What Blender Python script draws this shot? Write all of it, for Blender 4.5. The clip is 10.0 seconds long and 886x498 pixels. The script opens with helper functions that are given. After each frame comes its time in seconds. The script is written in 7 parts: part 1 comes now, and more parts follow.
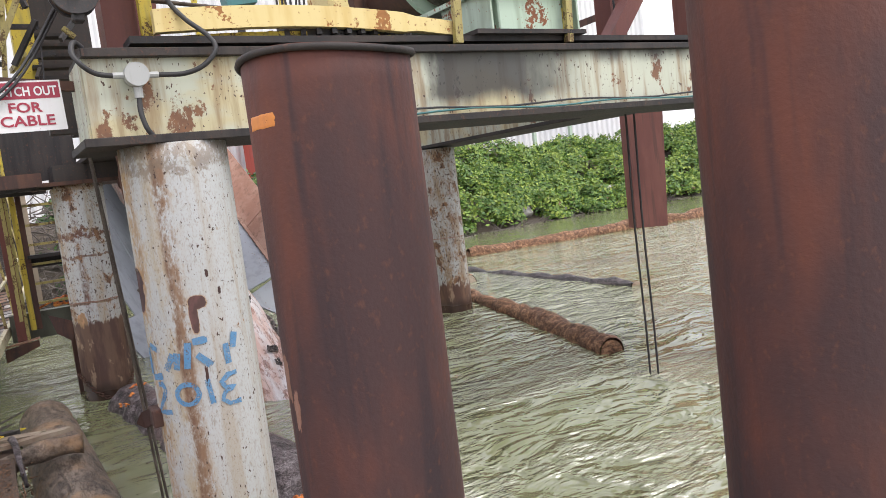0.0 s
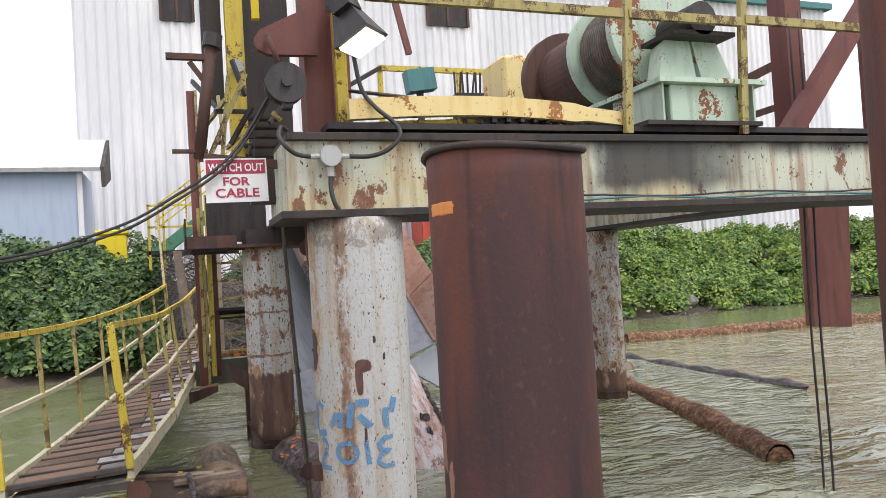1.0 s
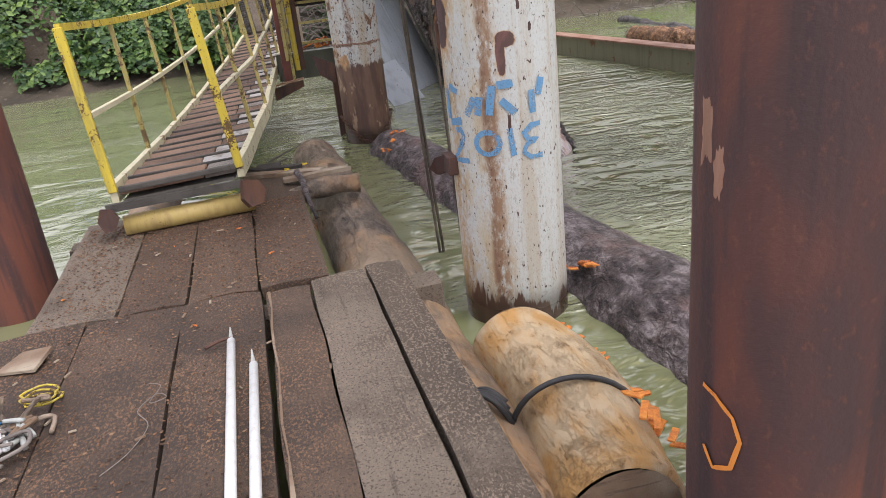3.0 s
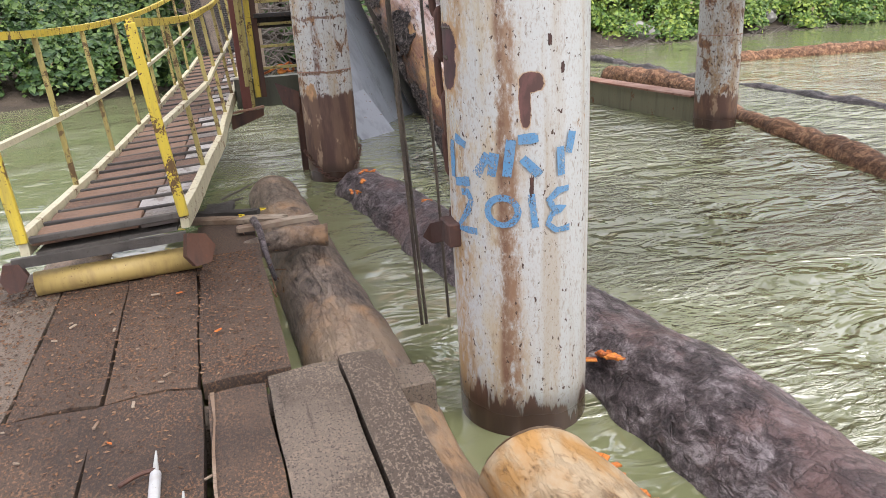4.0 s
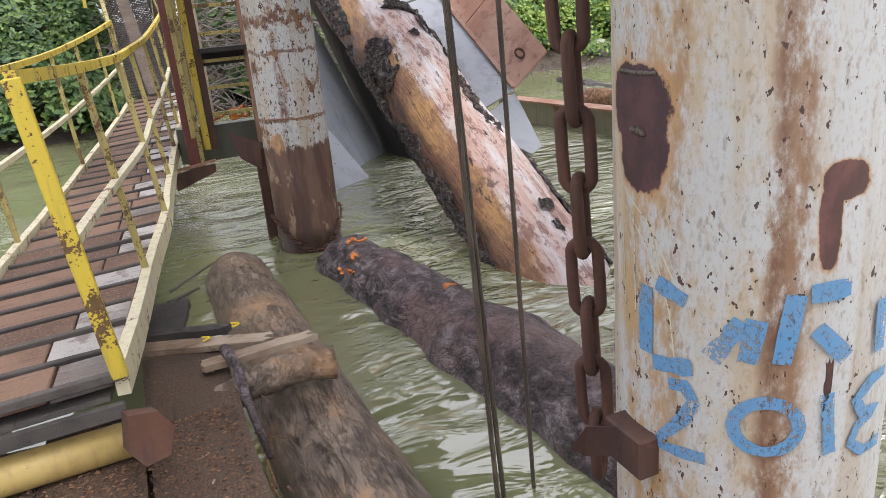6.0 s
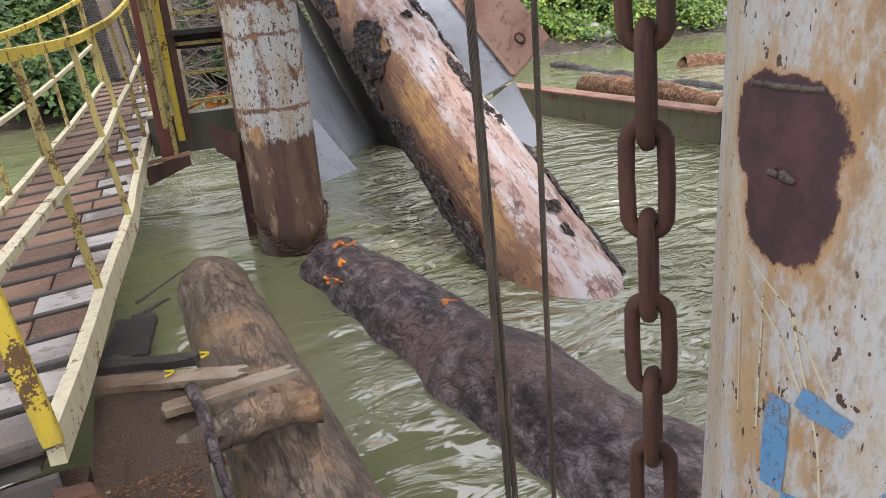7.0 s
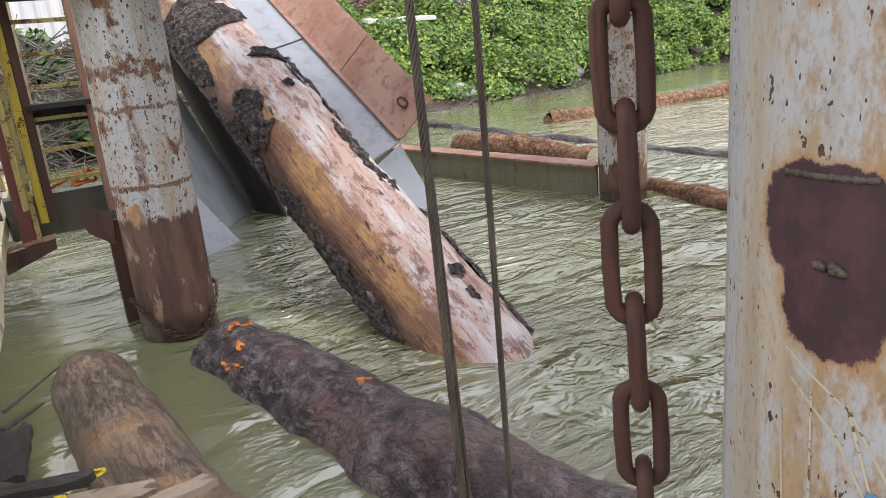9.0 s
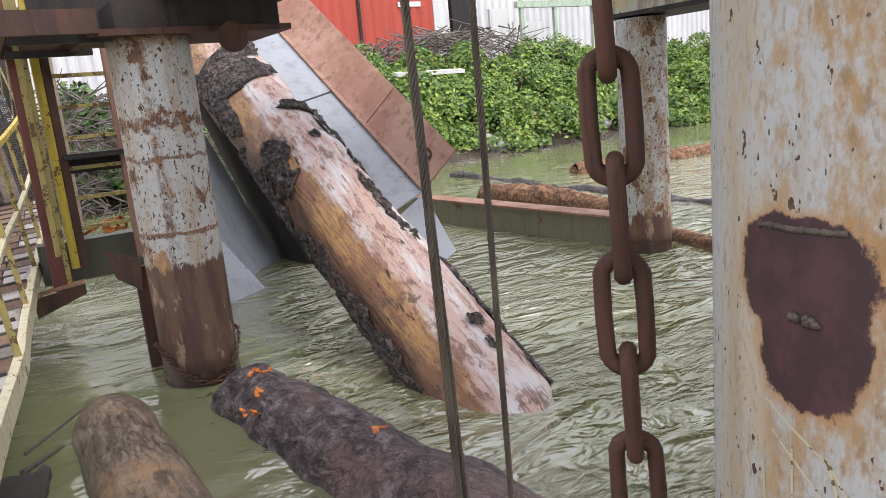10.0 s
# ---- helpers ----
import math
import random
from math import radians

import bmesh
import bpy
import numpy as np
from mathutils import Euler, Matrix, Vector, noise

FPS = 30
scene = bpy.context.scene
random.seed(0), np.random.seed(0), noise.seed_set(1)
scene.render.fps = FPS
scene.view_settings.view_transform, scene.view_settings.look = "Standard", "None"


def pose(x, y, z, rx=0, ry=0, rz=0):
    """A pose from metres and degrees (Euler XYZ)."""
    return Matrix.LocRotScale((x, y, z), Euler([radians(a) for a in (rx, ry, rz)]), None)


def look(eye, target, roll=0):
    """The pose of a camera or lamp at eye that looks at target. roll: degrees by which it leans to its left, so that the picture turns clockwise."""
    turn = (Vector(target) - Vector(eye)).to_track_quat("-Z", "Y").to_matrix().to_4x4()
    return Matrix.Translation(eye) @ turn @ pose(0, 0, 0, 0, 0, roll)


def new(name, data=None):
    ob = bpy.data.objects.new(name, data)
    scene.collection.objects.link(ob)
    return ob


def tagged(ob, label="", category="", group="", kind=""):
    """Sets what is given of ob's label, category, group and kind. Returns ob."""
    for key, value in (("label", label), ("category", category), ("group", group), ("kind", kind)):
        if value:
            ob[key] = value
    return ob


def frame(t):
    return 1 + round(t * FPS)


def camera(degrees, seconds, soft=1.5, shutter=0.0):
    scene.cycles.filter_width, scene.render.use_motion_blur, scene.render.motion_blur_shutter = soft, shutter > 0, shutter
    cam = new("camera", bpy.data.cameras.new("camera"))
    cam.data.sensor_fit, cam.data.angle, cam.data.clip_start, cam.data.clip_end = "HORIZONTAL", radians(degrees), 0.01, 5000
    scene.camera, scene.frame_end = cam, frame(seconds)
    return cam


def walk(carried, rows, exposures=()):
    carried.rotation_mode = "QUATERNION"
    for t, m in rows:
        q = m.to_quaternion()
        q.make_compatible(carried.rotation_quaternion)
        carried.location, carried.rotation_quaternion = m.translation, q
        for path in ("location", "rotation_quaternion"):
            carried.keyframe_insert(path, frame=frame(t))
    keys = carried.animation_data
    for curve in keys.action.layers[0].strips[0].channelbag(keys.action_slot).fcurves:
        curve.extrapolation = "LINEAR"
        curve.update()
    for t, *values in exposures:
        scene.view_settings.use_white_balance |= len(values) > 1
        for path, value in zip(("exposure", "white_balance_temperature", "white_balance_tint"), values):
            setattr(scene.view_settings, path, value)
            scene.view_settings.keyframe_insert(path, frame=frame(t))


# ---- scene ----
cam = camera(62.4, 10.0, soft=0.85)
PATH = [
    (0, (1.932, 0.352, 1.986), (2.973, 2.049, 1.794), -7.0),
    (0.5, (1.891, 0.291, 2.023), (2.737, 2.103, 2.045), -3.7),
    (1, (1.859, 0.245, 2.02), (2.538, 2.125, 2.072), -3.4),
    (1.5, (1.92, 0.32, 1.971), (2.65, 2.158, 1.671), -7.3),
    (2, (1.85, 0.419, 1.938), (2.37, 2.243, 1.303), -8.8),
    (2.5, (1.702, 0.712, 1.912), (2.164, 2.52, 1.191), -11.7),
    (2.7, (1.652, 0.822, 1.886), (2.107, 2.624, 1.148), -9.3),
    (3.8, (1.692, 1.671, 1.858), (2.072, 3.492, 1.125), -3.9),
    (4, (1.694, 1.85, 1.839), (2.239, 3.651, 1.163), -3.3),
    (4.5, (1.607, 2.215, 1.842), (2.204, 3.961, 1.072), -2.4),
    (5, (1.619, 2.673, 1.858), (2.114, 4.481, 1.161), -4.1),
    (5.5, (1.677, 3.058, 1.833), (2.295, 4.854, 1.205), -4.6),
    (5.7, (1.682, 3.219, 1.844), (2.364, 4.994, 1.223), -5.8),
    (6.8, (1.815, 3.842, 1.843), (2.506, 5.59, 1.16), -4.4),
    (7, (1.834, 3.929, 1.841), (2.551, 5.669, 1.163), -4.7),
    (7.5, (1.735, 4.068, 1.888), (2.637, 5.756, 1.309), -4.9),
    (8, (1.75, 4.123, 1.895), (2.689, 5.809, 1.369), -5.7),
    (8.5, (1.758, 4.144, 1.902), (2.727, 5.827, 1.426), -5.4),
    (9, (1.745, 4.151, 1.891), (2.791, 5.76, 1.33), -5.4),
    (9.5, (1.735, 4.111, 1.896), (2.793, 5.708, 1.322), -4.9),
    (10, (1.781, 4.093, 1.891), (2.79, 5.767, 1.467), -5.3),
]
walk(cam, [(t, look(eye, target, roll)) for t, eye, target, roll in PATH],
     exposures=((0, 0.72), (1, 0.54), (1.5, 0.46), (2, 0.62), (2.7, 0.68), (3.8, 1.0), (4.5, 0.9), (5.7, 0.87), (6.8, 0.92), (10, 0.84)))

# ---------------------------------------------------------------- world and light
SUN_EL, SUN_AZ = 58.0, 150.0          # soft sun behind bright cloud, over the camera's right shoulder
world = bpy.data.worlds.new("overcast_sky")
scene.world = world
world.use_nodes = True
wn = world.node_tree
wn.nodes.clear()
sky = wn.nodes.new("ShaderNodeTexSky")
sky.sky_type = "NISHITA"
sky.sun_disc = False
sky.sun_elevation, sky.sun_rotation = radians(SUN_EL), radians(SUN_AZ)
sky.air_density, sky.dust_density, sky.ozone_density = 1.0, 4.0, 1.0
pale = wn.nodes.new("ShaderNodeHueSaturation")
pale.inputs["Saturation"].default_value = 0.45
back = wn.nodes.new("ShaderNodeBackground")
back.inputs["Strength"].default_value = 0.14
wout = wn.nodes.new("ShaderNodeOutputWorld")
wn.links.new(sky.outputs[0], pale.inputs["Color"])
cloud = wn.nodes.new("ShaderNodeMix")                # an even layer of bright cloud over the sky
cloud.data_type = "RGBA"
cloud.inputs[0].default_value = 0.6
cloud.inputs[7].default_value = (8.3, 8.0, 8.8, 1)
wn.links.new(pale.outputs[0], cloud.inputs[6])
wn.links.new(cloud.outputs[2], back.inputs["Color"])
wn.links.new(back.outputs[0], wout.inputs["Surface"])
sun_data = bpy.data.lights.new("sun", "SUN")
sun_data.energy, sun_data.angle, sun_data.color = 0.9, radians(20), (1.0, 0.97, 0.94)
sun = new("sun", sun_data)
az, el = radians(SUN_AZ), radians(SUN_EL)
sun.matrix_world = look((0, 0, 30), (-math.sin(az) * math.cos(el), -math.cos(az) * math.cos(el), 30 - math.sin(el)))

# ---------------------------------------------------------------- helpers for the building work


def thing(name, loc, label="", category="", group="", kind=""):
    ob = new(name)
    ob.empty_display_size = 0.1
    ob.location = loc
    return tagged(ob, label, category, group, kind)


def origin_of(ob):
    p = Vector((0, 0, 0))
    while ob:
        p += ob.location
        ob = ob.parent
    return p


def part(name, bm, material, parent=None, label="", smooth=False):
    """One mesh object from a bmesh in world places, under its thing."""
    o = origin_of(parent)
    bmesh.ops.translate(bm, verts=bm.verts, vec=-o)
    me = bpy.data.meshes.new(name)
    bm.to_mesh(me)
    bm.free()
    if smooth:
        for p in me.polygons:
            p.use_smooth = True
    me.materials.append(material)
    ob = new(name, me)
    ob.parent = parent
    return tagged(ob, label)


def whole(name, bm, material, loc, label, category, group="", kind="", smooth=False):
    """A thing that is one mesh, its origin at loc."""
    bmesh.ops.translate(bm, verts=bm.verts, vec=-Vector(loc))
    me = bpy.data.meshes.new(name)
    bm.to_mesh(me)
    bm.free()
    if smooth:
        for p in me.polygons:
            p.use_smooth = True
    me.materials.append(material)
    ob = new(name, me)
    ob.location = loc
    return tagged(ob, label, category, group, kind)


def box(bm, x0, x1, y0, y1, z0, z1, bevel=0.0):
    r = bmesh.ops.create_cube(bm, size=1, matrix=Matrix.LocRotScale(((x0 + x1) / 2, (y0 + y1) / 2, (z0 + z1) / 2), None, (x1 - x0, y1 - y0, z1 - z0)))
    if bevel:
        bmesh.ops.bevel(bm, geom=list({e for v in r["verts"] for e in v.link_edges}), offset=bevel, segments=1, affect="EDGES")
    return bm


def frame_of(p, q, up=(0, 0, 1)):
    p, q = Vector(p), Vector(q)
    d = (q - p).normalized()
    u = Vector(up)
    if abs(d.dot(u)) > 0.98:
        u = Vector((0, 1, 0))
    s = d.cross(u).normalized()
    return Matrix((s, d, s.cross(d))).transposed().to_4x4()


def bar(bm, p, q, w, h, up=(0, 0, 1), bevel=0.0):
    """A square bar from p to q, w across and h high."""
    p, q = Vector(p), Vector(q)
    m = Matrix.Translation((p + q) / 2) @ frame_of(p, q, up) @ Matrix.Diagonal((w, (q - p).length, h, 1))
    r = bmesh.ops.create_cube(bm, size=1, matrix=m)
    if bevel:
        bmesh.ops.bevel(bm, geom=list({e for v in r["verts"] for e in v.link_edges}), offset=bevel, segments=1, affect="EDGES")
    return bm


def rod(bm, p, q, r, r2=None, seg=10):
    p, q = Vector(p), Vector(q)
    m = Matrix.Translation((p + q) / 2) @ (q - p).to_track_quat("Z", "Y").to_matrix().to_4x4()
    bmesh.ops.create_cone(bm, cap_ends=True, segments=seg, radius1=r, radius2=r if r2 is None else r2, depth=(q - p).length, matrix=m)
    return bm


def sweep(bm, pts, r, seg=8, closed=False):
    """A round tube through a row of points."""
    pts = [Vector(p) for p in pts]
    n, rings, ref = len(pts), [], None
    for i, p in enumerate(pts):
        if closed:
            d = pts[(i + 1) % n] - pts[i - 1]
        else:
            d = pts[min(i + 1, n - 1)] - pts[max(i - 1, 0)]
        d.normalize()
        if ref is None:
            ref = d.orthogonal().normalized()
        ref = (ref - d * ref.dot(d)).normalized()
        s = d.cross(ref)
        rad = r[i] if isinstance(r, (list, tuple)) else r
        rings.append([bm.verts.new(p + (ref * math.cos(a) + s * math.sin(a)) * rad) for a in [2 * math.pi * k / seg for k in range(seg)]])
    for i in range(n if closed else n - 1):
        a, b = rings[i], rings[(i + 1) % n]
        for k in range(seg):
            bm.faces.new((a[k], a[(k + 1) % seg], b[(k + 1) % seg], b[k]))
    if not closed:
        bm.faces.new(rings[0][::-1])
        bm.faces.new(rings[-1])
    return bm


def sag(p, q, drop, n=14):
    p, q = Vector(p), Vector(q)
    return [p.lerp(q, i / n) - Vector((0, 0, drop * 4 * (i / n) * (1 - i / n))) for i in range(n + 1)]


def smooth_path(pts, n=8):
    """Points on a soft curve through the given ones."""
    pts = [Vector(p) for p in pts]
    out = []
    for i in range(len(pts) - 1):
        a, b, c, d = pts[max(i - 1, 0)], pts[i], pts[i + 1], pts[min(i + 2, len(pts) - 1)]
        for k in range(n):
            t = k / n
            out.append(0.5 * ((2 * b) + (c - a) * t + (2 * a - 5 * b + 4 * c - d) * t * t + (3 * b - a - 3 * c + d) * t ** 3))
    return out + [pts[-1]]


def plate(bm, corners, thick):
    """A flat plate through its corners, thickened downwards along its normal."""
    c = [Vector(p) for p in corners]
    n = (c[1] - c[0]).cross(c[2] - c[0]).normalized() * thick
    top = [bm.verts.new(p) for p in c]
    low = [bm.verts.new(p - n) for p in c]
    bm.faces.new(top)
    bm.faces.new(low[::-1])
    for i in range(len(c)):
        j = (i + 1) % len(c)
        bm.faces.new((top[j], top[i], low[i], low[j]))
    return bm


# ---------------------------------------------------------------- materials


class Nodes:
    """A small shorthand for node materials on object places."""

    def __init__(self, name):
        self.mat = bpy.data.materials.new(name)
        self.mat.use_nodes = True
        self.t = self.mat.node_tree
        self.bsdf = self.t.nodes["Principled BSDF"]
        self.coord = self.t.nodes.new("ShaderNodeTexCoord").outputs["Object"]
        self.info = None

    def link(self, a, b):
        self.t.links.new(a, b)

    def feed(self, socket, value):
        if hasattr(value, "is_output"):
            self.link(value, socket)
        else:
            socket.default_value = value if not isinstance(value, tuple) or len(value) != 3 or socket.type == "VECTOR" else (*value, 1)

    def noise(self, scale, stretch=(1, 1, 1), detail=5.0, rough=0.6, offset=(0, 0, 0), warp=0.0, turn=None):
        m = self.t.nodes.new("ShaderNodeMapping")
        m.inputs["Scale"].default_value, m.inputs["Location"].default_value = stretch, offset
        if turn:
            pre = self.t.nodes.new("ShaderNodeMapping")
            pre.inputs["Rotation"].default_value = [radians(a) for a in turn]
            self.link(self.coord, pre.inputs["Vector"])
            self.link(pre.outputs[0], m.inputs["Vector"])
        else:
            self.link(self.coord, m.inputs["Vector"])
        n = self.t.nodes.new("ShaderNodeTexNoise")
        n.inputs["Scale"].default_value, n.inputs["Detail"].default_value, n.inputs["Roughness"].default_value = scale, detail, rough
        n.inputs["Distortion"].default_value = warp
        self.link(m.outputs[0], n.inputs["Vector"])
        return n.outputs["Fac"]

    def voronoi(self, scale, stretch=(1, 1, 1), feature="DISTANCE_TO_EDGE"):
        m = self.t.nodes.new("ShaderNodeMapping")
        m.inputs["Scale"].default_value = stretch
        self.link(self.coord, m.inputs["Vector"])
        n = self.t.nodes.new("ShaderNodeTexVoronoi")
        n.feature = feature
        n.inputs["Scale"].default_value = scale
        self.link(m.outputs[0], n.inputs["Vector"])
        return n.outputs["Distance"]

    def step(self, value, lo, hi):
        n = self.t.nodes.new("ShaderNodeMapRange")
        n.interpolation_type = "SMOOTHSTEP"
        self.feed(n.inputs["Value"], value)
        n.inputs["From Min"].default_value, n.inputs["From Max"].default_value = min(lo, hi), max(lo, hi)
        n.inputs["To Min"].default_value, n.inputs["To Max"].default_value = (0, 1) if lo < hi else (1, 0)
        return n.outputs[0]

    def calc(self, op, a, b=0.0):
        n = self.t.nodes.new("ShaderNodeMath")
        n.operation = op
        self.feed(n.inputs[0], a)
        self.feed(n.inputs[1], b)
        return n.outputs[0]

    def axis(self, i):
        n = self.t.nodes.new("ShaderNodeSeparateXYZ")
        self.link(self.coord, n.inputs[0])
        return n.outputs[i]

    def mix(self, fac, a, b):
        n = self.t.nodes.new("ShaderNodeMix")
        n.data_type = "RGBA"
        self.feed(n.inputs[0], fac)
        self.feed(n.inputs[6], a)
        self.feed(n.inputs[7], b)
        return n.outputs[2]

    def ramp(self, fac, stops):
        n = self.t.nodes.new("ShaderNodeValToRGB")
        e = n.color_ramp.elements
        while len(e) < len(stops):
            e.new(0.5)
        for s, (p, c) in zip(e, stops):
            s.position, s.color = p, (*c, 1)
        self.feed(n.inputs[0], fac)
        return n.outputs[0]

    def random(self):
        if self.info is None:
            self.info = self.t.nodes.new("ShaderNodeObjectInfo")
        return self.info.outputs["Random"]

    def island(self):
        return self.t.nodes.new("ShaderNodeNewGeometry").outputs["Random Per Island"]

    def done(self, color, rough=0.7, metal=0.0, bump=None, height=0.01, strength=0.6):
        self.feed(self.bsdf.inputs["Base Color"], color)
        self.feed(self.bsdf.inputs["Roughness"], rough)
        self.feed(self.bsdf.inputs["Metallic"], metal)
        if bump is not None:
            b = self.t.nodes.new("ShaderNodeBump")
            b.inputs["Distance"].default_value, b.inputs["Strength"].default_value = height, strength
            self.link(bump, b.inputs["Height"])
            self.link(b.outputs[0], self.bsdf.inputs["Normal"])
        return self.mat


def rusty(name, a=(0.082, 0.042, 0.04), b=(0.135, 0.055, 0.04), c=(0.058, 0.036, 0.036), rough=0.72, scale=1.0):
    """Bare rusted steel in two browns with darker runs."""
    n = Nodes(name)
    big = n.noise(2.2 * scale, (1, 1, 0.35), 4)
    fine = n.noise(40 * scale, (1, 1, 0.7), 4)
    col = n.mix(n.step(big, 0.38, 0.66), a, b)
    col = n.mix(n.calc("MULTIPLY", n.step(n.noise(5 * scale, (2.2, 2.2, 0.16), 3), 0.5, 0.7), 0.75), col, c)
    col = n.mix(n.calc("MULTIPLY", n.step(fine, 0.55, 0.75), 0.35), col, (0.2, 0.08, 0.045))
    return n.done(col, n.calc("ADD", rough - 0.12, n.calc("MULTIPLY", fine, 0.25)), 0.0, n.noise(55 * scale, (1, 1, 1), 5), 0.006, 0.35)


def painted(name, paint, rust=(0.16, 0.07, 0.035), amount=0.5, scale=1.0, grime=(0.2, 0.17, 0.11), rough=0.5):
    """Old paint with rust breaking through and grime runs; amount 0 to 1."""
    n = Nodes(name)
    patch = n.noise(3.2 * scale, (1, 1, 0.8), 8, 0.7)
    speck = n.noise(34 * scale, (1, 1, 1), 3)
    runs = n.noise(5 * scale, (1.6, 1.6, 0.2), 4)
    lim = 0.74 - 0.26 * amount
    broken = n.step(n.calc("ADD", patch, n.calc("MULTIPLY", n.calc("SUBTRACT", speck, 0.5), 0.35)), lim, lim + 0.03)
    col = n.mix(n.calc("MULTIPLY", n.step(runs, 0.45, 0.72), 0.6), paint, grime)
    col = n.mix(n.step(speck, 0.7 - 0.08 * amount, 0.74 - 0.06 * amount), col, rust)
    brown = n.mix(n.noise(20 * scale), (rust[0] * 0.55, rust[1] * 0.5, rust[2] * 0.55), (rust[0] * 1.3, rust[1] * 1.2, rust[2]))
    col = n.mix(broken, col, brown)
    return n.done(col, n.calc("ADD", rough, n.calc("MULTIPLY", broken, 0.3)), 0.0, n.calc("SUBTRACT", n.calc("MULTIPLY", n.noise(50), 0.3), broken), 0.002, 0.5)


def wood(name, a, b, dark=(0.03, 0.022, 0.018), along=1, rough=0.8, dust=None):
    """Weathered timber, grain along the given axis."""
    n = Nodes(name)
    st = [9.0, 9.0, 9.0]
    st[along] = 0.5
    grain = n.noise(4, tuple(st), 8, 0.7)
    blot = n.noise(2.3, (1, 1, 1), 4)
    rnd = n.random()
    col = n.mix(n.step(n.calc("ADD", blot, n.calc("MULTIPLY", n.calc("SUBTRACT", rnd, 0.5), 0.3)), 0.36, 0.66), a, b)
    col = n.mix(n.calc("MULTIPLY", n.step(grain, 0.55, 0.7), 0.7), col, dark)
    if dust:
        crumbs = n.calc("MULTIPLY", n.step(n.noise(95, (1, 0.6, 1), 3, 0.7), 0.5, 0.6), n.calc("ADD", 0.35, n.step(n.noise(1.4, (1, 1, 1), 4), 0.4, 0.6)))
        col = n.mix(n.calc("MULTIPLY", crumbs, 0.7), col, dust)
        col = n.mix(n.calc("MULTIPLY", n.step(n.noise(110, (1, 1, 1), 2), 0.56, 0.64), 0.8), col, dark)
    return n.done(col, rough, 0.0, n.calc("ADD", grain, n.calc("MULTIPLY", n.noise(80, (1, 1, 1), 5, 0.7), 0.8)), 0.01, 0.7)


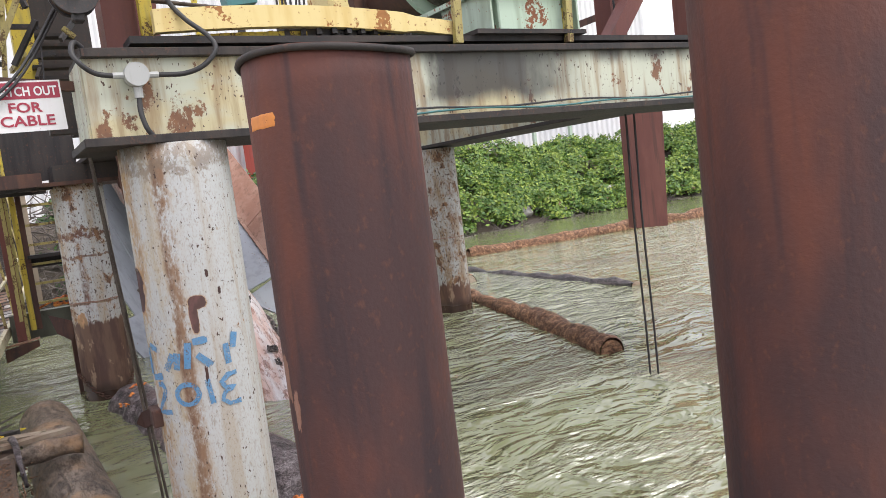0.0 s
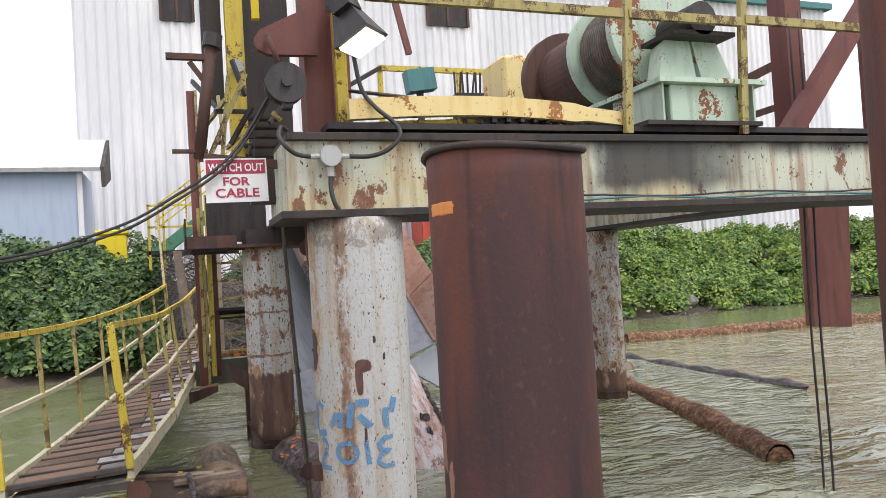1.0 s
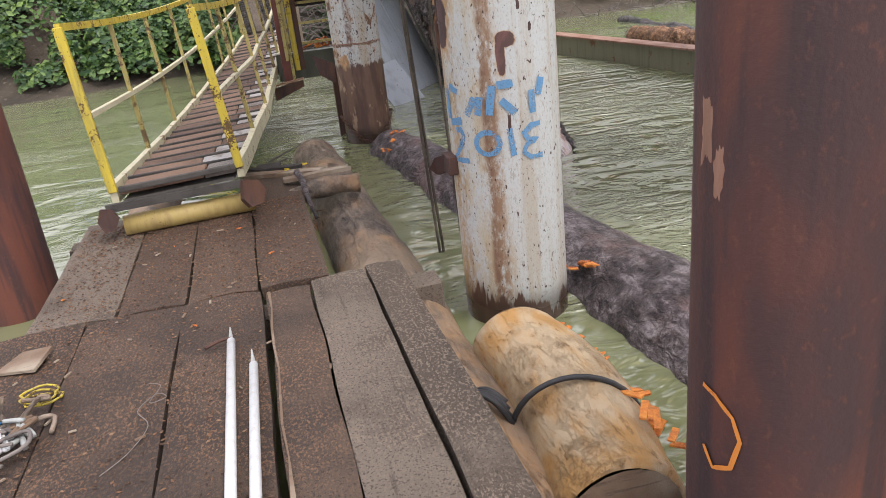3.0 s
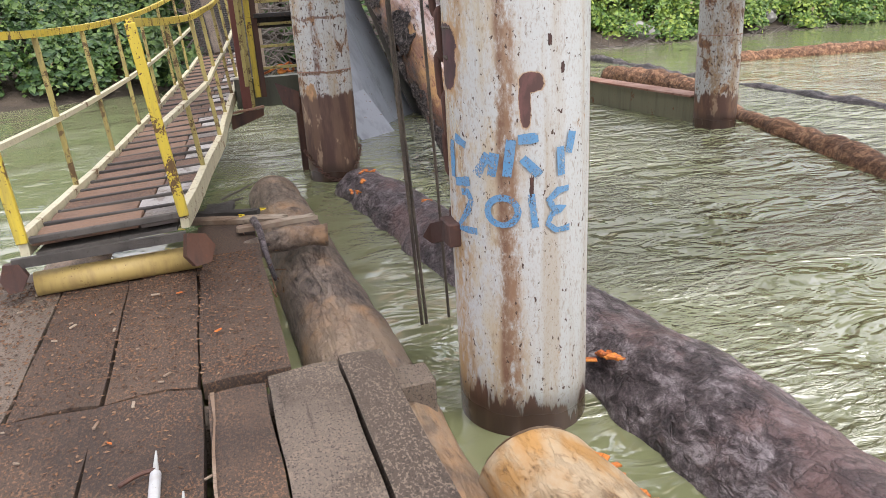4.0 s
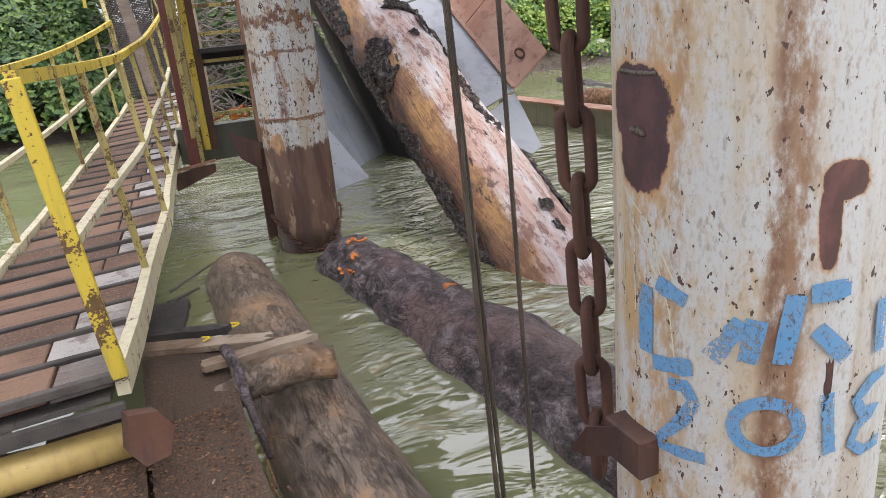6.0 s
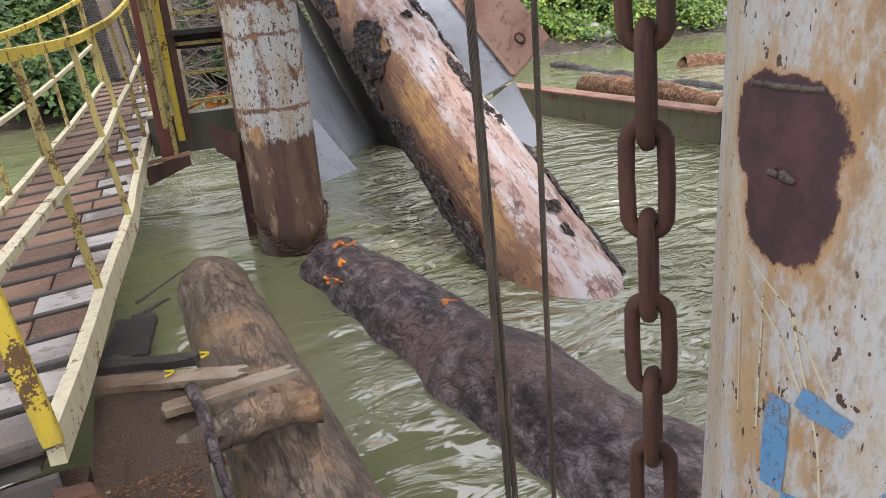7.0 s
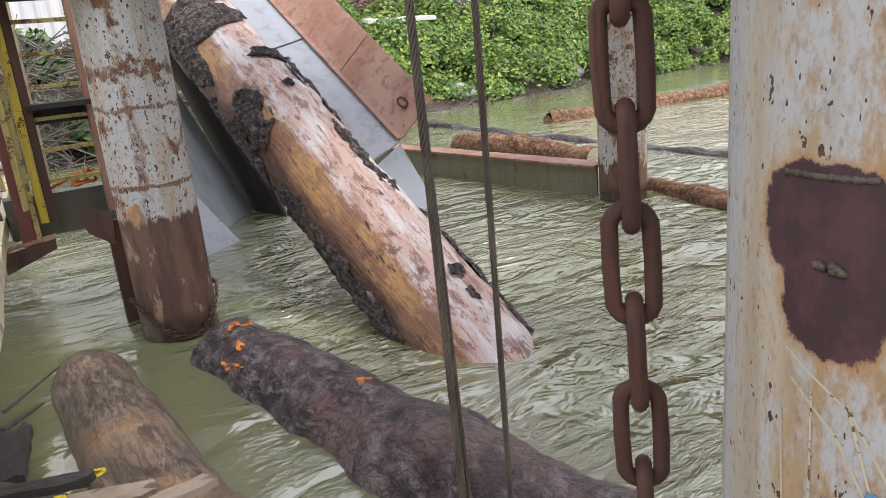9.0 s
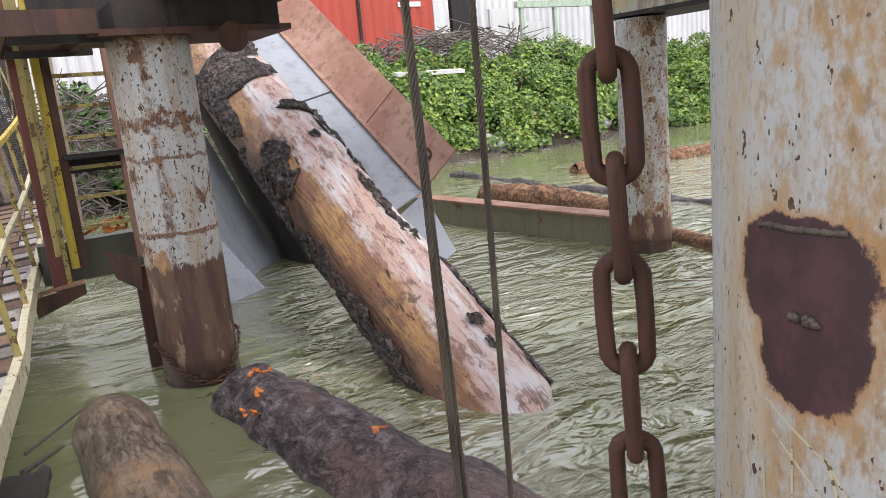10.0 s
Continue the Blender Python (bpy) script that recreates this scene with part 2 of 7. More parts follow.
def white_pile(name, streaks, flake, bare_below, bare=(0.1, 0.05, 0.036), blobs=(), teeth=0.55, bands=()):
    """White painted steel pile: rust runs and blots at given places, flaking spots, bare steel low down."""
    n = Nodes(name)
    col = n.mix(n.noise(1.6, (1, 1, 0.4), 3), (0.54, 0.56, 0.57), (0.4, 0.41, 0.38))
    wav = n.noise(3, (1, 1, 1), 3)
    grain = n.noise(42, (1, 1, 0.5), 5, 0.7)
    x, y, z = n.axis(0), n.axis(1), n.axis(2)
    blotch = n.noise(9, (1, 1, 0.35), 7, 0.7)
    for x0, y0, wide, colour, force in streaks:
        dx, dy = n.calc("SUBTRACT", x, x0), n.calc("SUBTRACT", y, y0)
        d = n.calc("SQRT", n.calc("ADD", n.calc("MULTIPLY", dx, dx), n.calc("MULTIPLY", dy, dy)))
        d = n.calc("ADD", d, n.calc("MULTIPLY", n.calc("SUBTRACT", wav, 0.5), wide * 1.2))
        grit = n.calc("ADD", n.calc("MULTIPLY", blotch, 0.6), n.calc("MULTIPLY", grain, 0.4))
        m = n.calc("MULTIPLY", n.step(d, wide, wide * 0.2), n.calc("MULTIPLY", n.step(grit, 0.42, 0.58), force))
        col = n.mix(m, col, colour)
    for z0, half, colour, force in bands:
        d = n.calc("ABSOLUTE", n.calc("ADD", n.calc("SUBTRACT", z, z0), n.calc("MULTIPLY", n.calc("SUBTRACT", n.noise(6, (1, 1, 1), 6, 0.7), 0.5), half * 7.0)))
        col = n.mix(n.calc("MULTIPLY", n.step(d, half, half * 0.4), n.calc("MULTIPLY", n.step(grain, 0.35, 0.5), force)), col, colour)
    runs = n.step(n.noise(5, (2.4, 2.4, 0.14), 5), 0.48, 0.66)
    col = n.mix(n.calc("MULTIPLY", runs, 0.5), col, (0.36, 0.28, 0.18))
    col = n.mix(n.calc("MULTIPLY", n.step(n.noise(70, (1, 1, 0.4), 3), 0.56, 0.68), 0.45), col, (0.22, 0.15, 0.09))
    p = n.noise(5.5, (1, 1, 0.75), 9, 0.72)
    broken = n.step(p, 0.7 - flake, 0.72 - flake)
    rust = n.mix(n.step(n.noise(16, (1, 1, 0.4), 6, 0.7), 0.35, 0.65), (0.07, 0.036, 0.027), (0.26, 0.13, 0.06))
    col = n.mix(n.calc("MULTIPLY", n.step(p, 0.66 - flake, 0.72 - flake), 0.5), col, (0.4, 0.24, 0.1))
    col = n.mix(broken, col, rust)
    col = n.mix(n.calc("MULTIPLY", n.step(n.noise(130, (1, 1, 0.5), 3), 0.5, 0.66), 0.3), col, (0.3, 0.21, 0.13))
    specks = n.calc("MAXIMUM", n.step(n.noise(44, (1, 1, 0.6), 3, offset=(3, 1, 7)), 0.67 - flake * 0.5, 0.695 - flake * 0.5), n.step(n.noise(75, (1, 1, 0.5), 2, offset=(1, 5, 2)), 0.69, 0.72))
    col = n.mix(specks, col, (0.07, 0.04, 0.028))
    for ovals, colour, halo in blobs:
        d = None
        for x0, y0, z0, rx, rz in ovals:
            dx, dy, dz = n.calc("SUBTRACT", x, x0), n.calc("SUBTRACT", y, y0), n.calc("DIVIDE", n.calc("SUBTRACT", z, z0), rz)
            dh = n.calc("DIVIDE", n.calc("SQRT", n.calc("ADD", n.calc("MULTIPLY", dx, dx), n.calc("MULTIPLY", dy, dy))), rx)
            one = n.calc("POWER", n.calc("ADD", n.calc("POWER", dh, 2.6), n.calc("POWER", n.calc("ABSOLUTE", dz), 2.6)), 0.385)
            d = one if d is None else n.calc("MINIMUM", d, one)
        d = n.calc("ADD", d, n.calc("MULTIPLY", n.calc("SUBTRACT", n.noise(16, (1, 1, 0.8), 6, 0.7), 0.5), 0.75))
        col = n.mix(n.calc("MULTIPLY", n.step(d, 1.0 + halo, 1.0), 0.75), col, (0.42, 0.24, 0.1))
        tone = n.mix(n.step(n.noise(22, (1, 1, 0.6), 4), 0.4, 0.65), colour, (colour[0] * 1.7, colour[1] * 1.5, colour[2] * 1.5))
        col = n.mix(n.step(d, 1.04, 0.96), col, tone)
    low = n.step(n.calc("ADD", z, n.calc("MULTIPLY", n.calc("SUBTRACT", n.noise(4, (2.6, 2.6, 0.4), 6), 0.5), teeth)), bare_below + 0.02, bare_below - 0.02)
    brown = n.mix(n.step(n.noise(6, (1.5, 1.5, 0.3), 4), 0.42, 0.62), bare, (bare[0] * 1.7, bare[1] * 1.9, bare[2] * 1.6))
    brown = n.mix(n.calc("MULTIPLY", n.step(n.noise(8, (1, 1, 0.5), 6), 0.6, 0.66), 0.6), brown, (0.42, 0.3, 0.2))
    col = n.mix(low, col, brown)
    wet = n.step(n.calc("ADD", z, n.calc("MULTIPLY", wav, 0.1)), 0.3, 0.14)
    col = n.mix(n.calc("MULTIPLY", wet, 0.7), col, (0.035, 0.024, 0.02))
    return n.done(col, n.calc("SUBTRACT", 0.62, n.calc("MULTIPLY", wet, 0.35)), 0.0, n.calc("SUBTRACT", n.calc("MULTIPLY", n.noise(60), 0.25), n.calc("MAXIMUM", broken, low)), 0.003, 0.6)


def bark(name, a, b, patches=None, along=(1, 1, 1), rough=0.85, deep=0.03, limit=0.55, turn=None, cracks=0.0):
    """Log surface: bark ridges, with patches of another skin where the bark is gone."""
    n = Nodes(name)
    ridge = n.noise(15, along, 9, 0.72, warp=0.5, turn=turn)
    broad = n.noise(2.4, (1, 1, 1), 4)
    col = n.ramp(ridge, [(0.36, (a[0] * 0.3, a[1] * 0.3, a[2] * 0.32)), (0.48, a), (0.63, b)])
    col = n.mix(n.calc("MULTIPLY", n.step(broad, 0.45, 0.7), 0.35), col, (b[0] * 1.25, b[1] * 1.15, b[2] * 1.1))
    height = ridge
    if cracks:
        c = n.step(n.noise(10, (along[0] * 1.2, along[1] * 0.8, along[2] * 1.2), 7, 0.8, warp=0.5, turn=turn), 0.46, 0.53)
        col = n.mix(n.calc("MULTIPLY", n.calc("SUBTRACT", 1.0, c), cracks), col, (a[0] * 0.25, a[1] * 0.25, a[2] * 0.27))
        height = n.calc("ADD", n.calc("MULTIPLY", ridge, 0.6), n.calc("MULTIPLY", c, 0.5))
    if patches:
        skin, skin2 = patches
        m = n.step(n.noise(2.1, (1, 1, 1), 8, 0.68), limit - 0.1, limit + 0.12)
        s = n.mix(n.step(n.noise(5, along, 5, turn=turn), 0.4, 0.62), skin, skin2)
        s = n.mix(n.calc("MULTIPLY", n.step(n.noise(20, along, 6, turn=turn), 0.56, 0.72), 0.7), s, (0.06, 0.036, 0.026))
        col = n.mix(m, col, s)
        height = n.calc("ADD", n.calc("MULTIPLY", height, n.calc("SUBTRACT", 1.15, m)), n.calc("MULTIPLY", m, 0.1))
    return n.done(col, rough, 0.0, height, deep, 0.8)


def peeled_log(name):
    """Wet peeled wood of the big log: pale pink on top with a whitish sheen painted in, tan and orange flank, dark bark
    beneath, long fibres and bruises.
    """
    n = Nodes(name)
    t = (-29.7, 0, 0)
    fibre = n.noise(5, (2.2, 0.3, 2.2), 7, 0.65, turn=t)
    fine = n.noise(24, (1.6, 0.2, 1.6), 6, 0.7, turn=t)
    blot = n.noise(1.7, (1, 0.7, 1), 7, 0.65, turn=t)
    # height round the trunk, from the upper edge to the underside
    pre = n.t.nodes.new("ShaderNodeMapping")
    pre.inputs["Rotation"].default_value = [radians(a) for a in t]
    n.link(n.coord, pre.inputs["Vector"])
    sep = n.t.nodes.new("ShaderNodeSeparateXYZ")
    n.link(pre.outputs[0], sep.inputs[0])
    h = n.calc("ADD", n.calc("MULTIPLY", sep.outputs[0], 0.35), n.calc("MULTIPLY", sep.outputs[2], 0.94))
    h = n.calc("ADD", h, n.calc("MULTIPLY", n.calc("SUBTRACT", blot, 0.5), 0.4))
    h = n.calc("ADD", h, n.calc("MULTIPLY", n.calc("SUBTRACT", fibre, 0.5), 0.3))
    # pink skin, and a grey-white that paints the wet sky sheen into it
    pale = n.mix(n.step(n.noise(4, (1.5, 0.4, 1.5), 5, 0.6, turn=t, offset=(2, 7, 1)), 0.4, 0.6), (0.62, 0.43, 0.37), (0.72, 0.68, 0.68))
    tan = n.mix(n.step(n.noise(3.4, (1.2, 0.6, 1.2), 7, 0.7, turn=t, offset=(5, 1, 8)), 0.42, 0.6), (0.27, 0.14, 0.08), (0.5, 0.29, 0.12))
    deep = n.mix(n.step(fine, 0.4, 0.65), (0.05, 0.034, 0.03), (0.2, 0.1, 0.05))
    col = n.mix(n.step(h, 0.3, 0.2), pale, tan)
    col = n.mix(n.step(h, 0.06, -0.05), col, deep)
    col = n.mix(n.calc("MULTIPLY", n.step(n.noise(8, (1.4, 0.5, 1.4), 7, 0.75, turn=t, offset=(9, 2, 3)), 0.51, 0.58), 0.75), col, (0.24, 0.105, 0.07))
    col = n.mix(n.calc("MULTIPLY", n.step(n.noise(2.6, (1, 0.7, 1), 8, 0.75, turn=t, offset=(1, 6, 6)), 0.57, 0.6), 0.8), col, (0.13, 0.075, 0.055))
    col = n.mix(n.calc("MULTIPLY", n.step(fine, 0.55, 0.68), 0.7), col, (0.16, 0.08, 0.055))
    col = n.mix(n.step(n.noise(10, (1.6, 0.35, 1.6), 6, 0.7, turn=t, offset=(4, 4, 1)), 0.63, 0.65), col, (0.035, 0.025, 0.022))
    return n.done(col, n.calc("ADD", 0.25, n.calc("MULTIPLY", fine, 0.4)), 0.0, n.calc("ADD", n.calc("ADD", fibre, blot), n.calc("MULTIPLY", fine, 0.6)), 0.03, 0.9)


M = {}
M["brown_steel"] = rusty("brown_steel_pile", (0.06, 0.03, 0.03), (0.15, 0.048, 0.03), (0.034, 0.022, 0.026))
M["dark_rust"] = rusty("dark_rusted_steel", (0.06, 0.03, 0.025), (0.11, 0.05, 0.03), (0.03, 0.02, 0.018))
M["red_steel"] = rusty("red_oxide_steel", (0.13, 0.04, 0.032), (0.17, 0.06, 0.045), (0.08, 0.03, 0.025), 0.6)
M["orange_rust"] = rusty("orange_rust_plate", (0.28, 0.14, 0.095), (0.4, 0.25, 0.19), (0.18, 0.095, 0.06))
M["chain_rust"] = rusty("chain_rust", (0.075, 0.035, 0.026), (0.12, 0.055, 0.035), (0.04, 0.022, 0.018), 0.8, 3.0)
M["soot"] = rusty("sooty_steel", (0.022, 0.02, 0.02), (0.045, 0.035, 0.03), (0.012, 0.011, 0.011), 0.7)
M["black"] = rusty("black_greased_iron", (0.018, 0.018, 0.02), (0.04, 0.036, 0.035), (0.01, 0.01, 0.01), 0.5, 2.0)
M["cable"] = rusty("wire_cable", (0.075, 0.06, 0.047), (0.15, 0.12, 0.09), (0.04, 0.032, 0.026), 0.42, 6.0)
M["p1"] = white_pile("white_pile_paint_stained", [
    (-0.25, -0.14, 0.16, (0.48, 0.42, 0.29), 0.7), (-0.159, -0.236, 0.12, (0.42, 0.31, 0.18), 0.75), (-0.15, -0.242, 0.06, (0.26, 0.15, 0.085), 0.75), (-0.165, -0.232, 0.032, (0.17, 0.09, 0.055), 0.95), (-0.135, -0.251, 0.03, (0.22, 0.12, 0.07), 0.8),
    (-0.28, -0.06, 0.12, (0.36, 0.22, 0.1), 0.75), (-0.285, -0.01, 0.1, (0.4, 0.24, 0.09), 0.9), (-0.283, 0.05, 0.03, (0.3, 0.16, 0.07), 0.7), (-0.27, 0.1, 0.12, (0.5, 0.39, 0.22), 0.65), (-0.27, -0.09, 0.025, (0.3, 0.18, 0.09), 0.7)], 0.03, 0.15,
    blobs=[(((-0.062, -0.279, 1.495, 0.045, 0.034), (-0.086, -0.271, 1.42, 0.022, 0.085)), (0.085, 0.045, 0.04), 0.2),
           (((-0.284, 0.018, 1.635, 0.086, 0.075), (-0.284, 0.002, 1.55, 0.07, 0.09)), (0.05, 0.025, 0.028), 0.25)], teeth=0.7, bands=((2.27, 0.1, (0.2, 0.15, 0.11), 0.7),))
M["p2"] = white_pile("white_pile_paint_flaking", [(-0.1, -0.25, 0.05, (0.16, 0.075, 0.05), 1.0), (-0.25, -0.12, 0.1, (0.4, 0.26, 0.12), 0.8), (-0.12, -0.253, 0.034, (0.1, 0.045, 0.034), 1.0), (0.06, -0.273, 0.05, (0.42, 0.31, 0.19), 0.7), (0.1, -0.26, 0.022, (0.16, 0.08, 0.045), 0.9)], 0.125, 0.88, bare=(0.085, 0.045, 0.036), teeth=0.4,
    blobs=[(((-0.2, -0.195, 0.82, 0.07, 0.17),), (0.3, 0.19, 0.1), 0.1)], bands=((1.85, 0.06, (0.13, 0.055, 0.035), 1.0), (1.62, 0.02, (0.13, 0.055, 0.035), 0.9), (1.1, 0.018, (0.14, 0.07, 0.04), 1.0), (2.4, 0.07, (0.3, 0.2, 0.12), 0.8)))
M["p3"] = white_pile("white_pile_paint_weathered", [(-0.2, -0.2, 0.2, (0.3, 0.21, 0.13), 1.0), (0.0, -0.28, 0.14, (0.24, 0.14, 0.085), 1.0), (0.2, -0.2, 0.08, (0.3, 0.2, 0.12), 0.8)], 0.14, 0.42)
M["yellow"] = painted("worn_yellow_paint", (0.6, 0.46, 0.05), (0.14, 0.09, 0.04), 0.66, 2.6, (0.24, 0.2, 0.08))
M["yellow_dull"] = painted("grimy_yellow_paint", (0.36, 0.3, 0.1), (0.13, 0.09, 0.045), 0.8, 3.0, (0.16, 0.13, 0.07))
M["roller_yellow"] = painted("grimy_roller_paint", (0.46, 0.34, 0.12), (0.2, 0.12, 0.055), 0.35, 2.0, (0.27, 0.18, 0.08), 0.55)
M["bright_yellow"] = painted("bright_yellow_plastic", (0.72, 0.56, 0.01), (0.4, 0.3, 0.02), 0.1, 1.0, (0.6, 0.45, 0.03))
M["cream_yellow"] = painted("cream_yellow_beam_paint", (0.72, 0.58, 0.26), (0.36, 0.17, 0.06), 0.6, 1.3, (0.6, 0.4, 0.12))
M["winch_rusty"] = painted("rust_eaten_green_paint", (0.46, 0.58, 0.46), (0.26, 0.11, 0.055), 0.85, 1.4, (0.3, 0.34, 0.24))
M["winch_green"] = painted("pale_green_machine_paint", (0.46, 0.58, 0.46), (0.24, 0.1, 0.05), 0.5, 1.2, (0.26, 0.32, 0.22))
M["teal"] = painted("teal_paint", (0.06, 0.2, 0.2), (0.1, 0.07, 0.05), 0.3, 2.0, (0.05, 0.12, 0.12))
M["green_paint"] = painted("green_stair_paint", (0.06, 0.22, 0.13), (0.14, 0.08, 0.05), 0.4, 1.0, (0.06, 0.13, 0.09))
M["grey_plate"] = painted("wet_grey_steel_plate", (0.34, 0.37, 0.41), (0.22, 0.15, 0.12), 0.35, 0.8, (0.21, 0.225, 0.24), 0.28)
M["ibeam"] = painted("muddy_green_steel", (0.2, 0.19, 0.12), (0.2, 0.1, 0.05), 0.5, 1.2, (0.12, 0.11, 0.07))
M["deck"] = wood("deck_planks", (0.046, 0.03, 0.022), (0.088, 0.058, 0.04), dust=(0.2, 0.11, 0.06))
M["deck_pale"] = wood("pale_deck_planks", (0.085, 0.063, 0.047), (0.16, 0.126, 0.098), (0.04, 0.03, 0.024), dust=(0.23, 0.175, 0.13))
M["timber_end"] = wood("broken_timber", (0.2, 0.13, 0.085), (0.4, 0.33, 0.25), (0.06, 0.04, 0.03), along=0)


def plated_bark(name):
    """Wet old bark in irregular plates: dark fissures, mauve-grey faces, raw pinkish scars, gleaming where water stands."""
    n = Nodes(name)
    warp = n.t.nodes.new("ShaderNodeTexNoise")
    warp.inputs["Scale"].default_value, warp.inputs["Detail"].default_value = 7.0, 7.0
    n.link(n.coord, warp.inputs["Vector"])
    push = n.t.nodes.new("ShaderNodeVectorMath")
    push.operation = "SCALE"
    push.inputs["Scale"].default_value = 0.34
    n.link(warp.outputs["Color"], push.inputs[0])
    moved = n.t.nodes.new("ShaderNodeVectorMath")
    n.link(n.coord, moved.inputs[0])
    n.link(push.outputs[0], moved.inputs[1])
    plain, n.coord = n.coord, moved.outputs[0]
    big = n.voronoi(9, (1.3, 0.55, 1.3))
    small = n.voronoi(26, (1.2, 0.6, 1.2))
    n.coord = plain
    fine = n.noise(55, (1, 0.7, 1), 6, 0.75)
    mid = n.noise(12, (1, 0.6, 1), 7, 0.75, warp=0.4)
    broad = n.noise(2.2, (1, 0.7, 1), 6, 0.65)
    col = n.ramp(mid, [(0.4, (0.03, 0.022, 0.024)), (0.5, (0.13, 0.1, 0.105)), (0.61, (0.34, 0.295, 0.305))])
    col = n.mix(n.calc("MULTIPLY", n.step(broad, 0.5, 0.64), 0.6), col, (0.3, 0.185, 0.17))
    col = n.mix(n.calc("MULTIPLY", n.step(n.noise(3.2, (1, 0.7, 1), 5, offset=(4, 1, 3)), 0.56, 0.66), 0.7), col, (0.07, 0.05, 0.05))
    col = n.mix(n.calc("MULTIPLY", n.step(fine, 0.55, 0.7), 0.25), col, (0.4, 0.36, 0.37))
    col = n.mix(n.calc("MULTIPLY", n.step(small, 0.06, 0.0), 0.5), col, (0.03, 0.022, 0.022))
    col = n.mix(n.calc("MULTIPLY", n.step(big, 0.07, 0.0), 0.5), col, (0.018, 0.013, 0.013))
    height = n.calc("ADD", n.calc("MULTIPLY", n.step(big, 0.0, 0.2), 0.25), n.calc("ADD", n.calc("MULTIPLY", mid, 0.7), n.calc("MULTIPLY", fine, 0.35)))
    return n.done(col, n.calc("ADD", 0.2, n.calc("MULTIPLY", mid, 0.45)), 0.0, height, 0.06, 0.9)


M["bark_grey"] = plated_bark("grey_wet_bark")
M["bark_brown"] = bark("brown_bark", (0.2, 0.152, 0.118), (0.36, 0.28, 0.215), ((0.3, 0.22, 0.15), (0.42, 0.25, 0.13)), (1, 0.3, 1), 0.5, 0.03, 0.54, cracks=0.26)
M["bark_orange"] = bark("orange_bark", (0.26, 0.13, 0.07), (0.5, 0.29, 0.16), None, (1, 1, 1), 0.8, 0.05, cracks=0.6)
M["bark_dark"] = bark("dark_waterlogged_bark", (0.06, 0.052, 0.053), (0.19, 0.165, 0.165), None, (1, 0.6, 1), 0.45, 0.04, cracks=0.7)
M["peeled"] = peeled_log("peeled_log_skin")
M["tan_log"] = bark("tan_cut_log", (0.34, 0.2, 0.085), (0.52, 0.36, 0.19), ((0.5, 0.38, 0.24), (0.46, 0.25, 0.08)), (1.4, 0.6, 1.4), 0.55, 0.03, 0.42, cracks=0.3)


def water_material():
    n = Nodes("muddy_river_water")
    col = n.mix(n.noise(0.35, (1, 1, 1), 4), (0.175, 0.19, 0.09), (0.235, 0.25, 0.14))
    swirl = n.noise(0.7, (1.0, 1.5, 1), 2, 0.45, warp=1.2)
    mid = n.noise(2.1, (0.9, 1.9, 1), 3, 0.45, warp=1.0)
    ripple = n.noise(9, (0.7, 1.9, 1), 4, 0.55, warp=0.8)
    # calm behind the piles, lively out in the current, fine ripples only in patches
    live = n.calc("ADD", 0.07, n.calc("MULTIPLY", n.calc("MULTIPLY", n.step(n.axis(0), 2.2, 4.4), n.step(n.axis(1), 18.0, 10.0)), 1.4))
    patch = n.calc("MULTIPLY", n.step(n.noise(0.7, (1, 1.3, 1), 4, 0.6, warp=1.0, offset=(4, 2, 0)), 0.46, 0.6), n.calc("ADD", 0.1, live))
    waves = n.calc("ADD", n.calc("MULTIPLY", n.calc("MULTIPLY", mid, 0.44), live), n.calc("MULTIPLY", n.calc("MULTIPLY", ripple, 0.24), patch))
    h = n.calc("ADD", n.calc("MULTIPLY", swirl, 0.2), waves)
    n.bsdf.inputs["IOR"].default_value = 2.7
    return n.done(col, 0.03, 0.0, h, 0.2, 1.0)


M["water"] = water_material()


def slat_material(name, pale):
    """Gangway boards: red-brown and littered, or worn pale and wet."""
    n = Nodes(name)
    grain = n.noise(5, (0.5, 9, 9), 8, 0.7)
    blot = n.calc("ADD", n.noise(3, (1, 1, 1), 5), n.calc("MULTIPLY", n.calc("SUBTRACT", n.random(), 0.5), 0.5))
    if pale:
        col = n.mix(n.step(blot, 0.3, 0.66), (0.15, 0.125, 0.11), (0.42, 0.395, 0.375))
        col = n.mix(n.calc("MULTIPLY", n.step(n.noise(7, (1, 1.5, 1), 6, 0.7), 0.52, 0.6), 0.7), col, (0.13, 0.085, 0.06))
    else:
        col = n.mix(n.step(blot, 0.36, 0.64), (0.1, 0.056, 0.038), (0.2, 0.12, 0.08))
        col = n.mix(n.calc("MULTIPLY", n.step(n.noise(90, (1, 1, 1), 3), 0.52, 0.62), 0.6), col, (0.28, 0.15, 0.08))
    col = n.mix(n.calc("MULTIPLY", n.step(grain, 0.55, 0.67), 0.75), col, (0.045, 0.03, 0.025))
    return n.done(col, 0.4 if pale else 0.7, 0.0, n.calc("ADD", grain, n.noise(70)), 0.01, 0.7)


M["slat"] = slat_material("gangway_boards", 0.0)
M["slat_pale"] = slat_material("worn_pale_gangway_boards", 1.0)
M["cream_rail"] = painted("faded_cream_rail_paint", (0.56, 0.52, 0.36), (0.2, 0.13, 0.07), 0.55, 3.0, (0.33, 0.29, 0.18))
M["wet_beam"] = painted("wet_dark_green_steel", (0.1, 0.105, 0.08), (0.08, 0.05, 0.035), 0.4, 1.2, (0.06, 0.06, 0.045), 0.35)
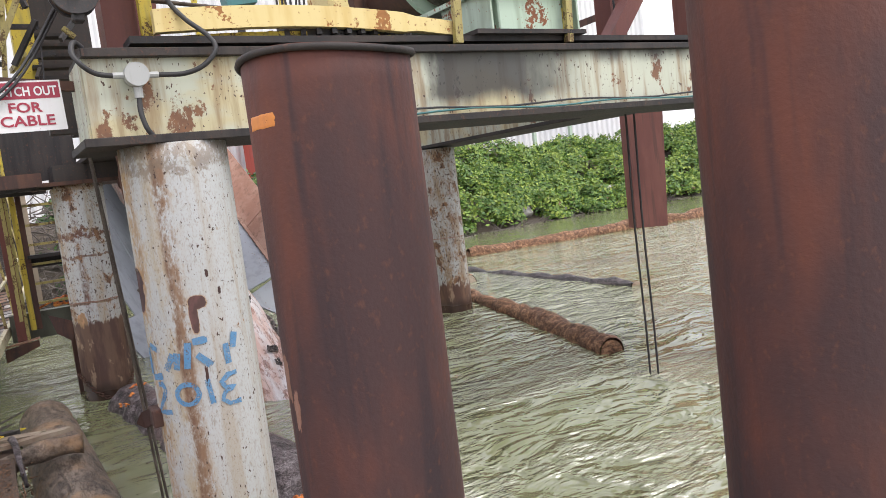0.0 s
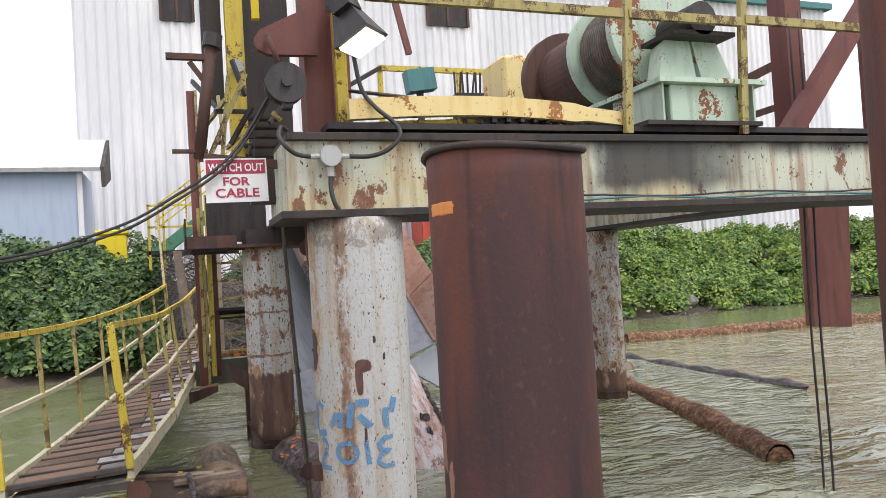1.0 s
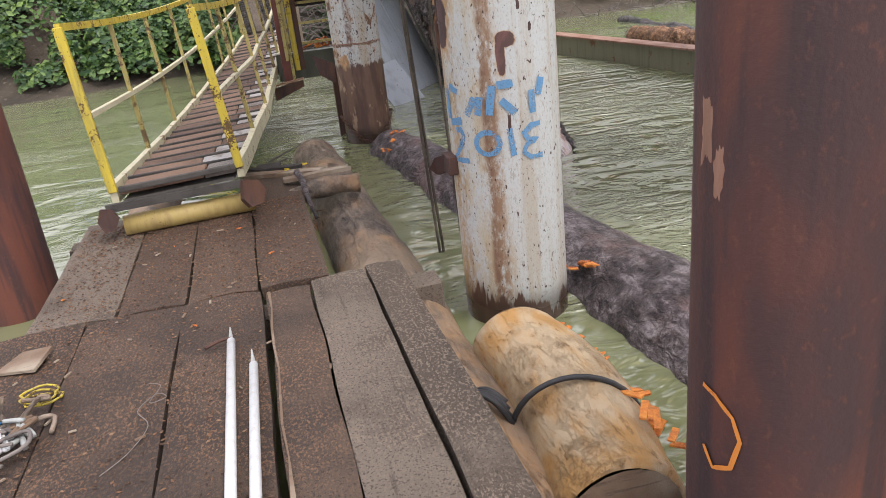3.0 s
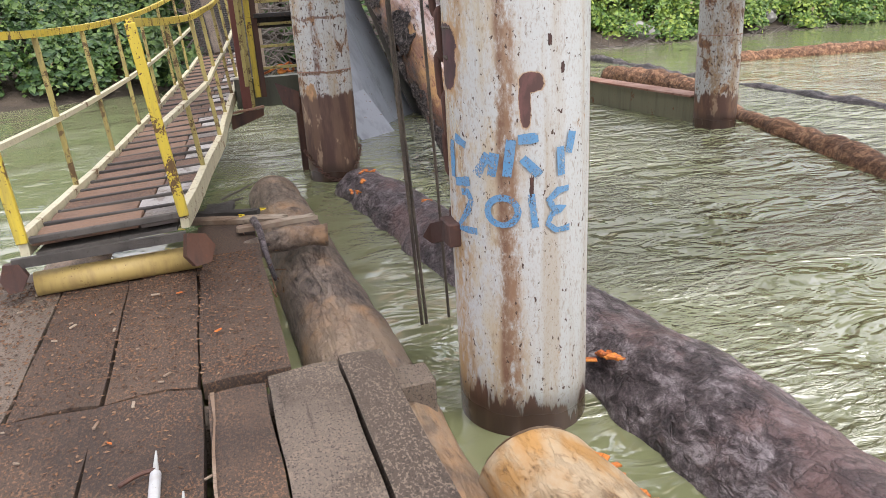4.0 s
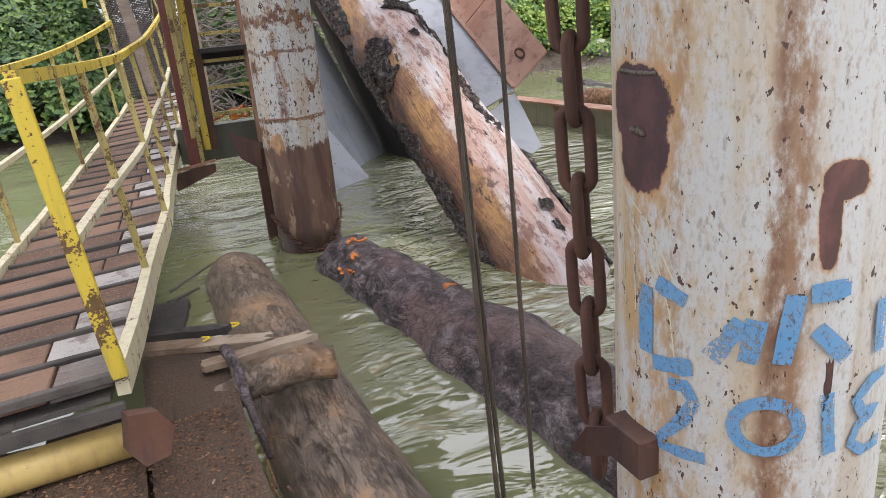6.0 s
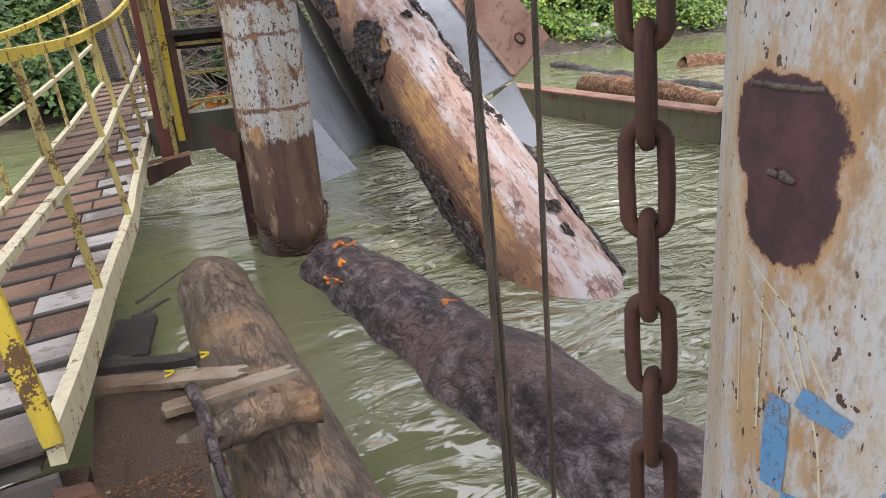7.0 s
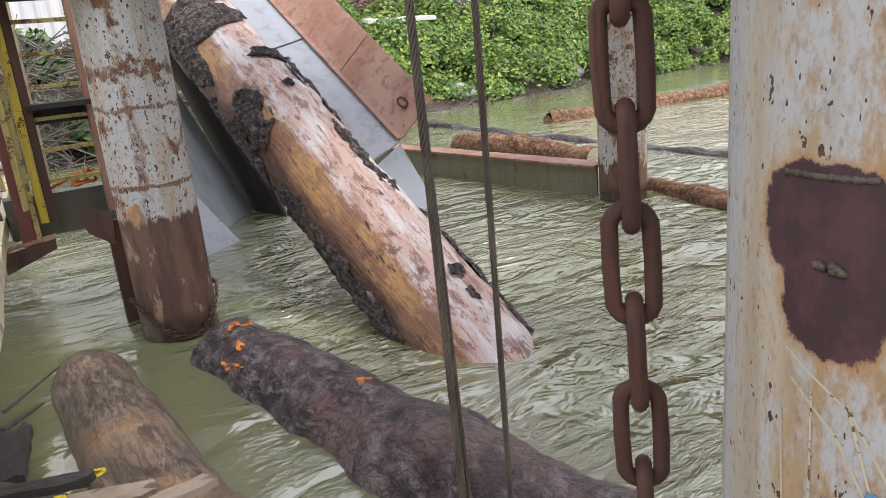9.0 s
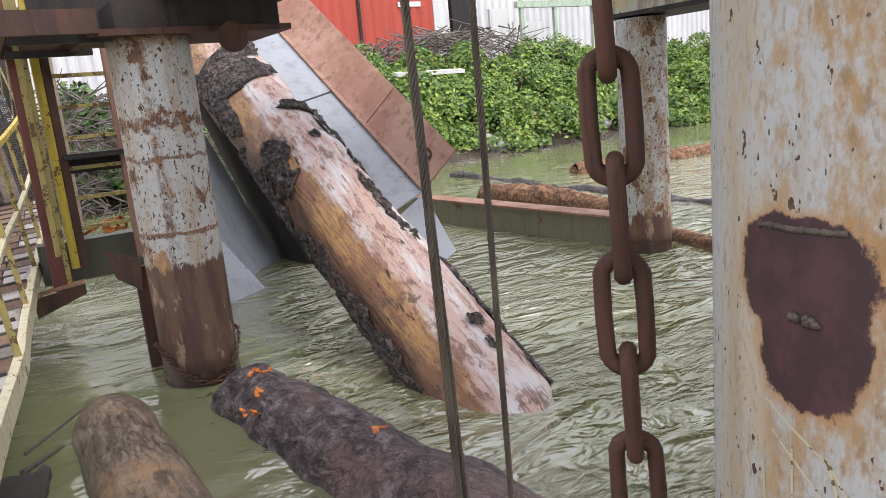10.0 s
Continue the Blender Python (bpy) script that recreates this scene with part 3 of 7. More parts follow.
M["bark_rough"] = bark("fissured_dark_bark", (0.1, 0.082, 0.076), (0.3, 0.25, 0.23), None, (2.2, 1.6, 2.2), 0.7, 0.05, cracks=0.85)


def sooty_beam(name, stains):
    """Pale green girder paint with rust, and soot smears at given stretches (from, to, lowest height)."""
    n = Nodes(name)
    patch = n.noise(3.0, (1, 1, 0.8), 8, 0.7)
    runs = n.noise(5, (1.8, 1.8, 0.16), 5)
    col = n.mix(n.noise(0.9, (1, 1, 1), 4), (0.44, 0.48, 0.38), (0.6, 0.61, 0.5))
    col = n.mix(n.calc("MULTIPLY", n.step(n.noise(1.3, (1, 1, 1.6), 5), 0.48, 0.62), 0.6), col, (0.56, 0.45, 0.2))
    col = n.mix(n.calc("MULTIPLY", n.step(runs, 0.46, 0.64), 0.75), col, (0.27, 0.17, 0.08))
    broken = n.step(patch, 0.59, 0.62)
    col = n.mix(broken, col, n.mix(n.noise(20), (0.1, 0.05, 0.035), (0.3, 0.14, 0.06)))
    col = n.mix(n.step(n.noise(45, (1, 1, 0.6), 2), 0.66, 0.69), col, (0.08, 0.045, 0.03))
    x, z = n.axis(0), n.axis(2)
    wav = n.calc("MULTIPLY", n.calc("SUBTRACT", n.noise(3, (1, 1, 0.4), 6), 0.5), 0.8)
    for x0, x1, z0 in stains:
        m = n.calc("MULTIPLY", n.step(n.calc("ADD", x, wav), x0 - 0.12, x0 + 0.12), n.step(n.calc("ADD", x, wav), x1 + 0.3, x1 - 0.3))
        m = n.calc("MULTIPLY", m, n.step(n.calc("ADD", z, n.calc("MULTIPLY", wav, 0.3)), z0, z0 + 0.14))
        col = n.mix(n.calc("MULTIPLY", m, 0.93), col, (0.035, 0.033, 0.032))
    return n.done(col, 0.5, 0.0, n.calc("SUBTRACT", n.calc("MULTIPLY", n.noise(50), 0.3), broken), 0.002, 0.5)


M["beam_green"] = sooty_beam("pale_green_beam_paint_sooty", ((2.0, 3.1, 0.06), (0.9, 2.2, 0.36), (3.0, 4.6, 0.33)))


def ground_material():
    n = Nodes("muddy_bank_ground")
    col = n.mix(n.step(n.noise(0.6, (1, 1, 1), 6), 0.4, 0.6), (0.045, 0.036, 0.026), (0.09, 0.07, 0.05))
    col = n.mix(n.step(n.noise(7, (1, 1, 1), 4), 0.6, 0.7), col, (0.16, 0.13, 0.1))
    return n.done(col, 0.9, 0.0, n.noise(6, (1, 1, 1), 6), 0.08, 0.8)


M["ground"] = ground_material()


def leaf_material(name, a, b, c):
    n = Nodes(name)
    col = n.ramp(n.island(), [(0.0, a), (0.55, b), (1.0, c)])
    col = n.mix(n.calc("MULTIPLY", n.step(n.noise(0.9, (1, 1, 1), 3), 0.5, 0.68), 0.5), col, c)
    col = n.mix(n.calc("MULTIPLY", n.step(n.noise(1.7, (1, 1, 1), 4, offset=(3, 3, 3)), 0.5, 0.62), 0.65), col, a)
    col = n.mix(n.step(n.noise(3.3, (1, 1, 1), 3, offset=(8, 1, 2)), 0.66, 0.7), col, (0.2, 0.15, 0.07))
    n.bsdf.inputs["Transmission Weight"].default_value = 0.0
    return n.done(col, 0.5)


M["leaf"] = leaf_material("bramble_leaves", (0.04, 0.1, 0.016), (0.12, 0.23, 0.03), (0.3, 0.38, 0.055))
# the bramble greens again, darkened so that shade is in the leaf colour
M["leaf_shaded"] = leaf_material("shaded_bramble_leaves", (0.02, 0.055, 0.018), (0.06, 0.125, 0.028), (0.15, 0.23, 0.05))
M["brush"] = wood("dead_brush", (0.13, 0.11, 0.1), (0.24, 0.21, 0.19), along=2)


def corrugated_material():
    n = Nodes("white_corrugated_sheet")
    col = n.mix(n.step(n.noise(0.5, (1, 1, 0.25), 5), 0.4, 0.65), (0.66, 0.67, 0.68), (0.78, 0.78, 0.78))
    col = n.mix(n.calc("MULTIPLY", n.step(n.noise(2.5, (2, 2, 0.1), 4), 0.6, 0.75), 0.35), col, (0.5, 0.42, 0.36))
    return n.done(col, 0.45, 0.0, n.noise(2, (1, 1, 0.2)), 0.02, 0.2)


M["sheet"] = corrugated_material()
M["blue_wall"] = painted("pale_blue_siding", (0.42, 0.5, 0.62), (0.3, 0.32, 0.36), 0.1, 0.6, (0.34, 0.4, 0.5))
M["roof_white"] = painted("white_metal_roof", (0.74, 0.75, 0.75), (0.4, 0.36, 0.32), 0.1, 0.6, (0.55, 0.54, 0.52))
M["dark_wood"] = wood("dark_fascia_wood", (0.05, 0.045, 0.042), (0.1, 0.09, 0.08))
M["red_box"] = painted("red_container_paint", (0.5, 0.075, 0.045), (0.2, 0.06, 0.04), 0.2, 0.6, (0.36, 0.06, 0.04))
M["rubber"] = painted("black_rubber_hose", (0.03, 0.03, 0.032), (0.06, 0.055, 0.05), 0.2, 3.0, (0.05, 0.045, 0.04))
M["alloy"] = painted("grey_cast_box", (0.42, 0.43, 0.42), (0.24, 0.2, 0.16), 0.3, 3.0, (0.3, 0.29, 0.26))
M["sign_white"] = painted("white_sign_face", (0.8, 0.8, 0.8), (0.5, 0.4, 0.35), 0.08, 2.0, (0.7, 0.69, 0.68), 0.35)
M["sign_red"] = painted("dark_red_sign_ink", (0.36, 0.03, 0.06), (0.25, 0.05, 0.06), 0.1, 2.0, (0.33, 0.04, 0.07), 0.4)
M["white_pole"] = painted("white_pole_paint", (0.78, 0.79, 0.79), (0.45, 0.4, 0.33), 0.12, 3.0, (0.62, 0.6, 0.56))


def spray_material(name, colour, thin):
    """Thin spray paint that lets the surface below show through in specks."""
    n = Nodes(name)
    col = n.mix(n.noise(14, (1, 1, 1), 5), colour, tuple(0.5 * c + 0.16 for c in colour))
    speck = n.calc("ADD", n.noise(120, (1, 1, 0.7), 4, 0.7), n.calc("MULTIPLY", n.noise(9, (1, 1, 1), 4), 0.5))
    n.feed(n.bsdf.inputs["Alpha"], n.step(speck, 0.6 + thin, 0.78 + thin))
    return n.done(col, 0.6)


M["blue_spray"] = spray_material("blue_spray_paint", (0.05, 0.25, 0.5), -0.02)
M["blue_cord"] = painted("blue_cord", (0.05, 0.25, 0.5), (0.1, 0.2, 0.3), 0.1, 4.0, (0.08, 0.2, 0.4))
M["orange_spray"] = painted("orange_spray_paint", (0.72, 0.26, 0.05), (0.45, 0.14, 0.04), 0.3, 5.0, (0.6, 0.2, 0.06))
M["raw_orange"] = bark("torn_orange_wood", (0.6, 0.16, 0.035), (0.85, 0.36, 0.07), None, (1, 1, 1), 0.6, 0.02)
M["rock"] = painted("pale_bank_rock", (0.34, 0.33, 0.31), (0.2, 0.19, 0.17), 0.5, 1.0, (0.25, 0.24, 0.22), 0.8)


def lamp_material():
    n = Nodes("lit_floodlight_glass")
    n.bsdf.inputs["Emission Color"].default_value = (1.0, 0.93, 0.75, 1)
    n.bsdf.inputs["Emission Strength"].default_value = 0.9
    return n.done((0.8, 0.78, 0.7), 0.3)


M["lamp"] = lamp_material()

# ---------------------------------------------------------------- ground and water


def ground_height(x, y):
    edge = 20.45 - 2.2 * min(max((3.0 - x) / 3.0, 0.0), 1.0) + 0.5 * math.sin(x * 0.35) + 0.25 * math.sin(x * 0.9 + 1)
    far = -110.0
    if y > edge:
        t = min((y - edge) / 4.5, 1.0)
        return -0.05 + 2.1 * t * t * (3 - 2 * t) + 0.1 * noise.noise((x * 0.8, y * 0.8, 0))
    if y < far:
        return min(-1.8 + (far - y) * 0.12, 3.0)
    return max(-1.8, -0.05 - (edge - y) * 0.5)


def grid_sheet(xs, ys, height):
    bm = bmesh.new()
    rows = [[bm.verts.new((x, y, height(x, y))) for x in xs] for y in ys]
    for a, b in zip(rows, rows[1:]):
        for i in range(len(xs) - 1):
            bm.faces.new((a[i], a[i + 1], b[i + 1], b[i]))
    return bm


xs = [-900, -300, -120] + [-40 + i for i in range(111)] + [110, 200, 400, 900]
ys = [-900, -300, -140, -125, -110, -60, -20, 0, 10, 16, 18] + [19 + 0.5 * i for i in range(22)] + [34, 45, 80, 200, 900]
whole("ground", grid_sheet(xs, ys, ground_height), M["ground"], (0, 0, 0), "muddy river bank ground rising from the water", "ground", kind="structure", smooth=True)
bm = bmesh.new()
bmesh.ops.create_grid(bm, x_segments=1, y_segments=1, size=900)
whole("water", bm, M["water"], (0, 0, 0), "muddy green-grey river water with swirling ripples", "river water", kind="structure")

# ---------------------------------------------------------------- steel piles


def pile(name, x, y, r, top, material, label, lip=False, low=-1.6):
    ob = thing(name, (x, y, 0), label, "pile", "steel piles in the water")
    bm = bmesh.new()
    seg, levels = 64, 40
    rings = []
    for k in range(levels + 1):
        z = low + (top - low) * k / levels
        ring = []
        for i in range(seg):
            a = 2 * math.pi * i / seg
            d = 0.004 * noise.noise((math.cos(a) * 1.5 + x, math.sin(a) * 1.5 + y, z * 1.1))
            zz = z + (0.012 * math.sin(a * 2 + 1) if lip and k == levels else 0)
            ring.append(bm.verts.new((x + (r + d) * math.cos(a), y + (r + d) * math.sin(a), zz)))
        rings.append(ring)
    inner = [bm.verts.new((v.co.x + (x - v.co.x) * 0.05, v.co.y + (y - v.co.y) * 0.05, v.co.z)) for v in rings[-1]]
    deep = [bm.verts.new((v.co.x, v.co.y, v.co.z - 0.5)) for v in inner]
    for a, b in list(zip(rings, rings[1:])) + [(rings[-1], inner), (inner, deep)]:
        for i in range(seg):
            j = (i + 1) % seg
            bm.faces.new((a[i], a[j], b[j], b[i]))
    bm.faces.new(deep)
    part("tube", bm, material, ob, smooth=True)
    if not lip and y > 9:
        pts = [(x + r * math.cos(a), y + r * math.sin(a), 1.11 + 0.004 * math.sin(a * 5)) for a in [2 * math.pi * i / 48 for i in range(48)]]
        part("weld_seam", sweep(bmesh.new(), pts, 0.005, 5, True), M["orange_rust"], ob, "welded pipe joint", smooth=True)
    if lip:
        bm = bmesh.new()
        pts = [(x + (r + 0.006) * math.cos(a), y + (r + 0.006) * math.sin(a), top - 0.012 + 0.012 * math.sin(a * 2 + 1)) for a in [2 * math.pi * i / 48 for i in range(48)]]
        sweep(bm, pts, 0.011, 6, True)
        part("rim", bm, M["soot"], ob, "dark burred cut rim", smooth=True)
    return ob


P1, P2, P3, P4 = (2.867, 4.585), (2.85, 9.45), (7.70, 9.6), (7.86, 4.585)
pile_one = pile("steel_pile", *P1, 0.285, 2.34, M["p1"], "white painted steel pile with rust stains and blue spray marks")
pile_two = pile("steel_pile", *P2, 0.267, 2.42, M["p2"], "white steel pile with heavily flaking rusty paint, bare brown below")
pile_three = pile("steel_pile", *P3, 0.255, 2.42, M["p3"], "weathered white steel pile with brown rust streaks, standing in the river")
pile_four = pile("steel_pile", *P4, 0.285, 2.34, M["p3"], "weathered white steel pile under the beam")
brown_near = pile("steel_pile", 2.87, 2.415, 0.253, 2.385, M["brown_steel"], "bare brown rusted steel pipe pile with burred top", lip=True)
brown_right = pile("steel_pile", 3.85, 1.5, 0.3, 3.1, M["brown_steel"], "tall bare brown rusted steel pipe pile beside the float", lip=True)
brown_left = pile("steel_pile", -0.12, 6.05, 0.268, 2.6, M["brown_steel"], "bare brown rusted steel pipe pile beside the gangway foot", lip=True)

# ---------------------------------------------------------------- steel platform


def girder(name, p, q, z0, z1, wide, label, face, flange=0.045, parent=None, stiff=()):
    """A plate girder from p to q (both x, y): web, two flanges, stiffeners at fractions of its length."""
    ob = thing(name, (p[0], p[1], z0), label, "steel beam", "platform beams")
    a, b = Vector((*p, 0)), Vector((*q, 0))
    d = (b - a).normalized()
    s = Vector((-d.y, d.x, 0))
    zm = (z0 + z1) / 2
    for off, nm in ((-wide * 0.36, "web"), (wide * 0.36, "web")):
        bm = bmesh.new()
        bar(bm, a + s * off + Vector((0, 0, zm)), b + s * off + Vector((0, 0, zm)), 0.016, z1 - z0 - 2 * flange)
        part(nm, bm, face, ob)
    bm = bmesh.new()
    bar(bm, a - d * 0.05 + Vector((0, 0, z0 + flange / 2)), b + Vector((0, 0, z0 + flange / 2)), wide, flange, bevel=0.004)
    part("bottom_flange", bm, M["soot"], ob, "dark rusted bottom flange")
    bm = bmesh.new()
    bar(bm, a + Vector((0, 0, z1 - flange / 2)), b + Vector((0, 0, z1 - flange / 2)), wide * 0.9, flange, bevel=0.004)
    part("top_flange", bm, M["soot"], ob, "dark rusted top flange")
    for f in (0.0, 1.0):
        c = a.lerp(b, f)
        bm = bmesh.new()
        bar(bm, c - s * wide * 0.35 + Vector((0, 0, zm)), c + s * wide * 0.35 + Vector((0, 0, zm)), 0.02, z1 - z0 - 2 * flange)
        part("end_plate", bm, face, ob)
    for f in stiff:
        c = a.lerp(b, f)
        bm = bmesh.new()
        bar(bm, c - s * wide * 0.385 + Vector((0, 0, z0 + flange)), c - s * wide * 0.385 + Vector((0, 0, z1 - flange)), 0.02, 0.012)
        part("weld_seam", bm, M["orange_rust"], ob)
    return ob


girder("steel_beam", (2.45, 4.62), (14.0, 4.62), 2.34, 2.83, 0.62, "long pale green plate girder with rust and soot, on the piles", M["beam_green"], stiff=(0.42, 0.5))
girder("steel_beam", (3.35, 4.98), (3.35, 9.95), 2.62, 3.02, 0.9, "tan and soot-stained side girder between two piles", M["beam_green"])
girder("steel_beam", (7.9, 4.98), (7.9, 10.0), 2.44, 2.84, 0.8, "dark rusted side girder between two piles", M["beam_green"])
girder("steel_beam", (3.85, 9.0), (14.0, 9.0), 3.2, 3.5, 0.4, "dark rusted back girder high over the water", M["beam_green"])
whole("back_deck", box(bmesh.new(), 3.5, 10.0, 8.4, 9.9, 3.52, 3.58), M["soot"], (8, 9, 3.55), "dark steel deck at the back of the platform", "deck plate", kind="structure")
bm = box(bmesh.new(), 2.7, 14.0, 4.4, 5.05, 2.862, 2.9)
box(bm, 2.9, 6.2, 5.054, 6.6, 2.862, 2.9)
whole("platform_deck", bm, M["soot"], (8, 7, 2.88), "dark steel checker deck plate on the girders", "deck plate", kind="structure")

# ---------------------------------------------------------------- logs


def log_at(name, p, q, r1, r2, material, label, rough=0.03, group="logs in the water", seg=36, rings=60, category="log", ends=None):
    p, q = Vector(p), Vector(q)
    d = (q - p).normalized()
    s = d.orthogonal().normalized()
    u = d.cross(s)
    ob = thing(name, ((p + q) / 2)[:], label, category, group)
    bm = bmesh.new()
    rr = []
    length = (q - p).length
    for k in range(rings + 1):
        t = k / rings
        c = p.lerp(q, t) + s * 0.03 * math.sin(t * 5 + p.x) + u * 0.03 * math.cos(t * 4 + p.y)
        r = r1 + (r2 - r1) * t
        ring = []
        for i in range(seg):
            a = 2 * math.pi * i / seg
            w = s * math.cos(a) + u * math.sin(a)
            pt = c + w * r
            f = noise.fractal(pt * 3.0, 0.9, 2.0, 4) * rough + noise.noise(pt * 1.1) * rough * 1.3
            rim = -0.12 * r if k in (0, rings) else 0
            ring.append(bm.verts.new(c + w * (r + f + rim)))
        rr.append(ring)
    for a, b in zip(rr, rr[1:]):
        for i in range(seg):
            j = (i + 1) % seg
            bm.faces.new((a[i], a[j], b[j], b[i]))
    part("trunk", bm, material, ob, smooth=True)
    for c0, t, flip in ((p, 0, 1), (q, 1, -1)):
        bm = bmesh.new()
        r = (r1 if t == 0 else r2) * 0.9
        off = s * 0.03 * math.sin(t * 5 + p.x) + u * 0.03 * math.cos(t * 4 + p.y)
        vs = [bm.verts.new(c0 + off - d * flip * 0.01 + (s * math.cos(a) + u * math.sin(a)) * r * (1 + 0.05 * noise.noise((math.cos(a), math.sin(a), p.x)))) for a in [2 * math.pi * i / 24 for i in range(24)]]
        mid = bm.verts.new(c0 + off - d * flip * 0.03)
        for i in range(24):
            bm.faces.new((vs[i], vs[(i + 1) % 24], mid))
        part("cut_end", bm, ends or M["timber_end"], ob)
    return ob


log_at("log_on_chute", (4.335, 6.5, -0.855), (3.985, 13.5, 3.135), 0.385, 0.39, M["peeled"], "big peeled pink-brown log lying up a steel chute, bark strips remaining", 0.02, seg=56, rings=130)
log_at("floating_log", (3.02, 8.85, -0.1), (3.77, 1.88, -0.13), 0.29, 0.4, M["bark_grey"], "grey wet bark log half sunk beside the piles", 0.034, seg=72, rings=200)
log_at("float_log", (2.18, 9.0, -0.02), (2.2, 0.3, -0.03), 0.235, 0.285, M["bark_brown"], "brown weathered log carrying the float planks", 0.014, rings=90)
log_at("float_log", (0.6, 9.0, -0.1), (0.6, 0.2, -0.1), 0.26, 0.26, M["bark_brown"], "brown weathered log under the planks beside the gangway", 0.014, rings=80)
log_at("cut_log", (2.64, 3.9, 0.13), (2.56, 2.72, 0.13), 0.225, 0.235, M["tan_log"], "short tan sawn log with rounded end, tied to the float", 0.012)
log_at("floating_log", (8.42, 10.2, 0.0), (7.16, 5.8, 0.02), 0.12, 0.14, M["bark_orange"], "orange-brown bark log floating from the far pile", 0.035, ends=M["bark_orange"])
log_at("floating_log", (11.8, 15.3, 0.0), (26.0, 13.3, 0.0), 0.2, 0.2, M["bark_orange"], "long orange-brown bark boom log on the river", 0.08, ends=M["bark_orange"])
log_at("floating_log", (10.5, 17.9, -0.06), (10.2, 8.3, -0.06), 0.14, 0.12, M["bark_dark"], "dark waterlogged boom log on the river", 0.07)
log_at("floating_log", (9.1, 14.6, 0.02), (9.3, 11.6, 0.02), 0.2, 0.19, M["bark_orange"], "orange-brown bark log beside the steel channel", 0.04)

# ---------------------------------------------------------------- float deck planks
DECK = 0.396


def plank(x0, x1, y0, y1, top, thick, material, parent, seed, name="plank"):
    rnd = random.Random(seed)
    bm = bmesh.new()
    nx, ny = 3, max(6, int((y1 - y0) / 0.12))
    def surf(i, j, z):
        x = x0 + (x1 - x0) * i / nx
        y = y0 + (y1 - y0) * j / ny
        e = 0.012 * noise.noise((x * 3, y * 2.2, seed)) if i in (0, nx) else 0
        f = (0.025 * noise.noise((x * 9, seed, 3)) + 0.01 * rnd.uniform(-1, 1)) if j in (0, ny) else 0
        return bm.verts.new((x + e, y + f, z + 0.006 * noise.noise((x * 2, y * 1.2, seed)) - (0.008 if i in (0, nx) else 0)))
    top_v = [[surf(i, j, top) for i in range(nx + 1)] for j in range(ny + 1)]
    low_v = [[bm.verts.new((v.co.x, v.co.y, top - thick)) for v in row] for row in top_v]
    for j in range(ny):
        for i in range(nx):
            bm.faces.new((top_v[j][i], top_v[j][i + 1], top_v[j + 1][i + 1], top_v[j + 1][i]))
        bm.faces.new((top_v[j][0], top_v[j + 1][0], low_v[j + 1][0], low_v[j][0]))
        bm.faces.new((top_v[j + 1][nx], top_v[j][nx], low_v[j][nx], low_v[j + 1][nx]))
    for i in range(nx):
        bm.faces.new((top_v[0][i + 1], top_v[0][i], low_v[0][i], low_v[0][i + 1]))
        bm.faces.new((top_v[ny][i], top_v[ny][i + 1], low_v[ny][i + 1], low_v[ny][i]))
    return part(name, bm, material, parent)



def ribbon_flat(pts, w):
    """A thin uneven strip lying on the boards."""
    bm = bmesh.new()
    rows = []
    for i, p in enumerate(pts):
        k = w * (0.5 + 0.45 * noise.noise((i * 0.8, p[0], 2)))
        rows.append((bm.verts.new((p[0] - k, p[1], p[2])), bm.verts.new((p[0] + k, p[1], p[2]))))
    for a, b in zip(rows, rows[1:]):
        bm.faces.new((a[0], a[1], b[1], b[0]))
    return bm


deck = thing("float_deck", (1.2, 4, DECK), "weathered brown plank deck of a log float strewn with sawdust", "float deck", kind="structure")
for k, (x0, x1) in enumerate(((0.36, 0.77), (0.785, 1.115), (1.127, 1.475), (1.492, 1.85))):
    plank(x0, x1, 4.62, (6.35, 6.3, 6.4, 6.88)[k], DECK, 0.075, M["deck"] if k else M["deck_pale"], deck, 10 + k)
for k, (x0, x1) in enumerate(((0.2, 0.64), (0.65, 1.1), (1.11, 1.49))):
    plank(x0, x1, -1.6, 4.6, DECK + 0.002, 0.075, M["deck"], deck, 20 + k)
for k, (x0, x1, e) in enumerate(((1.52, 1.735, 4.5), (1.745, 2.025, 4.56), (2.045, 2.225, 4.6))):
    plank(x0, x1, -1.6, e, DECK + 0.02, 0.09, M["deck_pale"] if k else M["deck"], deck, 30 + k)
part("worn_edge", ribbon_flat([(1.532 + 0.006 * math.sin(k * 1.9), 4.48 - 0.2 * k, DECK + 0.026) for k in range(28)], 0.012), M["timber_end"], deck, "pale worn plank edge")
for k, y in enumerate((6.2, 4.5, 2.6, 0.6)):
    bm = box(bmesh.new(), 0.25, (1.84, 2.41, 2.3, 2.3)[k], y - 0.085, y + 0.085, DECK - 0.27, DECK - 0.08, 0.012)
    part("cross_timber", bm, M["deck_pale"], deck, "split weathered cross timber")

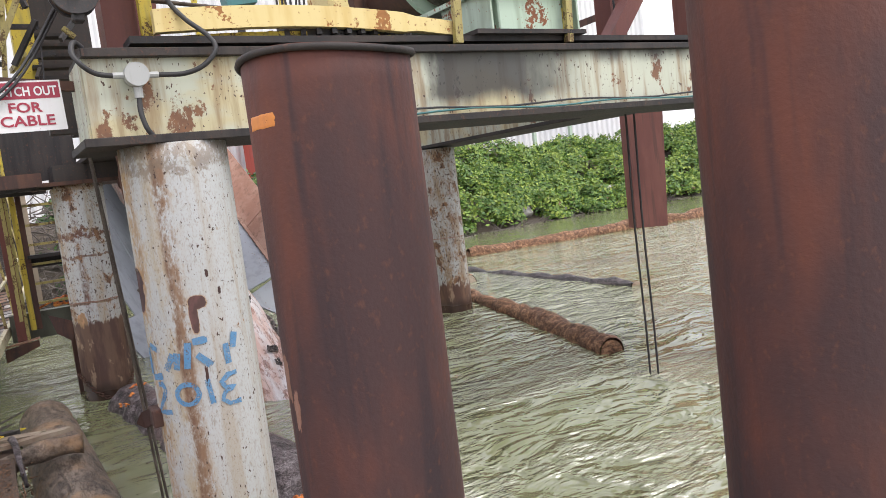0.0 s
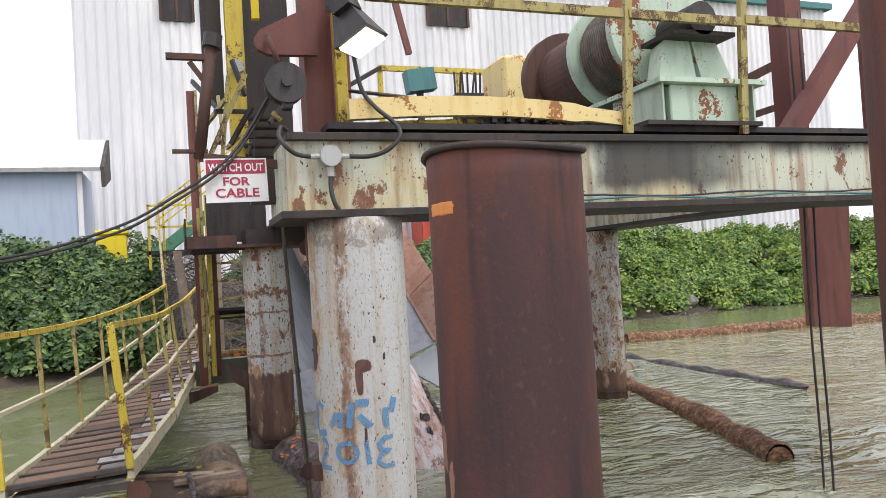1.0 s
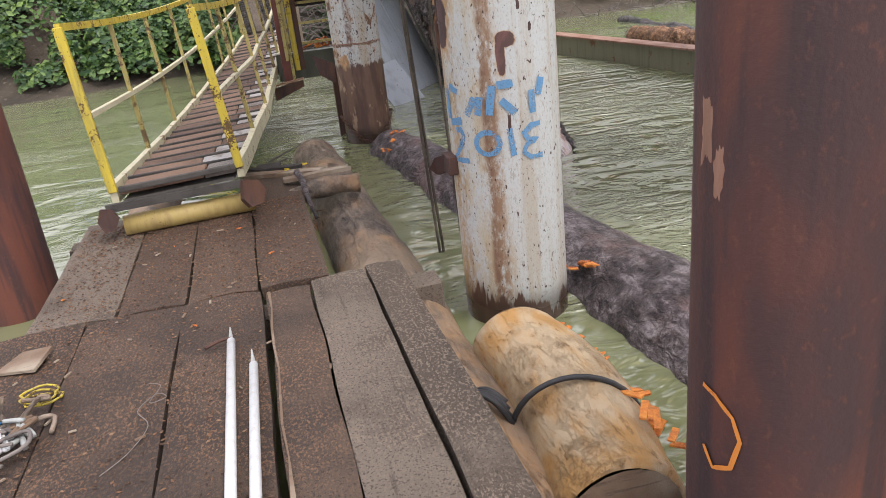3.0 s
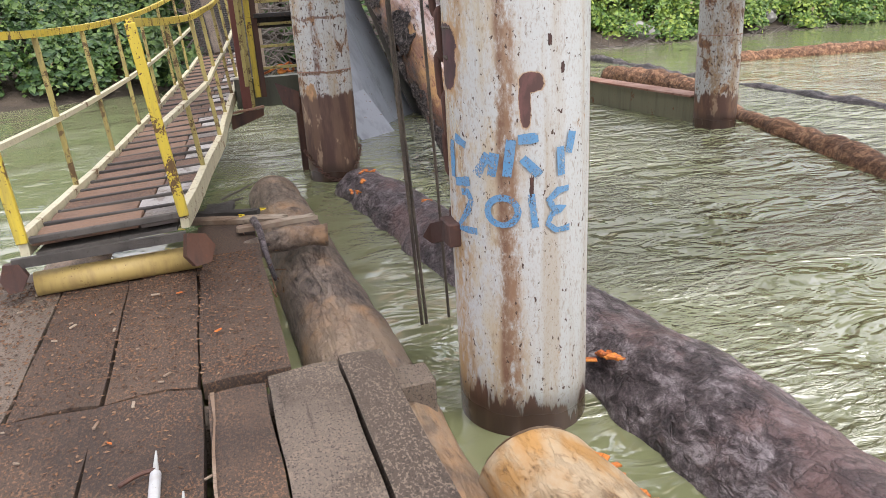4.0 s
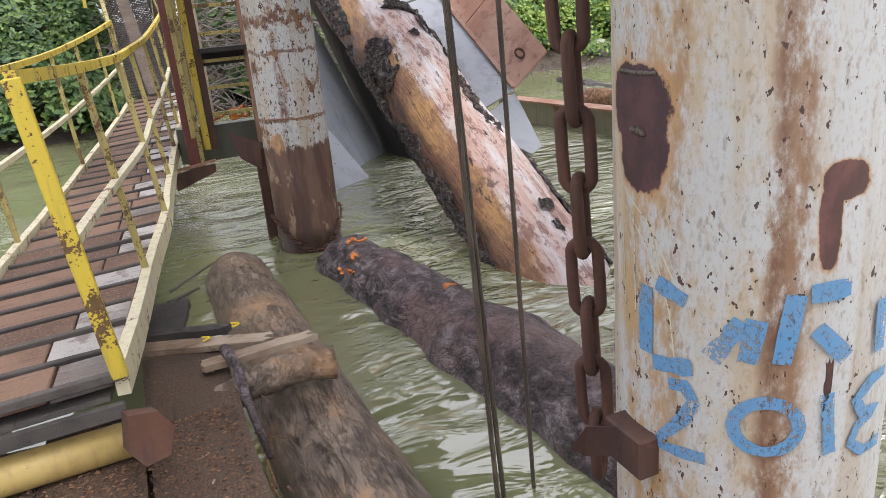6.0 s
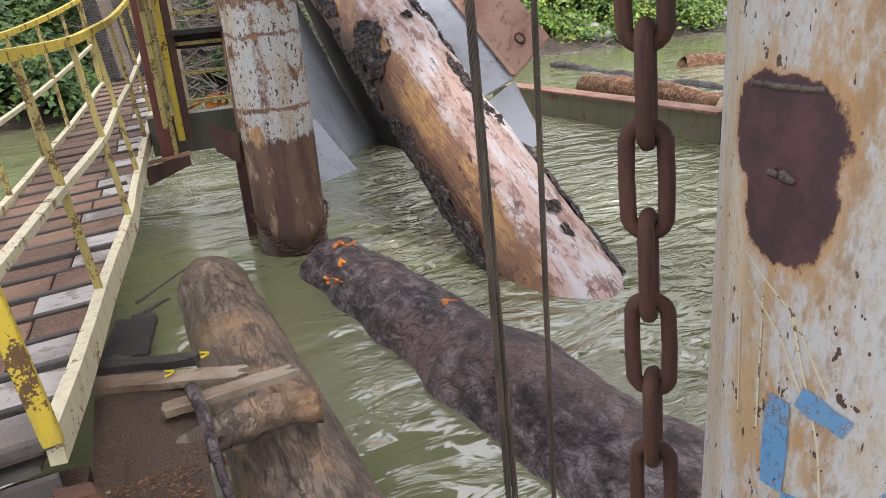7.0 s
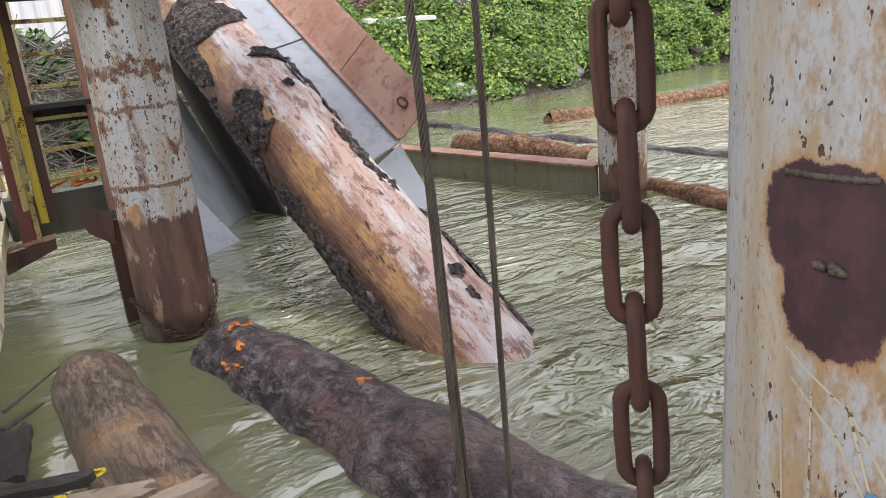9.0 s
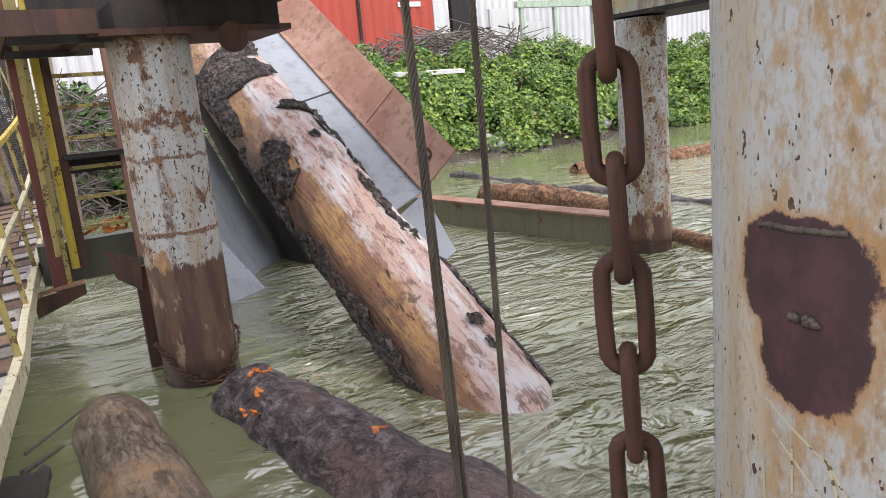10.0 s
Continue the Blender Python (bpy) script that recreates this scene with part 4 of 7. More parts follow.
# ---------------------------------------------------------------- gangway
gang = thing("gangway", (1.0, 5.9, 0.5), "old wooden gangway with bent yellow pipe rails and uneven slats", "gangway")
GZ = lambda t: 0.72 - 0.25 * t + 0.53 * t * t
GL = lambda t: Vector((0.66 + 0.725 * t + 0.275 * t * t, 5.95 + 8.25 * t, GZ(t) - 0.02))
GR = lambda t: Vector((1.464 + 0.861 * t + 0.03 * math.exp(-((t - 0.29) / 0.06) ** 2), 6.0 + 8.2 * t, GZ(t) + 0.03 * t))
for k in range(30):
    t0, t1 = k / 30 + 0.0015 + 0.003 * noise.noise((k * 2.3, 7, 0)), (k + 0.84 + 0.1 * noise.noise((k * 1.9, 5, 0))) / 30
    dz, skew = 0.02 * noise.noise((k * 1.7, 2, 0)), 0.03 * noise.noise((k * 3.1, 9, 0))
    # two boards end to end: littered brown, worn pale
    c2 = 0.72 + 0.16 * noise.noise((k * 3.3, 8, 0))
    bits = ((0.0, c2, M["slat"]), (c2, 1.0, M["slat_pale"] if (k * 7) % 5 > 1 or k == 0 else M["slat"]))
    for f0, f1, mt in bits:
        bm = bmesh.new()
        lift = 0.014 * noise.noise((k * 2.9, f0 * 5, 3))
        c = []
        for f, t, up, sk in ((f0 + 0.006, t0, 0.0, 0), (f1 - 0.006, t0, 0.0, skew), (f1 - 0.006, t1, 0.022, skew), (f0 + 0.006, t1, 0.022, 0)):
            a, b = GL(t) + Vector((0.03, 0, dz)), GR(t) + Vector((-0.03, 0, -dz))
            c.append(a.lerp(b, f) + Vector((0, sk, up + lift)))
        plate(bm, c, 0.03)
        bmesh.ops.bevel(bm, geom=bm.edges[:], offset=0.005, segments=1, affect="EDGES")
        part("slat", bm, mt, gang)
    a, b = GL(t0), GR(t0)
    f = 1.0 - 0.28 * abs(noise.noise((k * 1.1, 4, 4)))
    bm = bar(bmesh.new(), a.lerp(b, 0.04) + Vector((0, -0.012, 0.01 + dz)), a.lerp(b, f) + Vector((0, -0.012 + skew, 0.01 - dz)), 0.03, 0.036, bevel=0.004)
    part("cleat", bm, M["dark_wood"], gang, "dark foot cleat")
# unseen dark sheet added below the slats so their gaps look shaded
for k in range(12):
    bm = bmesh.new()
    plate(bm, [GL(k / 12) + Vector((0.05, 0, -0.06)), GR(k / 12) + Vector((-0.05, 0, -0.06)), GR((k + 1) / 12) + Vector((-0.05, 0, -0.06)), GL((k + 1) / 12) + Vector((0.05, 0, -0.06))], 0.02)
    part("under_board", bm, M["dark_wood"], gang, "added dark sheet giving the gaps between slats their shade")


def ribbon(bm, pts, w, h):
    """One continuous flat bar through a row of points."""
    pts = [Vector(p) for p in pts]
    rings = []
    for i, p in enumerate(pts):
        d = (pts[min(i + 1, len(pts) - 1)] - pts[max(i - 1, 0)]).normalized()
        s = d.cross(Vector((0, 0, 1))).normalized() * w / 2
        u = s.cross(d).normalized() * h / 2
        rings.append([bm.verts.new(p + a * s + c * u) for a, c in ((-1, -1), (1, -1), (1, 1), (-1, 1))])
    for a, c in zip(rings, rings[1:]):
        for k in range(4):
            bm.faces.new((a[k], a[(k + 1) % 4], c[(k + 1) % 4], c[k]))
    bm.faces.new(rings[0][::-1])
    bm.faces.new(rings[-1])
    return bm


for nm, G in (("side_beam", GL), ("side_beam", GR)):
    bm = ribbon(bmesh.new(), [G(i / 20) + Vector((0.012 * noise.noise((i * 0.9, G(0).x, 1)), 0, -0.01)) for i in range(21)], 0.045, 0.12)
    part(nm, bm, M["cream_rail"], gang)
for G, lean in ((GL, -0.05), (GR, -0.09)):
    n = 8
    tops = []
    for k in range(n):
        t = (k / (n - 1)) ** 1.0
        b = G(t)
        h = 1.03 - 0.02 * math.sin(math.pi * t)
        tp = b + Vector((lean + 0.02 * noise.noise((k * 2.1, lean, 0)), 0.03 * noise.noise((k * 1.3, 4, lean)), h))
        tops.append(tp)
        bm = bar(bmesh.new(), b, tp, 0.055 if k == 0 else 0.034, 0.026 if k else 0.04, up=(0, 1, 0), bevel=0.004)
        part("rail_post", bm, M["yellow"] if k == 0 else M["yellow_dull"], gang)
    for f, mt in ((1.0, M["yellow"]), (0.48, M["cream_rail"])):
        pts = smooth_path([G(k / (n - 1)).lerp(tops[k], f) for k in range(n)], 4)
        part("top_rail" if f == 1 else "mid_rail", ribbon(bmesh.new(), pts, 0.036, 0.045 if f == 1 else 0.032), mt, gang)
bm = rod(bmesh.new(), (0.67, 5.97, 0.464), (1.51, 6.03, 0.464), 0.066, seg=28)
part("roller_pipe", bm, M["roller_yellow"], gang, "dented grimy yellow roller pipe", smooth=True)


# ---------------------------------------------------------------- mill building, shed and yard things on the bank


def corrugated(x0, x1, y, z0, z1, pitch):
    """A ribbed metal sheet wall facing the river."""
    bm = bmesh.new()
    n = int((x1 - x0) / pitch) * 4
    prev = None
    for i in range(n + 1):
        x = x0 + (x1 - x0) * i / n
        yy = y + (0, -0.07, -0.07, 0)[i % 4] if i % 4 else y
        a, b = bm.verts.new((x, yy, z0)), bm.verts.new((x, yy, z1))
        if prev:
            bm.faces.new((prev[0], a, b, prev[1]))
        prev = (a, b)
    return bm


mill = thing("mill_building", (18, 34, 1.9), "tall white corrugated metal mill building with rust-stained windows", "building")
part("wall", corrugated(-1.9, 39.8, 34, 1.2, 16.4, 0.42), M["sheet"], mill)
part("side_wall", box(bmesh.new(), -1.9, -1.7, 34.02, 60, 1.2, 16.4), M["sheet"], mill)
part("side_wall", box(bmesh.new(), 39.6, 39.8, 34.02, 60, 1.2, 16.4), M["sheet"], mill)
part("roof", box(bmesh.new(), -2.2, 40.1, 33.6, 60, 16.4, 16.75), M["teal"], mill, "teal metal roof edge")
for x0, x1, z0, z1 in ((13.9, 16.05, 14.0, 16.2), (1.6, 2.95, 13.5, 16.2)):
    w = part("window", box(bmesh.new(), x0, x1, 33.86, 33.92, z0, z1), M["soot"], mill, "dark dirty window")
    for fx in (x0, (x0 + x1) / 2, x1):
        part("frame", box(bmesh.new(), fx - 0.06, fx + 0.06, 33.8, 33.86, z0, z1), M["dark_rust"], w)
hut = thing("hut", (-4, 29, 1.9), "small pale blue shed with a white metal roof on the bank", "shed")
part("wall", box(bmesh.new(), -12.0, -1.35, 29, 33, 1.4, 6.35), M["blue_wall"], hut)
part("roof", plate(bmesh.new(), [(-12.6, 28.5, 6.3), (-0.62, 28.5, 6.3), (-0.62, 31.2, 7.75), (-12.6, 31.2, 7.75)], 0.16), M["roof_white"], hut)
part("fascia", plate(bmesh.new(), [(-0.6, 28.5, 6.3), (-0.6, 31.2, 7.75), (-0.6, 31.2, 6.2), (-0.6, 28.6, 5.6)], 0.12), M["dark_wood"], hut, "dark wooden gable board")
part("corner_board", box(bmesh.new(), -1.42, -1.25, 28.9, 29.0, 1.4, 6.3), M["roof_white"], hut)
bin_ob = thing("yellow_bin", (0.1, 22.9, 1.2), "bright yellow plastic bin standing in the brambles", "bin")
part("body", box(bmesh.new(), -0.28, 0.48, 22.6, 23.3, 1.2, 3.5, 0.04), M["bright_yellow"], bin_ob)
part("lid", box(bmesh.new(), -0.33, 0.53, 22.55, 23.35, 3.5, 3.63, 0.03), M["bright_yellow"], bin_ob)
cont = thing("shipping_container", (16, 33.0, 2.1), "red ribbed shipping container with pale stencilled marks", "container")
bm = bmesh.new()
prev = None
for i in range(61):
    x = 12.4 + 6.8 * i / 60
    yy = 32.0 + (0.04 if i % 4 in (1, 2) else 0)
    a, b = bm.verts.new((x, yy, 2.0)), bm.verts.new((x, yy, 6.4))
    if prev:
        bm.faces.new((prev[0], a, b, prev[1]))
    prev = (a, b)
part("side_panel", bm, M["red_box"], cont)
part("body", box(bmesh.new(), 12.4, 19.2, 32.06, 33.7, 2.0, 6.4), M["red_box"], cont)
part("end_door", box(bmesh.new(), 19.22, 20.0, 32.0, 33.6, 2.0, 6.35), M["roof_white"], cont, "white painted end door")
part("door_seam", box(bmesh.new(), 15.6, 15.72, 31.93, 31.99, 2.0, 6.4), M["soot"], cont)
for k, (zz, w) in enumerate(((5.78, 1.5), (5.42, 1.1))):
    part("marking_bar", box(bmesh.new(), 17.5, 17.5 + w, 31.97, 31.995, zz, zz + 0.2), M["sign_white"], cont, "pale stencil bar")
frame_ob = thing("overhead_walkway", (24, 29, 2.0), "pale green painted steel walkway frame on the far bank", "walkway frame")
for x in (21.6, 23.4, 25.6, 28.0):
    part("post", box(bmesh.new(), x, x + 0.16, 29, 29.16, 2.0, 8.2), M["winch_green"], frame_ob)
for z in (4.9, 7.4):
    part("beam", box(bmesh.new(), 21.4, 28.4, 28.95, 29.2, z, z + 0.25), M["winch_green"], frame_ob)
for z in (5.5, 6.0):
    part("rail", box(bmesh.new(), 21.4, 28.4, 28.9, 28.95, z, z + 0.07), M["yellow"], frame_ob)
shed2 = thing("tool_shed", (22, 33, 2.0), "dark open shed with pale boards behind the brush", "shed")
part("wall", box(bmesh.new(), 20.3, 21.4, 32.2, 33.4, 2.0, 6.6), M["soot"], shed2)
part("panel", box(bmesh.new(), 21.9, 22.9, 31.6, 31.75, 2.0, 5.2), M["roof_white"], shed2)
part("panel", box(bmesh.new(), 23.2, 24.9, 31.6, 31.75, 2.0, 4.6), M["roof_white"], shed2)
board = whole("white_board", plate(bmesh.new(), [(12.0, 22.6, 2.45), (14.2, 22.5, 2.42), (14.2, 22.75, 2.46), (12.0, 22.85, 2.5)], 0.1), M["sign_white"], (13, 22.7, 2.4), "long white board lying in the brambles", "board")

# a heap of dead brush
rb = random.Random(5)
bm = bmesh.new()
for k in range(900):
    cx, cy = rb.uniform(11.5, 24), rb.uniform(25.2, 28.5)
    h = 2.0 + 1.9 * max(0.15, 1 - ((cx - 16.5) / 6.0) ** 2) * rb.random() ** 0.6
    a = rb.uniform(0, math.pi)
    ln = rb.uniform(0.5, 1.3)
    d = Vector((math.cos(a), 0.5 * math.sin(a), rb.uniform(-0.5, 0.5))) * ln
    rod(bm, Vector((cx, cy, h)) - d, Vector((cx, cy, h)) + d + Vector((0, 0, rb.uniform(-0.2, 0.2))), rb.uniform(0.015, 0.035), 0.01, 4)
whole("brush_heap", bm, M["brush"], (17, 27, 2), "grey heap of cut dead branches on the bank", "brush heap", kind="stuff")

# rocks at the far waterline
for k in range(26):
    x = rb.uniform(18, 34) if k < 16 else rb.uniform(13, 26)
    bm = bmesh.new()
    r = rb.uniform(0.2, 0.55)
    bmesh.ops.create_icosphere(bm, subdivisions=2, radius=r)
    for v in bm.verts:
        v.co *= 1 + 0.28 * noise.noise(v.co * 2.3 + Vector((k, 0, 0)))
        v.co.z *= 0.6
    yy = 21.4 + 0.5 * math.sin(x * 0.35) + rb.uniform(-0.1, 0.7)
    bmesh.ops.translate(bm, verts=bm.verts, vec=(x, yy, ground_height(x, yy) + 0.1))
    whole("bank_rock", bm, M["rock"], (x, yy, 0), "pale grey rock at the water's edge", "rock", "bank rocks")


# ---------------------------------------------------------------- brambles on both banks


def brambles(name, x0, x1, y0, y1, count, high, material, label, seed, size=0.13):
    rng = np.random.default_rng(seed)
    # clumps make an uneven outline
    nc = int((x1 - x0) * (y1 - y0) * 2.6)
    cx, cy = rng.uniform(x0, x1, nc), rng.uniform(y0, y1, nc)
    cr, ch = rng.uniform(0.2, 0.85, nc), (0.15 + 0.95 * rng.random(nc) ** 1.4) * high
    ch = np.minimum(ch, 0.25 * high + cr * 1.5)
    pick = rng.integers(0, nc, count)
    u, ang = np.sqrt(rng.random(count)), rng.uniform(0, 2 * np.pi, count)
    px, py = cx[pick] + cr[pick] * u * np.cos(ang), cy[pick] + cr[pick] * u * np.sin(ang)
    dome = np.sqrt(np.clip(1 - u * u * 0.92, 0, 1))
    base = np.array([max(ground_height(a, b), 0.02) for a, b in zip(cx, cy)])[pick]
    pz = base + ch[pick] * dome * (1 - 0.35 * rng.random(count) ** 2) + rng.normal(0, 0.08, count)
    pz = np.maximum(pz, 0.06)
    s = size * rng.uniform(0.6, 1.35, count)
    yaw = rng.uniform(0, 2 * np.pi, count)
    tilt = rng.normal(0.75, 0.4, count)
    out = np.stack([np.cos(ang) * u, np.sin(ang) * u, 0.6 * np.ones(count)], 1) + rng.normal(0, 0.5, (count, 3)) + np.array([0, -0.35, 0])
    out /= np.linalg.norm(out, axis=1, keepdims=True)
    side = np.cross(out, np.stack([np.cos(yaw), np.sin(yaw), 0.3 * np.sin(tilt)], 1))
    side /= np.linalg.norm(side, axis=1, keepdims=True) + 1e-9
    lng = np.cross(side, out)
    c = np.stack([px, py, pz], 1)
    verts = np.stack([c - lng * s[:, None], c + side * s[:, None] * 0.6 + out * s[:, None] * 0.12, c + lng * s[:, None] * 1.1, c - side * s[:, None] * 0.6 + out * s[:, None] * 0.12], 1)
    base_z = verts.reshape(-1, 3)
    idx = np.arange(count * 4).reshape(-1, 4)
    tri = np.concatenate([idx[:, [0, 1, 2]], idx[:, [0, 2, 3]]])
    me = bpy.data.meshes.new(name)
    me.from_pydata(base_z.tolist(), [], tri.tolist())
    me.materials.append(material)
    ob = new(name, me)
    return tagged(ob, label, "brambles", kind="stuff")


brambles("brambles", 10.5, 42, 20.75, 26.8, 280000, 1.35, M["leaf"], "bright green bramble thicket along the far bank", 11, 0.066)
brambles("brambles", -26, 1.2, 18.6, 26.5, 270000, 2.1, M["leaf_shaded"], "green bramble thicket beside the gangway landing, shade put into its leaf colour", 12, 0.075)
brambles("brambles", 3.5, 12, 21.2, 27, 34000, 1.2, M["leaf_shaded"], "green brambles behind the platform, shade put into their leaf colour", 13, 0.09)
brambles("brambles", -2.2, 1.9, 21.6, 22.4, 16000, 2.3, M["leaf_shaded"], "tall green brambles round the yellow bin, shade put into their leaf colour", 14, 0.075)
rb = random.Random(8)
bm = bmesh.new()
for k in range(420):
    x = rb.uniform(9, 36) if k < 280 else rb.uniform(-22, 3)
    y = 20.4 + 0.5 * math.sin(x * 0.35) + rb.uniform(-0.2, 0.5)
    p = Vector((x, y, max(ground_height(x, y), 0)))
    d = Vector((rb.uniform(-0.8, 0.8), rb.uniform(-0.5, 0.1), rb.uniform(-0.05, 0.5)))
    rod(bm, p - d * 0.3, p + d * rb.uniform(0.5, 1.0), 0.018, 0.006, 4)
for k in range(900):
    p = Vector((rb.uniform(1.5, 7.5), rb.uniform(20.2, 21.6), rb.uniform(0, 2.6)))
    d = Vector((rb.uniform(-0.9, 0.9), rb.uniform(-0.3, 0.3), rb.uniform(-0.3, 0.7)))
    rod(bm, p - d * 0.4, p + d * rb.uniform(0.4, 0.8), 0.02, 0.008, 4)
whole("dead_canes", bm, M["brush"], (10, 21, 0), "grey dead canes and twigs along the waterline", "dead canes", kind="stuff")

# ---------------------------------------------------------------- steel chute for logs
chute = thing("log_chute", (4.6, 10.5, 1.0), "bent grey and rust-red steel plate chute under the log", "log chute")
UP = Vector((-0.065, 1.0, 0.64))
J0, T0, A0 = Vector((5.18, 10.0, 0.98)), Vector((5.575, 10.0, 1.32)), Vector((4.15, 9.75, 0.66))
part("floor_plate", plate(bmesh.new(), [A0, J0, J0 + UP * 1.55, A0 + UP * 1.7], 0.02), M["grey_plate"], chute, "wet grey steel floor plate")
part("floor_plate", plate(bmesh.new(), [A0 + UP * 1.71 + Vector((0, 0, 0.012)), J0 + UP * 1.56 + Vector((0, 0, 0.012)), J0 + UP * 5.5, A0 + UP * 5.6], 0.02), M["grey_plate"], chute, "wet grey steel floor plate")
part("lower_flap", plate(bmesh.new(), [Vector((4.6, 9.76, 0.74)), Vector((5.08, 9.52, 0.42)), Vector((5.24, 9.6, 0.46)), Vector((5.18, 9.985, 0.96))], 0.02), M["grey_plate"], chute, "bent grey lower flap")
part("side_plate", plate(bmesh.new(), [J0 + Vector((0.0, 0, 0.01)), T0, T0 + UP * 1.0 + Vector((0.03, 0, 0)), J0 + UP * 0.95 + Vector((0, 0, 0.01))], 0.025), M["orange_rust"], chute, "orange rusted side plate")
part("side_plate", plate(bmesh.new(), [J0 + UP * 0.96 + Vector((0, 0, 0.012)), T0 + UP * 1.01 + Vector((0.03, 0, 0)), T0 + UP * 5.4 + Vector((0.1, 0, 0)), J0 + UP * 5.5 + Vector((0, 0, 0.012))], 0.025), M["orange_rust"], chute, "orange rusted side plate")
part("splice_strip", bar(bmesh.new(), J0 + Vector((0, 0, 0.03)), J0 + UP * 5.5 + Vector((0, 0, 0.03)), 0.05, 0.015), M["orange_rust"], chute)
bm = bmesh.new()
ctr = J0.lerp(T0, 0.55) + UP * 0.18 + Vector((-0.02, 0, 0.03))
sweep(bm, [ctr + Vector((0.05 * math.cos(a), 0.03 * math.sin(a), 0.045 * math.sin(a))) for a in [k * math.pi / 6 for k in range(12)]], 0.012, 6, True)
part("lifting_eye", bm, M["dark_rust"], chute, "rusted lifting eye", smooth=True)
part("outer_plate", plate(bmesh.new(), [(4.72, 12.9, -0.1), (3.7, 13.9, 2.9), (3.35, 13.2, 2.62), (4.32, 12.45, -0.1)], 0.02), M["grey_plate"], chute, "grey outer plate reaching the water")
part("outer_plate", plate(bmesh.new(), [(4.3, 12.4, -0.1), (3.33, 13.15, 2.6), (3.05, 12.3, 1.9), (3.86, 11.9, -0.1)], 0.02), M["grey_plate"], chute, "grey outer plate reaching the water")
part("torn_plate", plate(bmesh.new(), [(4.05, 11.6, 0.0), (3.75, 12.0, 0.55), (3.2, 11.5, 0.5), (3.55, 11.2, -0.05)], 0.02), M["grey_plate"], chute, "crumpled grey plate at the waterline")
part("backing", plate(bmesh.new(), [(4.75, 13.1, -0.1), (3.9, 14.1, 3.0), (4.3, 13.6, 3.0), (4.9, 12.2, -0.1)], 0.05), M["soot"], chute, "dark steel backing")
# strips of bark left on the big log
LA, LD = Vector((4.26, 8.0, 0.0)), Vector((-0.05, 1.0, 0.57)).normalized()
LS = LD.cross(Vector((0, 0, 1))).normalized()
LU = LS.cross(LD)
LO = LD.orthogonal().normalized()
LV = LD.cross(LO)


def bark_strip(name, a0, a1, s0, s1, seed, material, parent, lift=0.012, ragged=0.35, label=""):
    """A ragged patch of bark on the big log, between two angles and two places along it."""
    bm = bmesh.new()
    n, m = max(8, int((s1 - s0) / 0.018)), 16
    rows = []
    for i in range(n + 1):
        s = s0 + (s1 - s0) * i / n
        end = min(1.0, 6 * min(i, n - i) / n + 0.08)
        lo = a0 + (a1 - a0) * (0.5 - 0.5 * end) + ragged * (a1 - a0) * (noise.noise((s * 3.1, seed, 0)) + 0.8 * noise.noise((s * 11, seed, 1)))
        hi = a1 - (a1 - a0) * (0.5 - 0.5 * end) + ragged * (a1 - a0) * (noise.noise((s * 2.7, seed, 5)) + 0.8 * noise.noise((s * 13, seed, 6)))
        row = []
        for j in range(m + 1):
            a = lo + (hi - lo) * j / m
            w = LS * math.cos(a) + LU * math.sin(a)
            f = (1.5 + s * LD.y) / 7.0
            c = LA + LD * s + LO * 0.03 * math.sin(f * 5 + 4.335) + LV * 0.03 * math.cos(f * 4 + 6.5)
            r = 0.392 + 0.005 * f + lift * (0.15 if j in (0, m) or i in (0, n) else 1) + 0.022 * noise.fractal(Vector((s * 7, a * 5, seed)), 0.9, 2, 4) + 0.016 * noise.noise((s * 26, a * 20, seed)) - 0.02 * max(0.0, 0.25 - abs(noise.noise((s * 9, a * 9, seed + 4)))) / 0.25
            row.append(bm.verts.new(c + w * r))
        rows.append(row)
    for a, b in zip(rows, rows[1:]):
        for j in range(m):
            bm.faces.new((a[j], a[j + 1], b[j + 1], b[j]))
    return part(name, bm, material, parent, label, smooth=True)


big_log = next(o for o in bpy.data.objects if o.name == "log_on_chute")
for k, (a0, a1, s0, s1) in enumerate(((0.4, 0.82, -0.85, 0.95), (1.08, 1.36, 1.0, 2.0), (0.72, 0.98, 2.0, 3.1), (1.2, 2.9, 3.55, 4.3), (2.7, 3.3, 3.1, 4.4), (2.3, 3.1, 2.1, 2.75), (3.0, 3.7, -0.3, 1.9), (0.75, 1.9, 3.02, 3.16), (1.3, 1.55, 0.1, 0.24), (1.35, 1.6, -0.12, 0.02), (1.35, 1.6, 2.5, 2.6), (0.9, 1.2, 4.2, 5.2), (3.2, 3.8, 1.9, 3.2))):
    bark_strip("bark_strip", a0, a1, s0, s1, 3.7 * k + 1, M["bark_rough"], big_log, 0.02 if k < 5 else 0.014, 0.42, label="ragged dark bark strip")

# torn orange wood on the sunk log
grey_log = next(o for o in bpy.data.objects if o.name == "floating_log")
rb = random.Random(4)
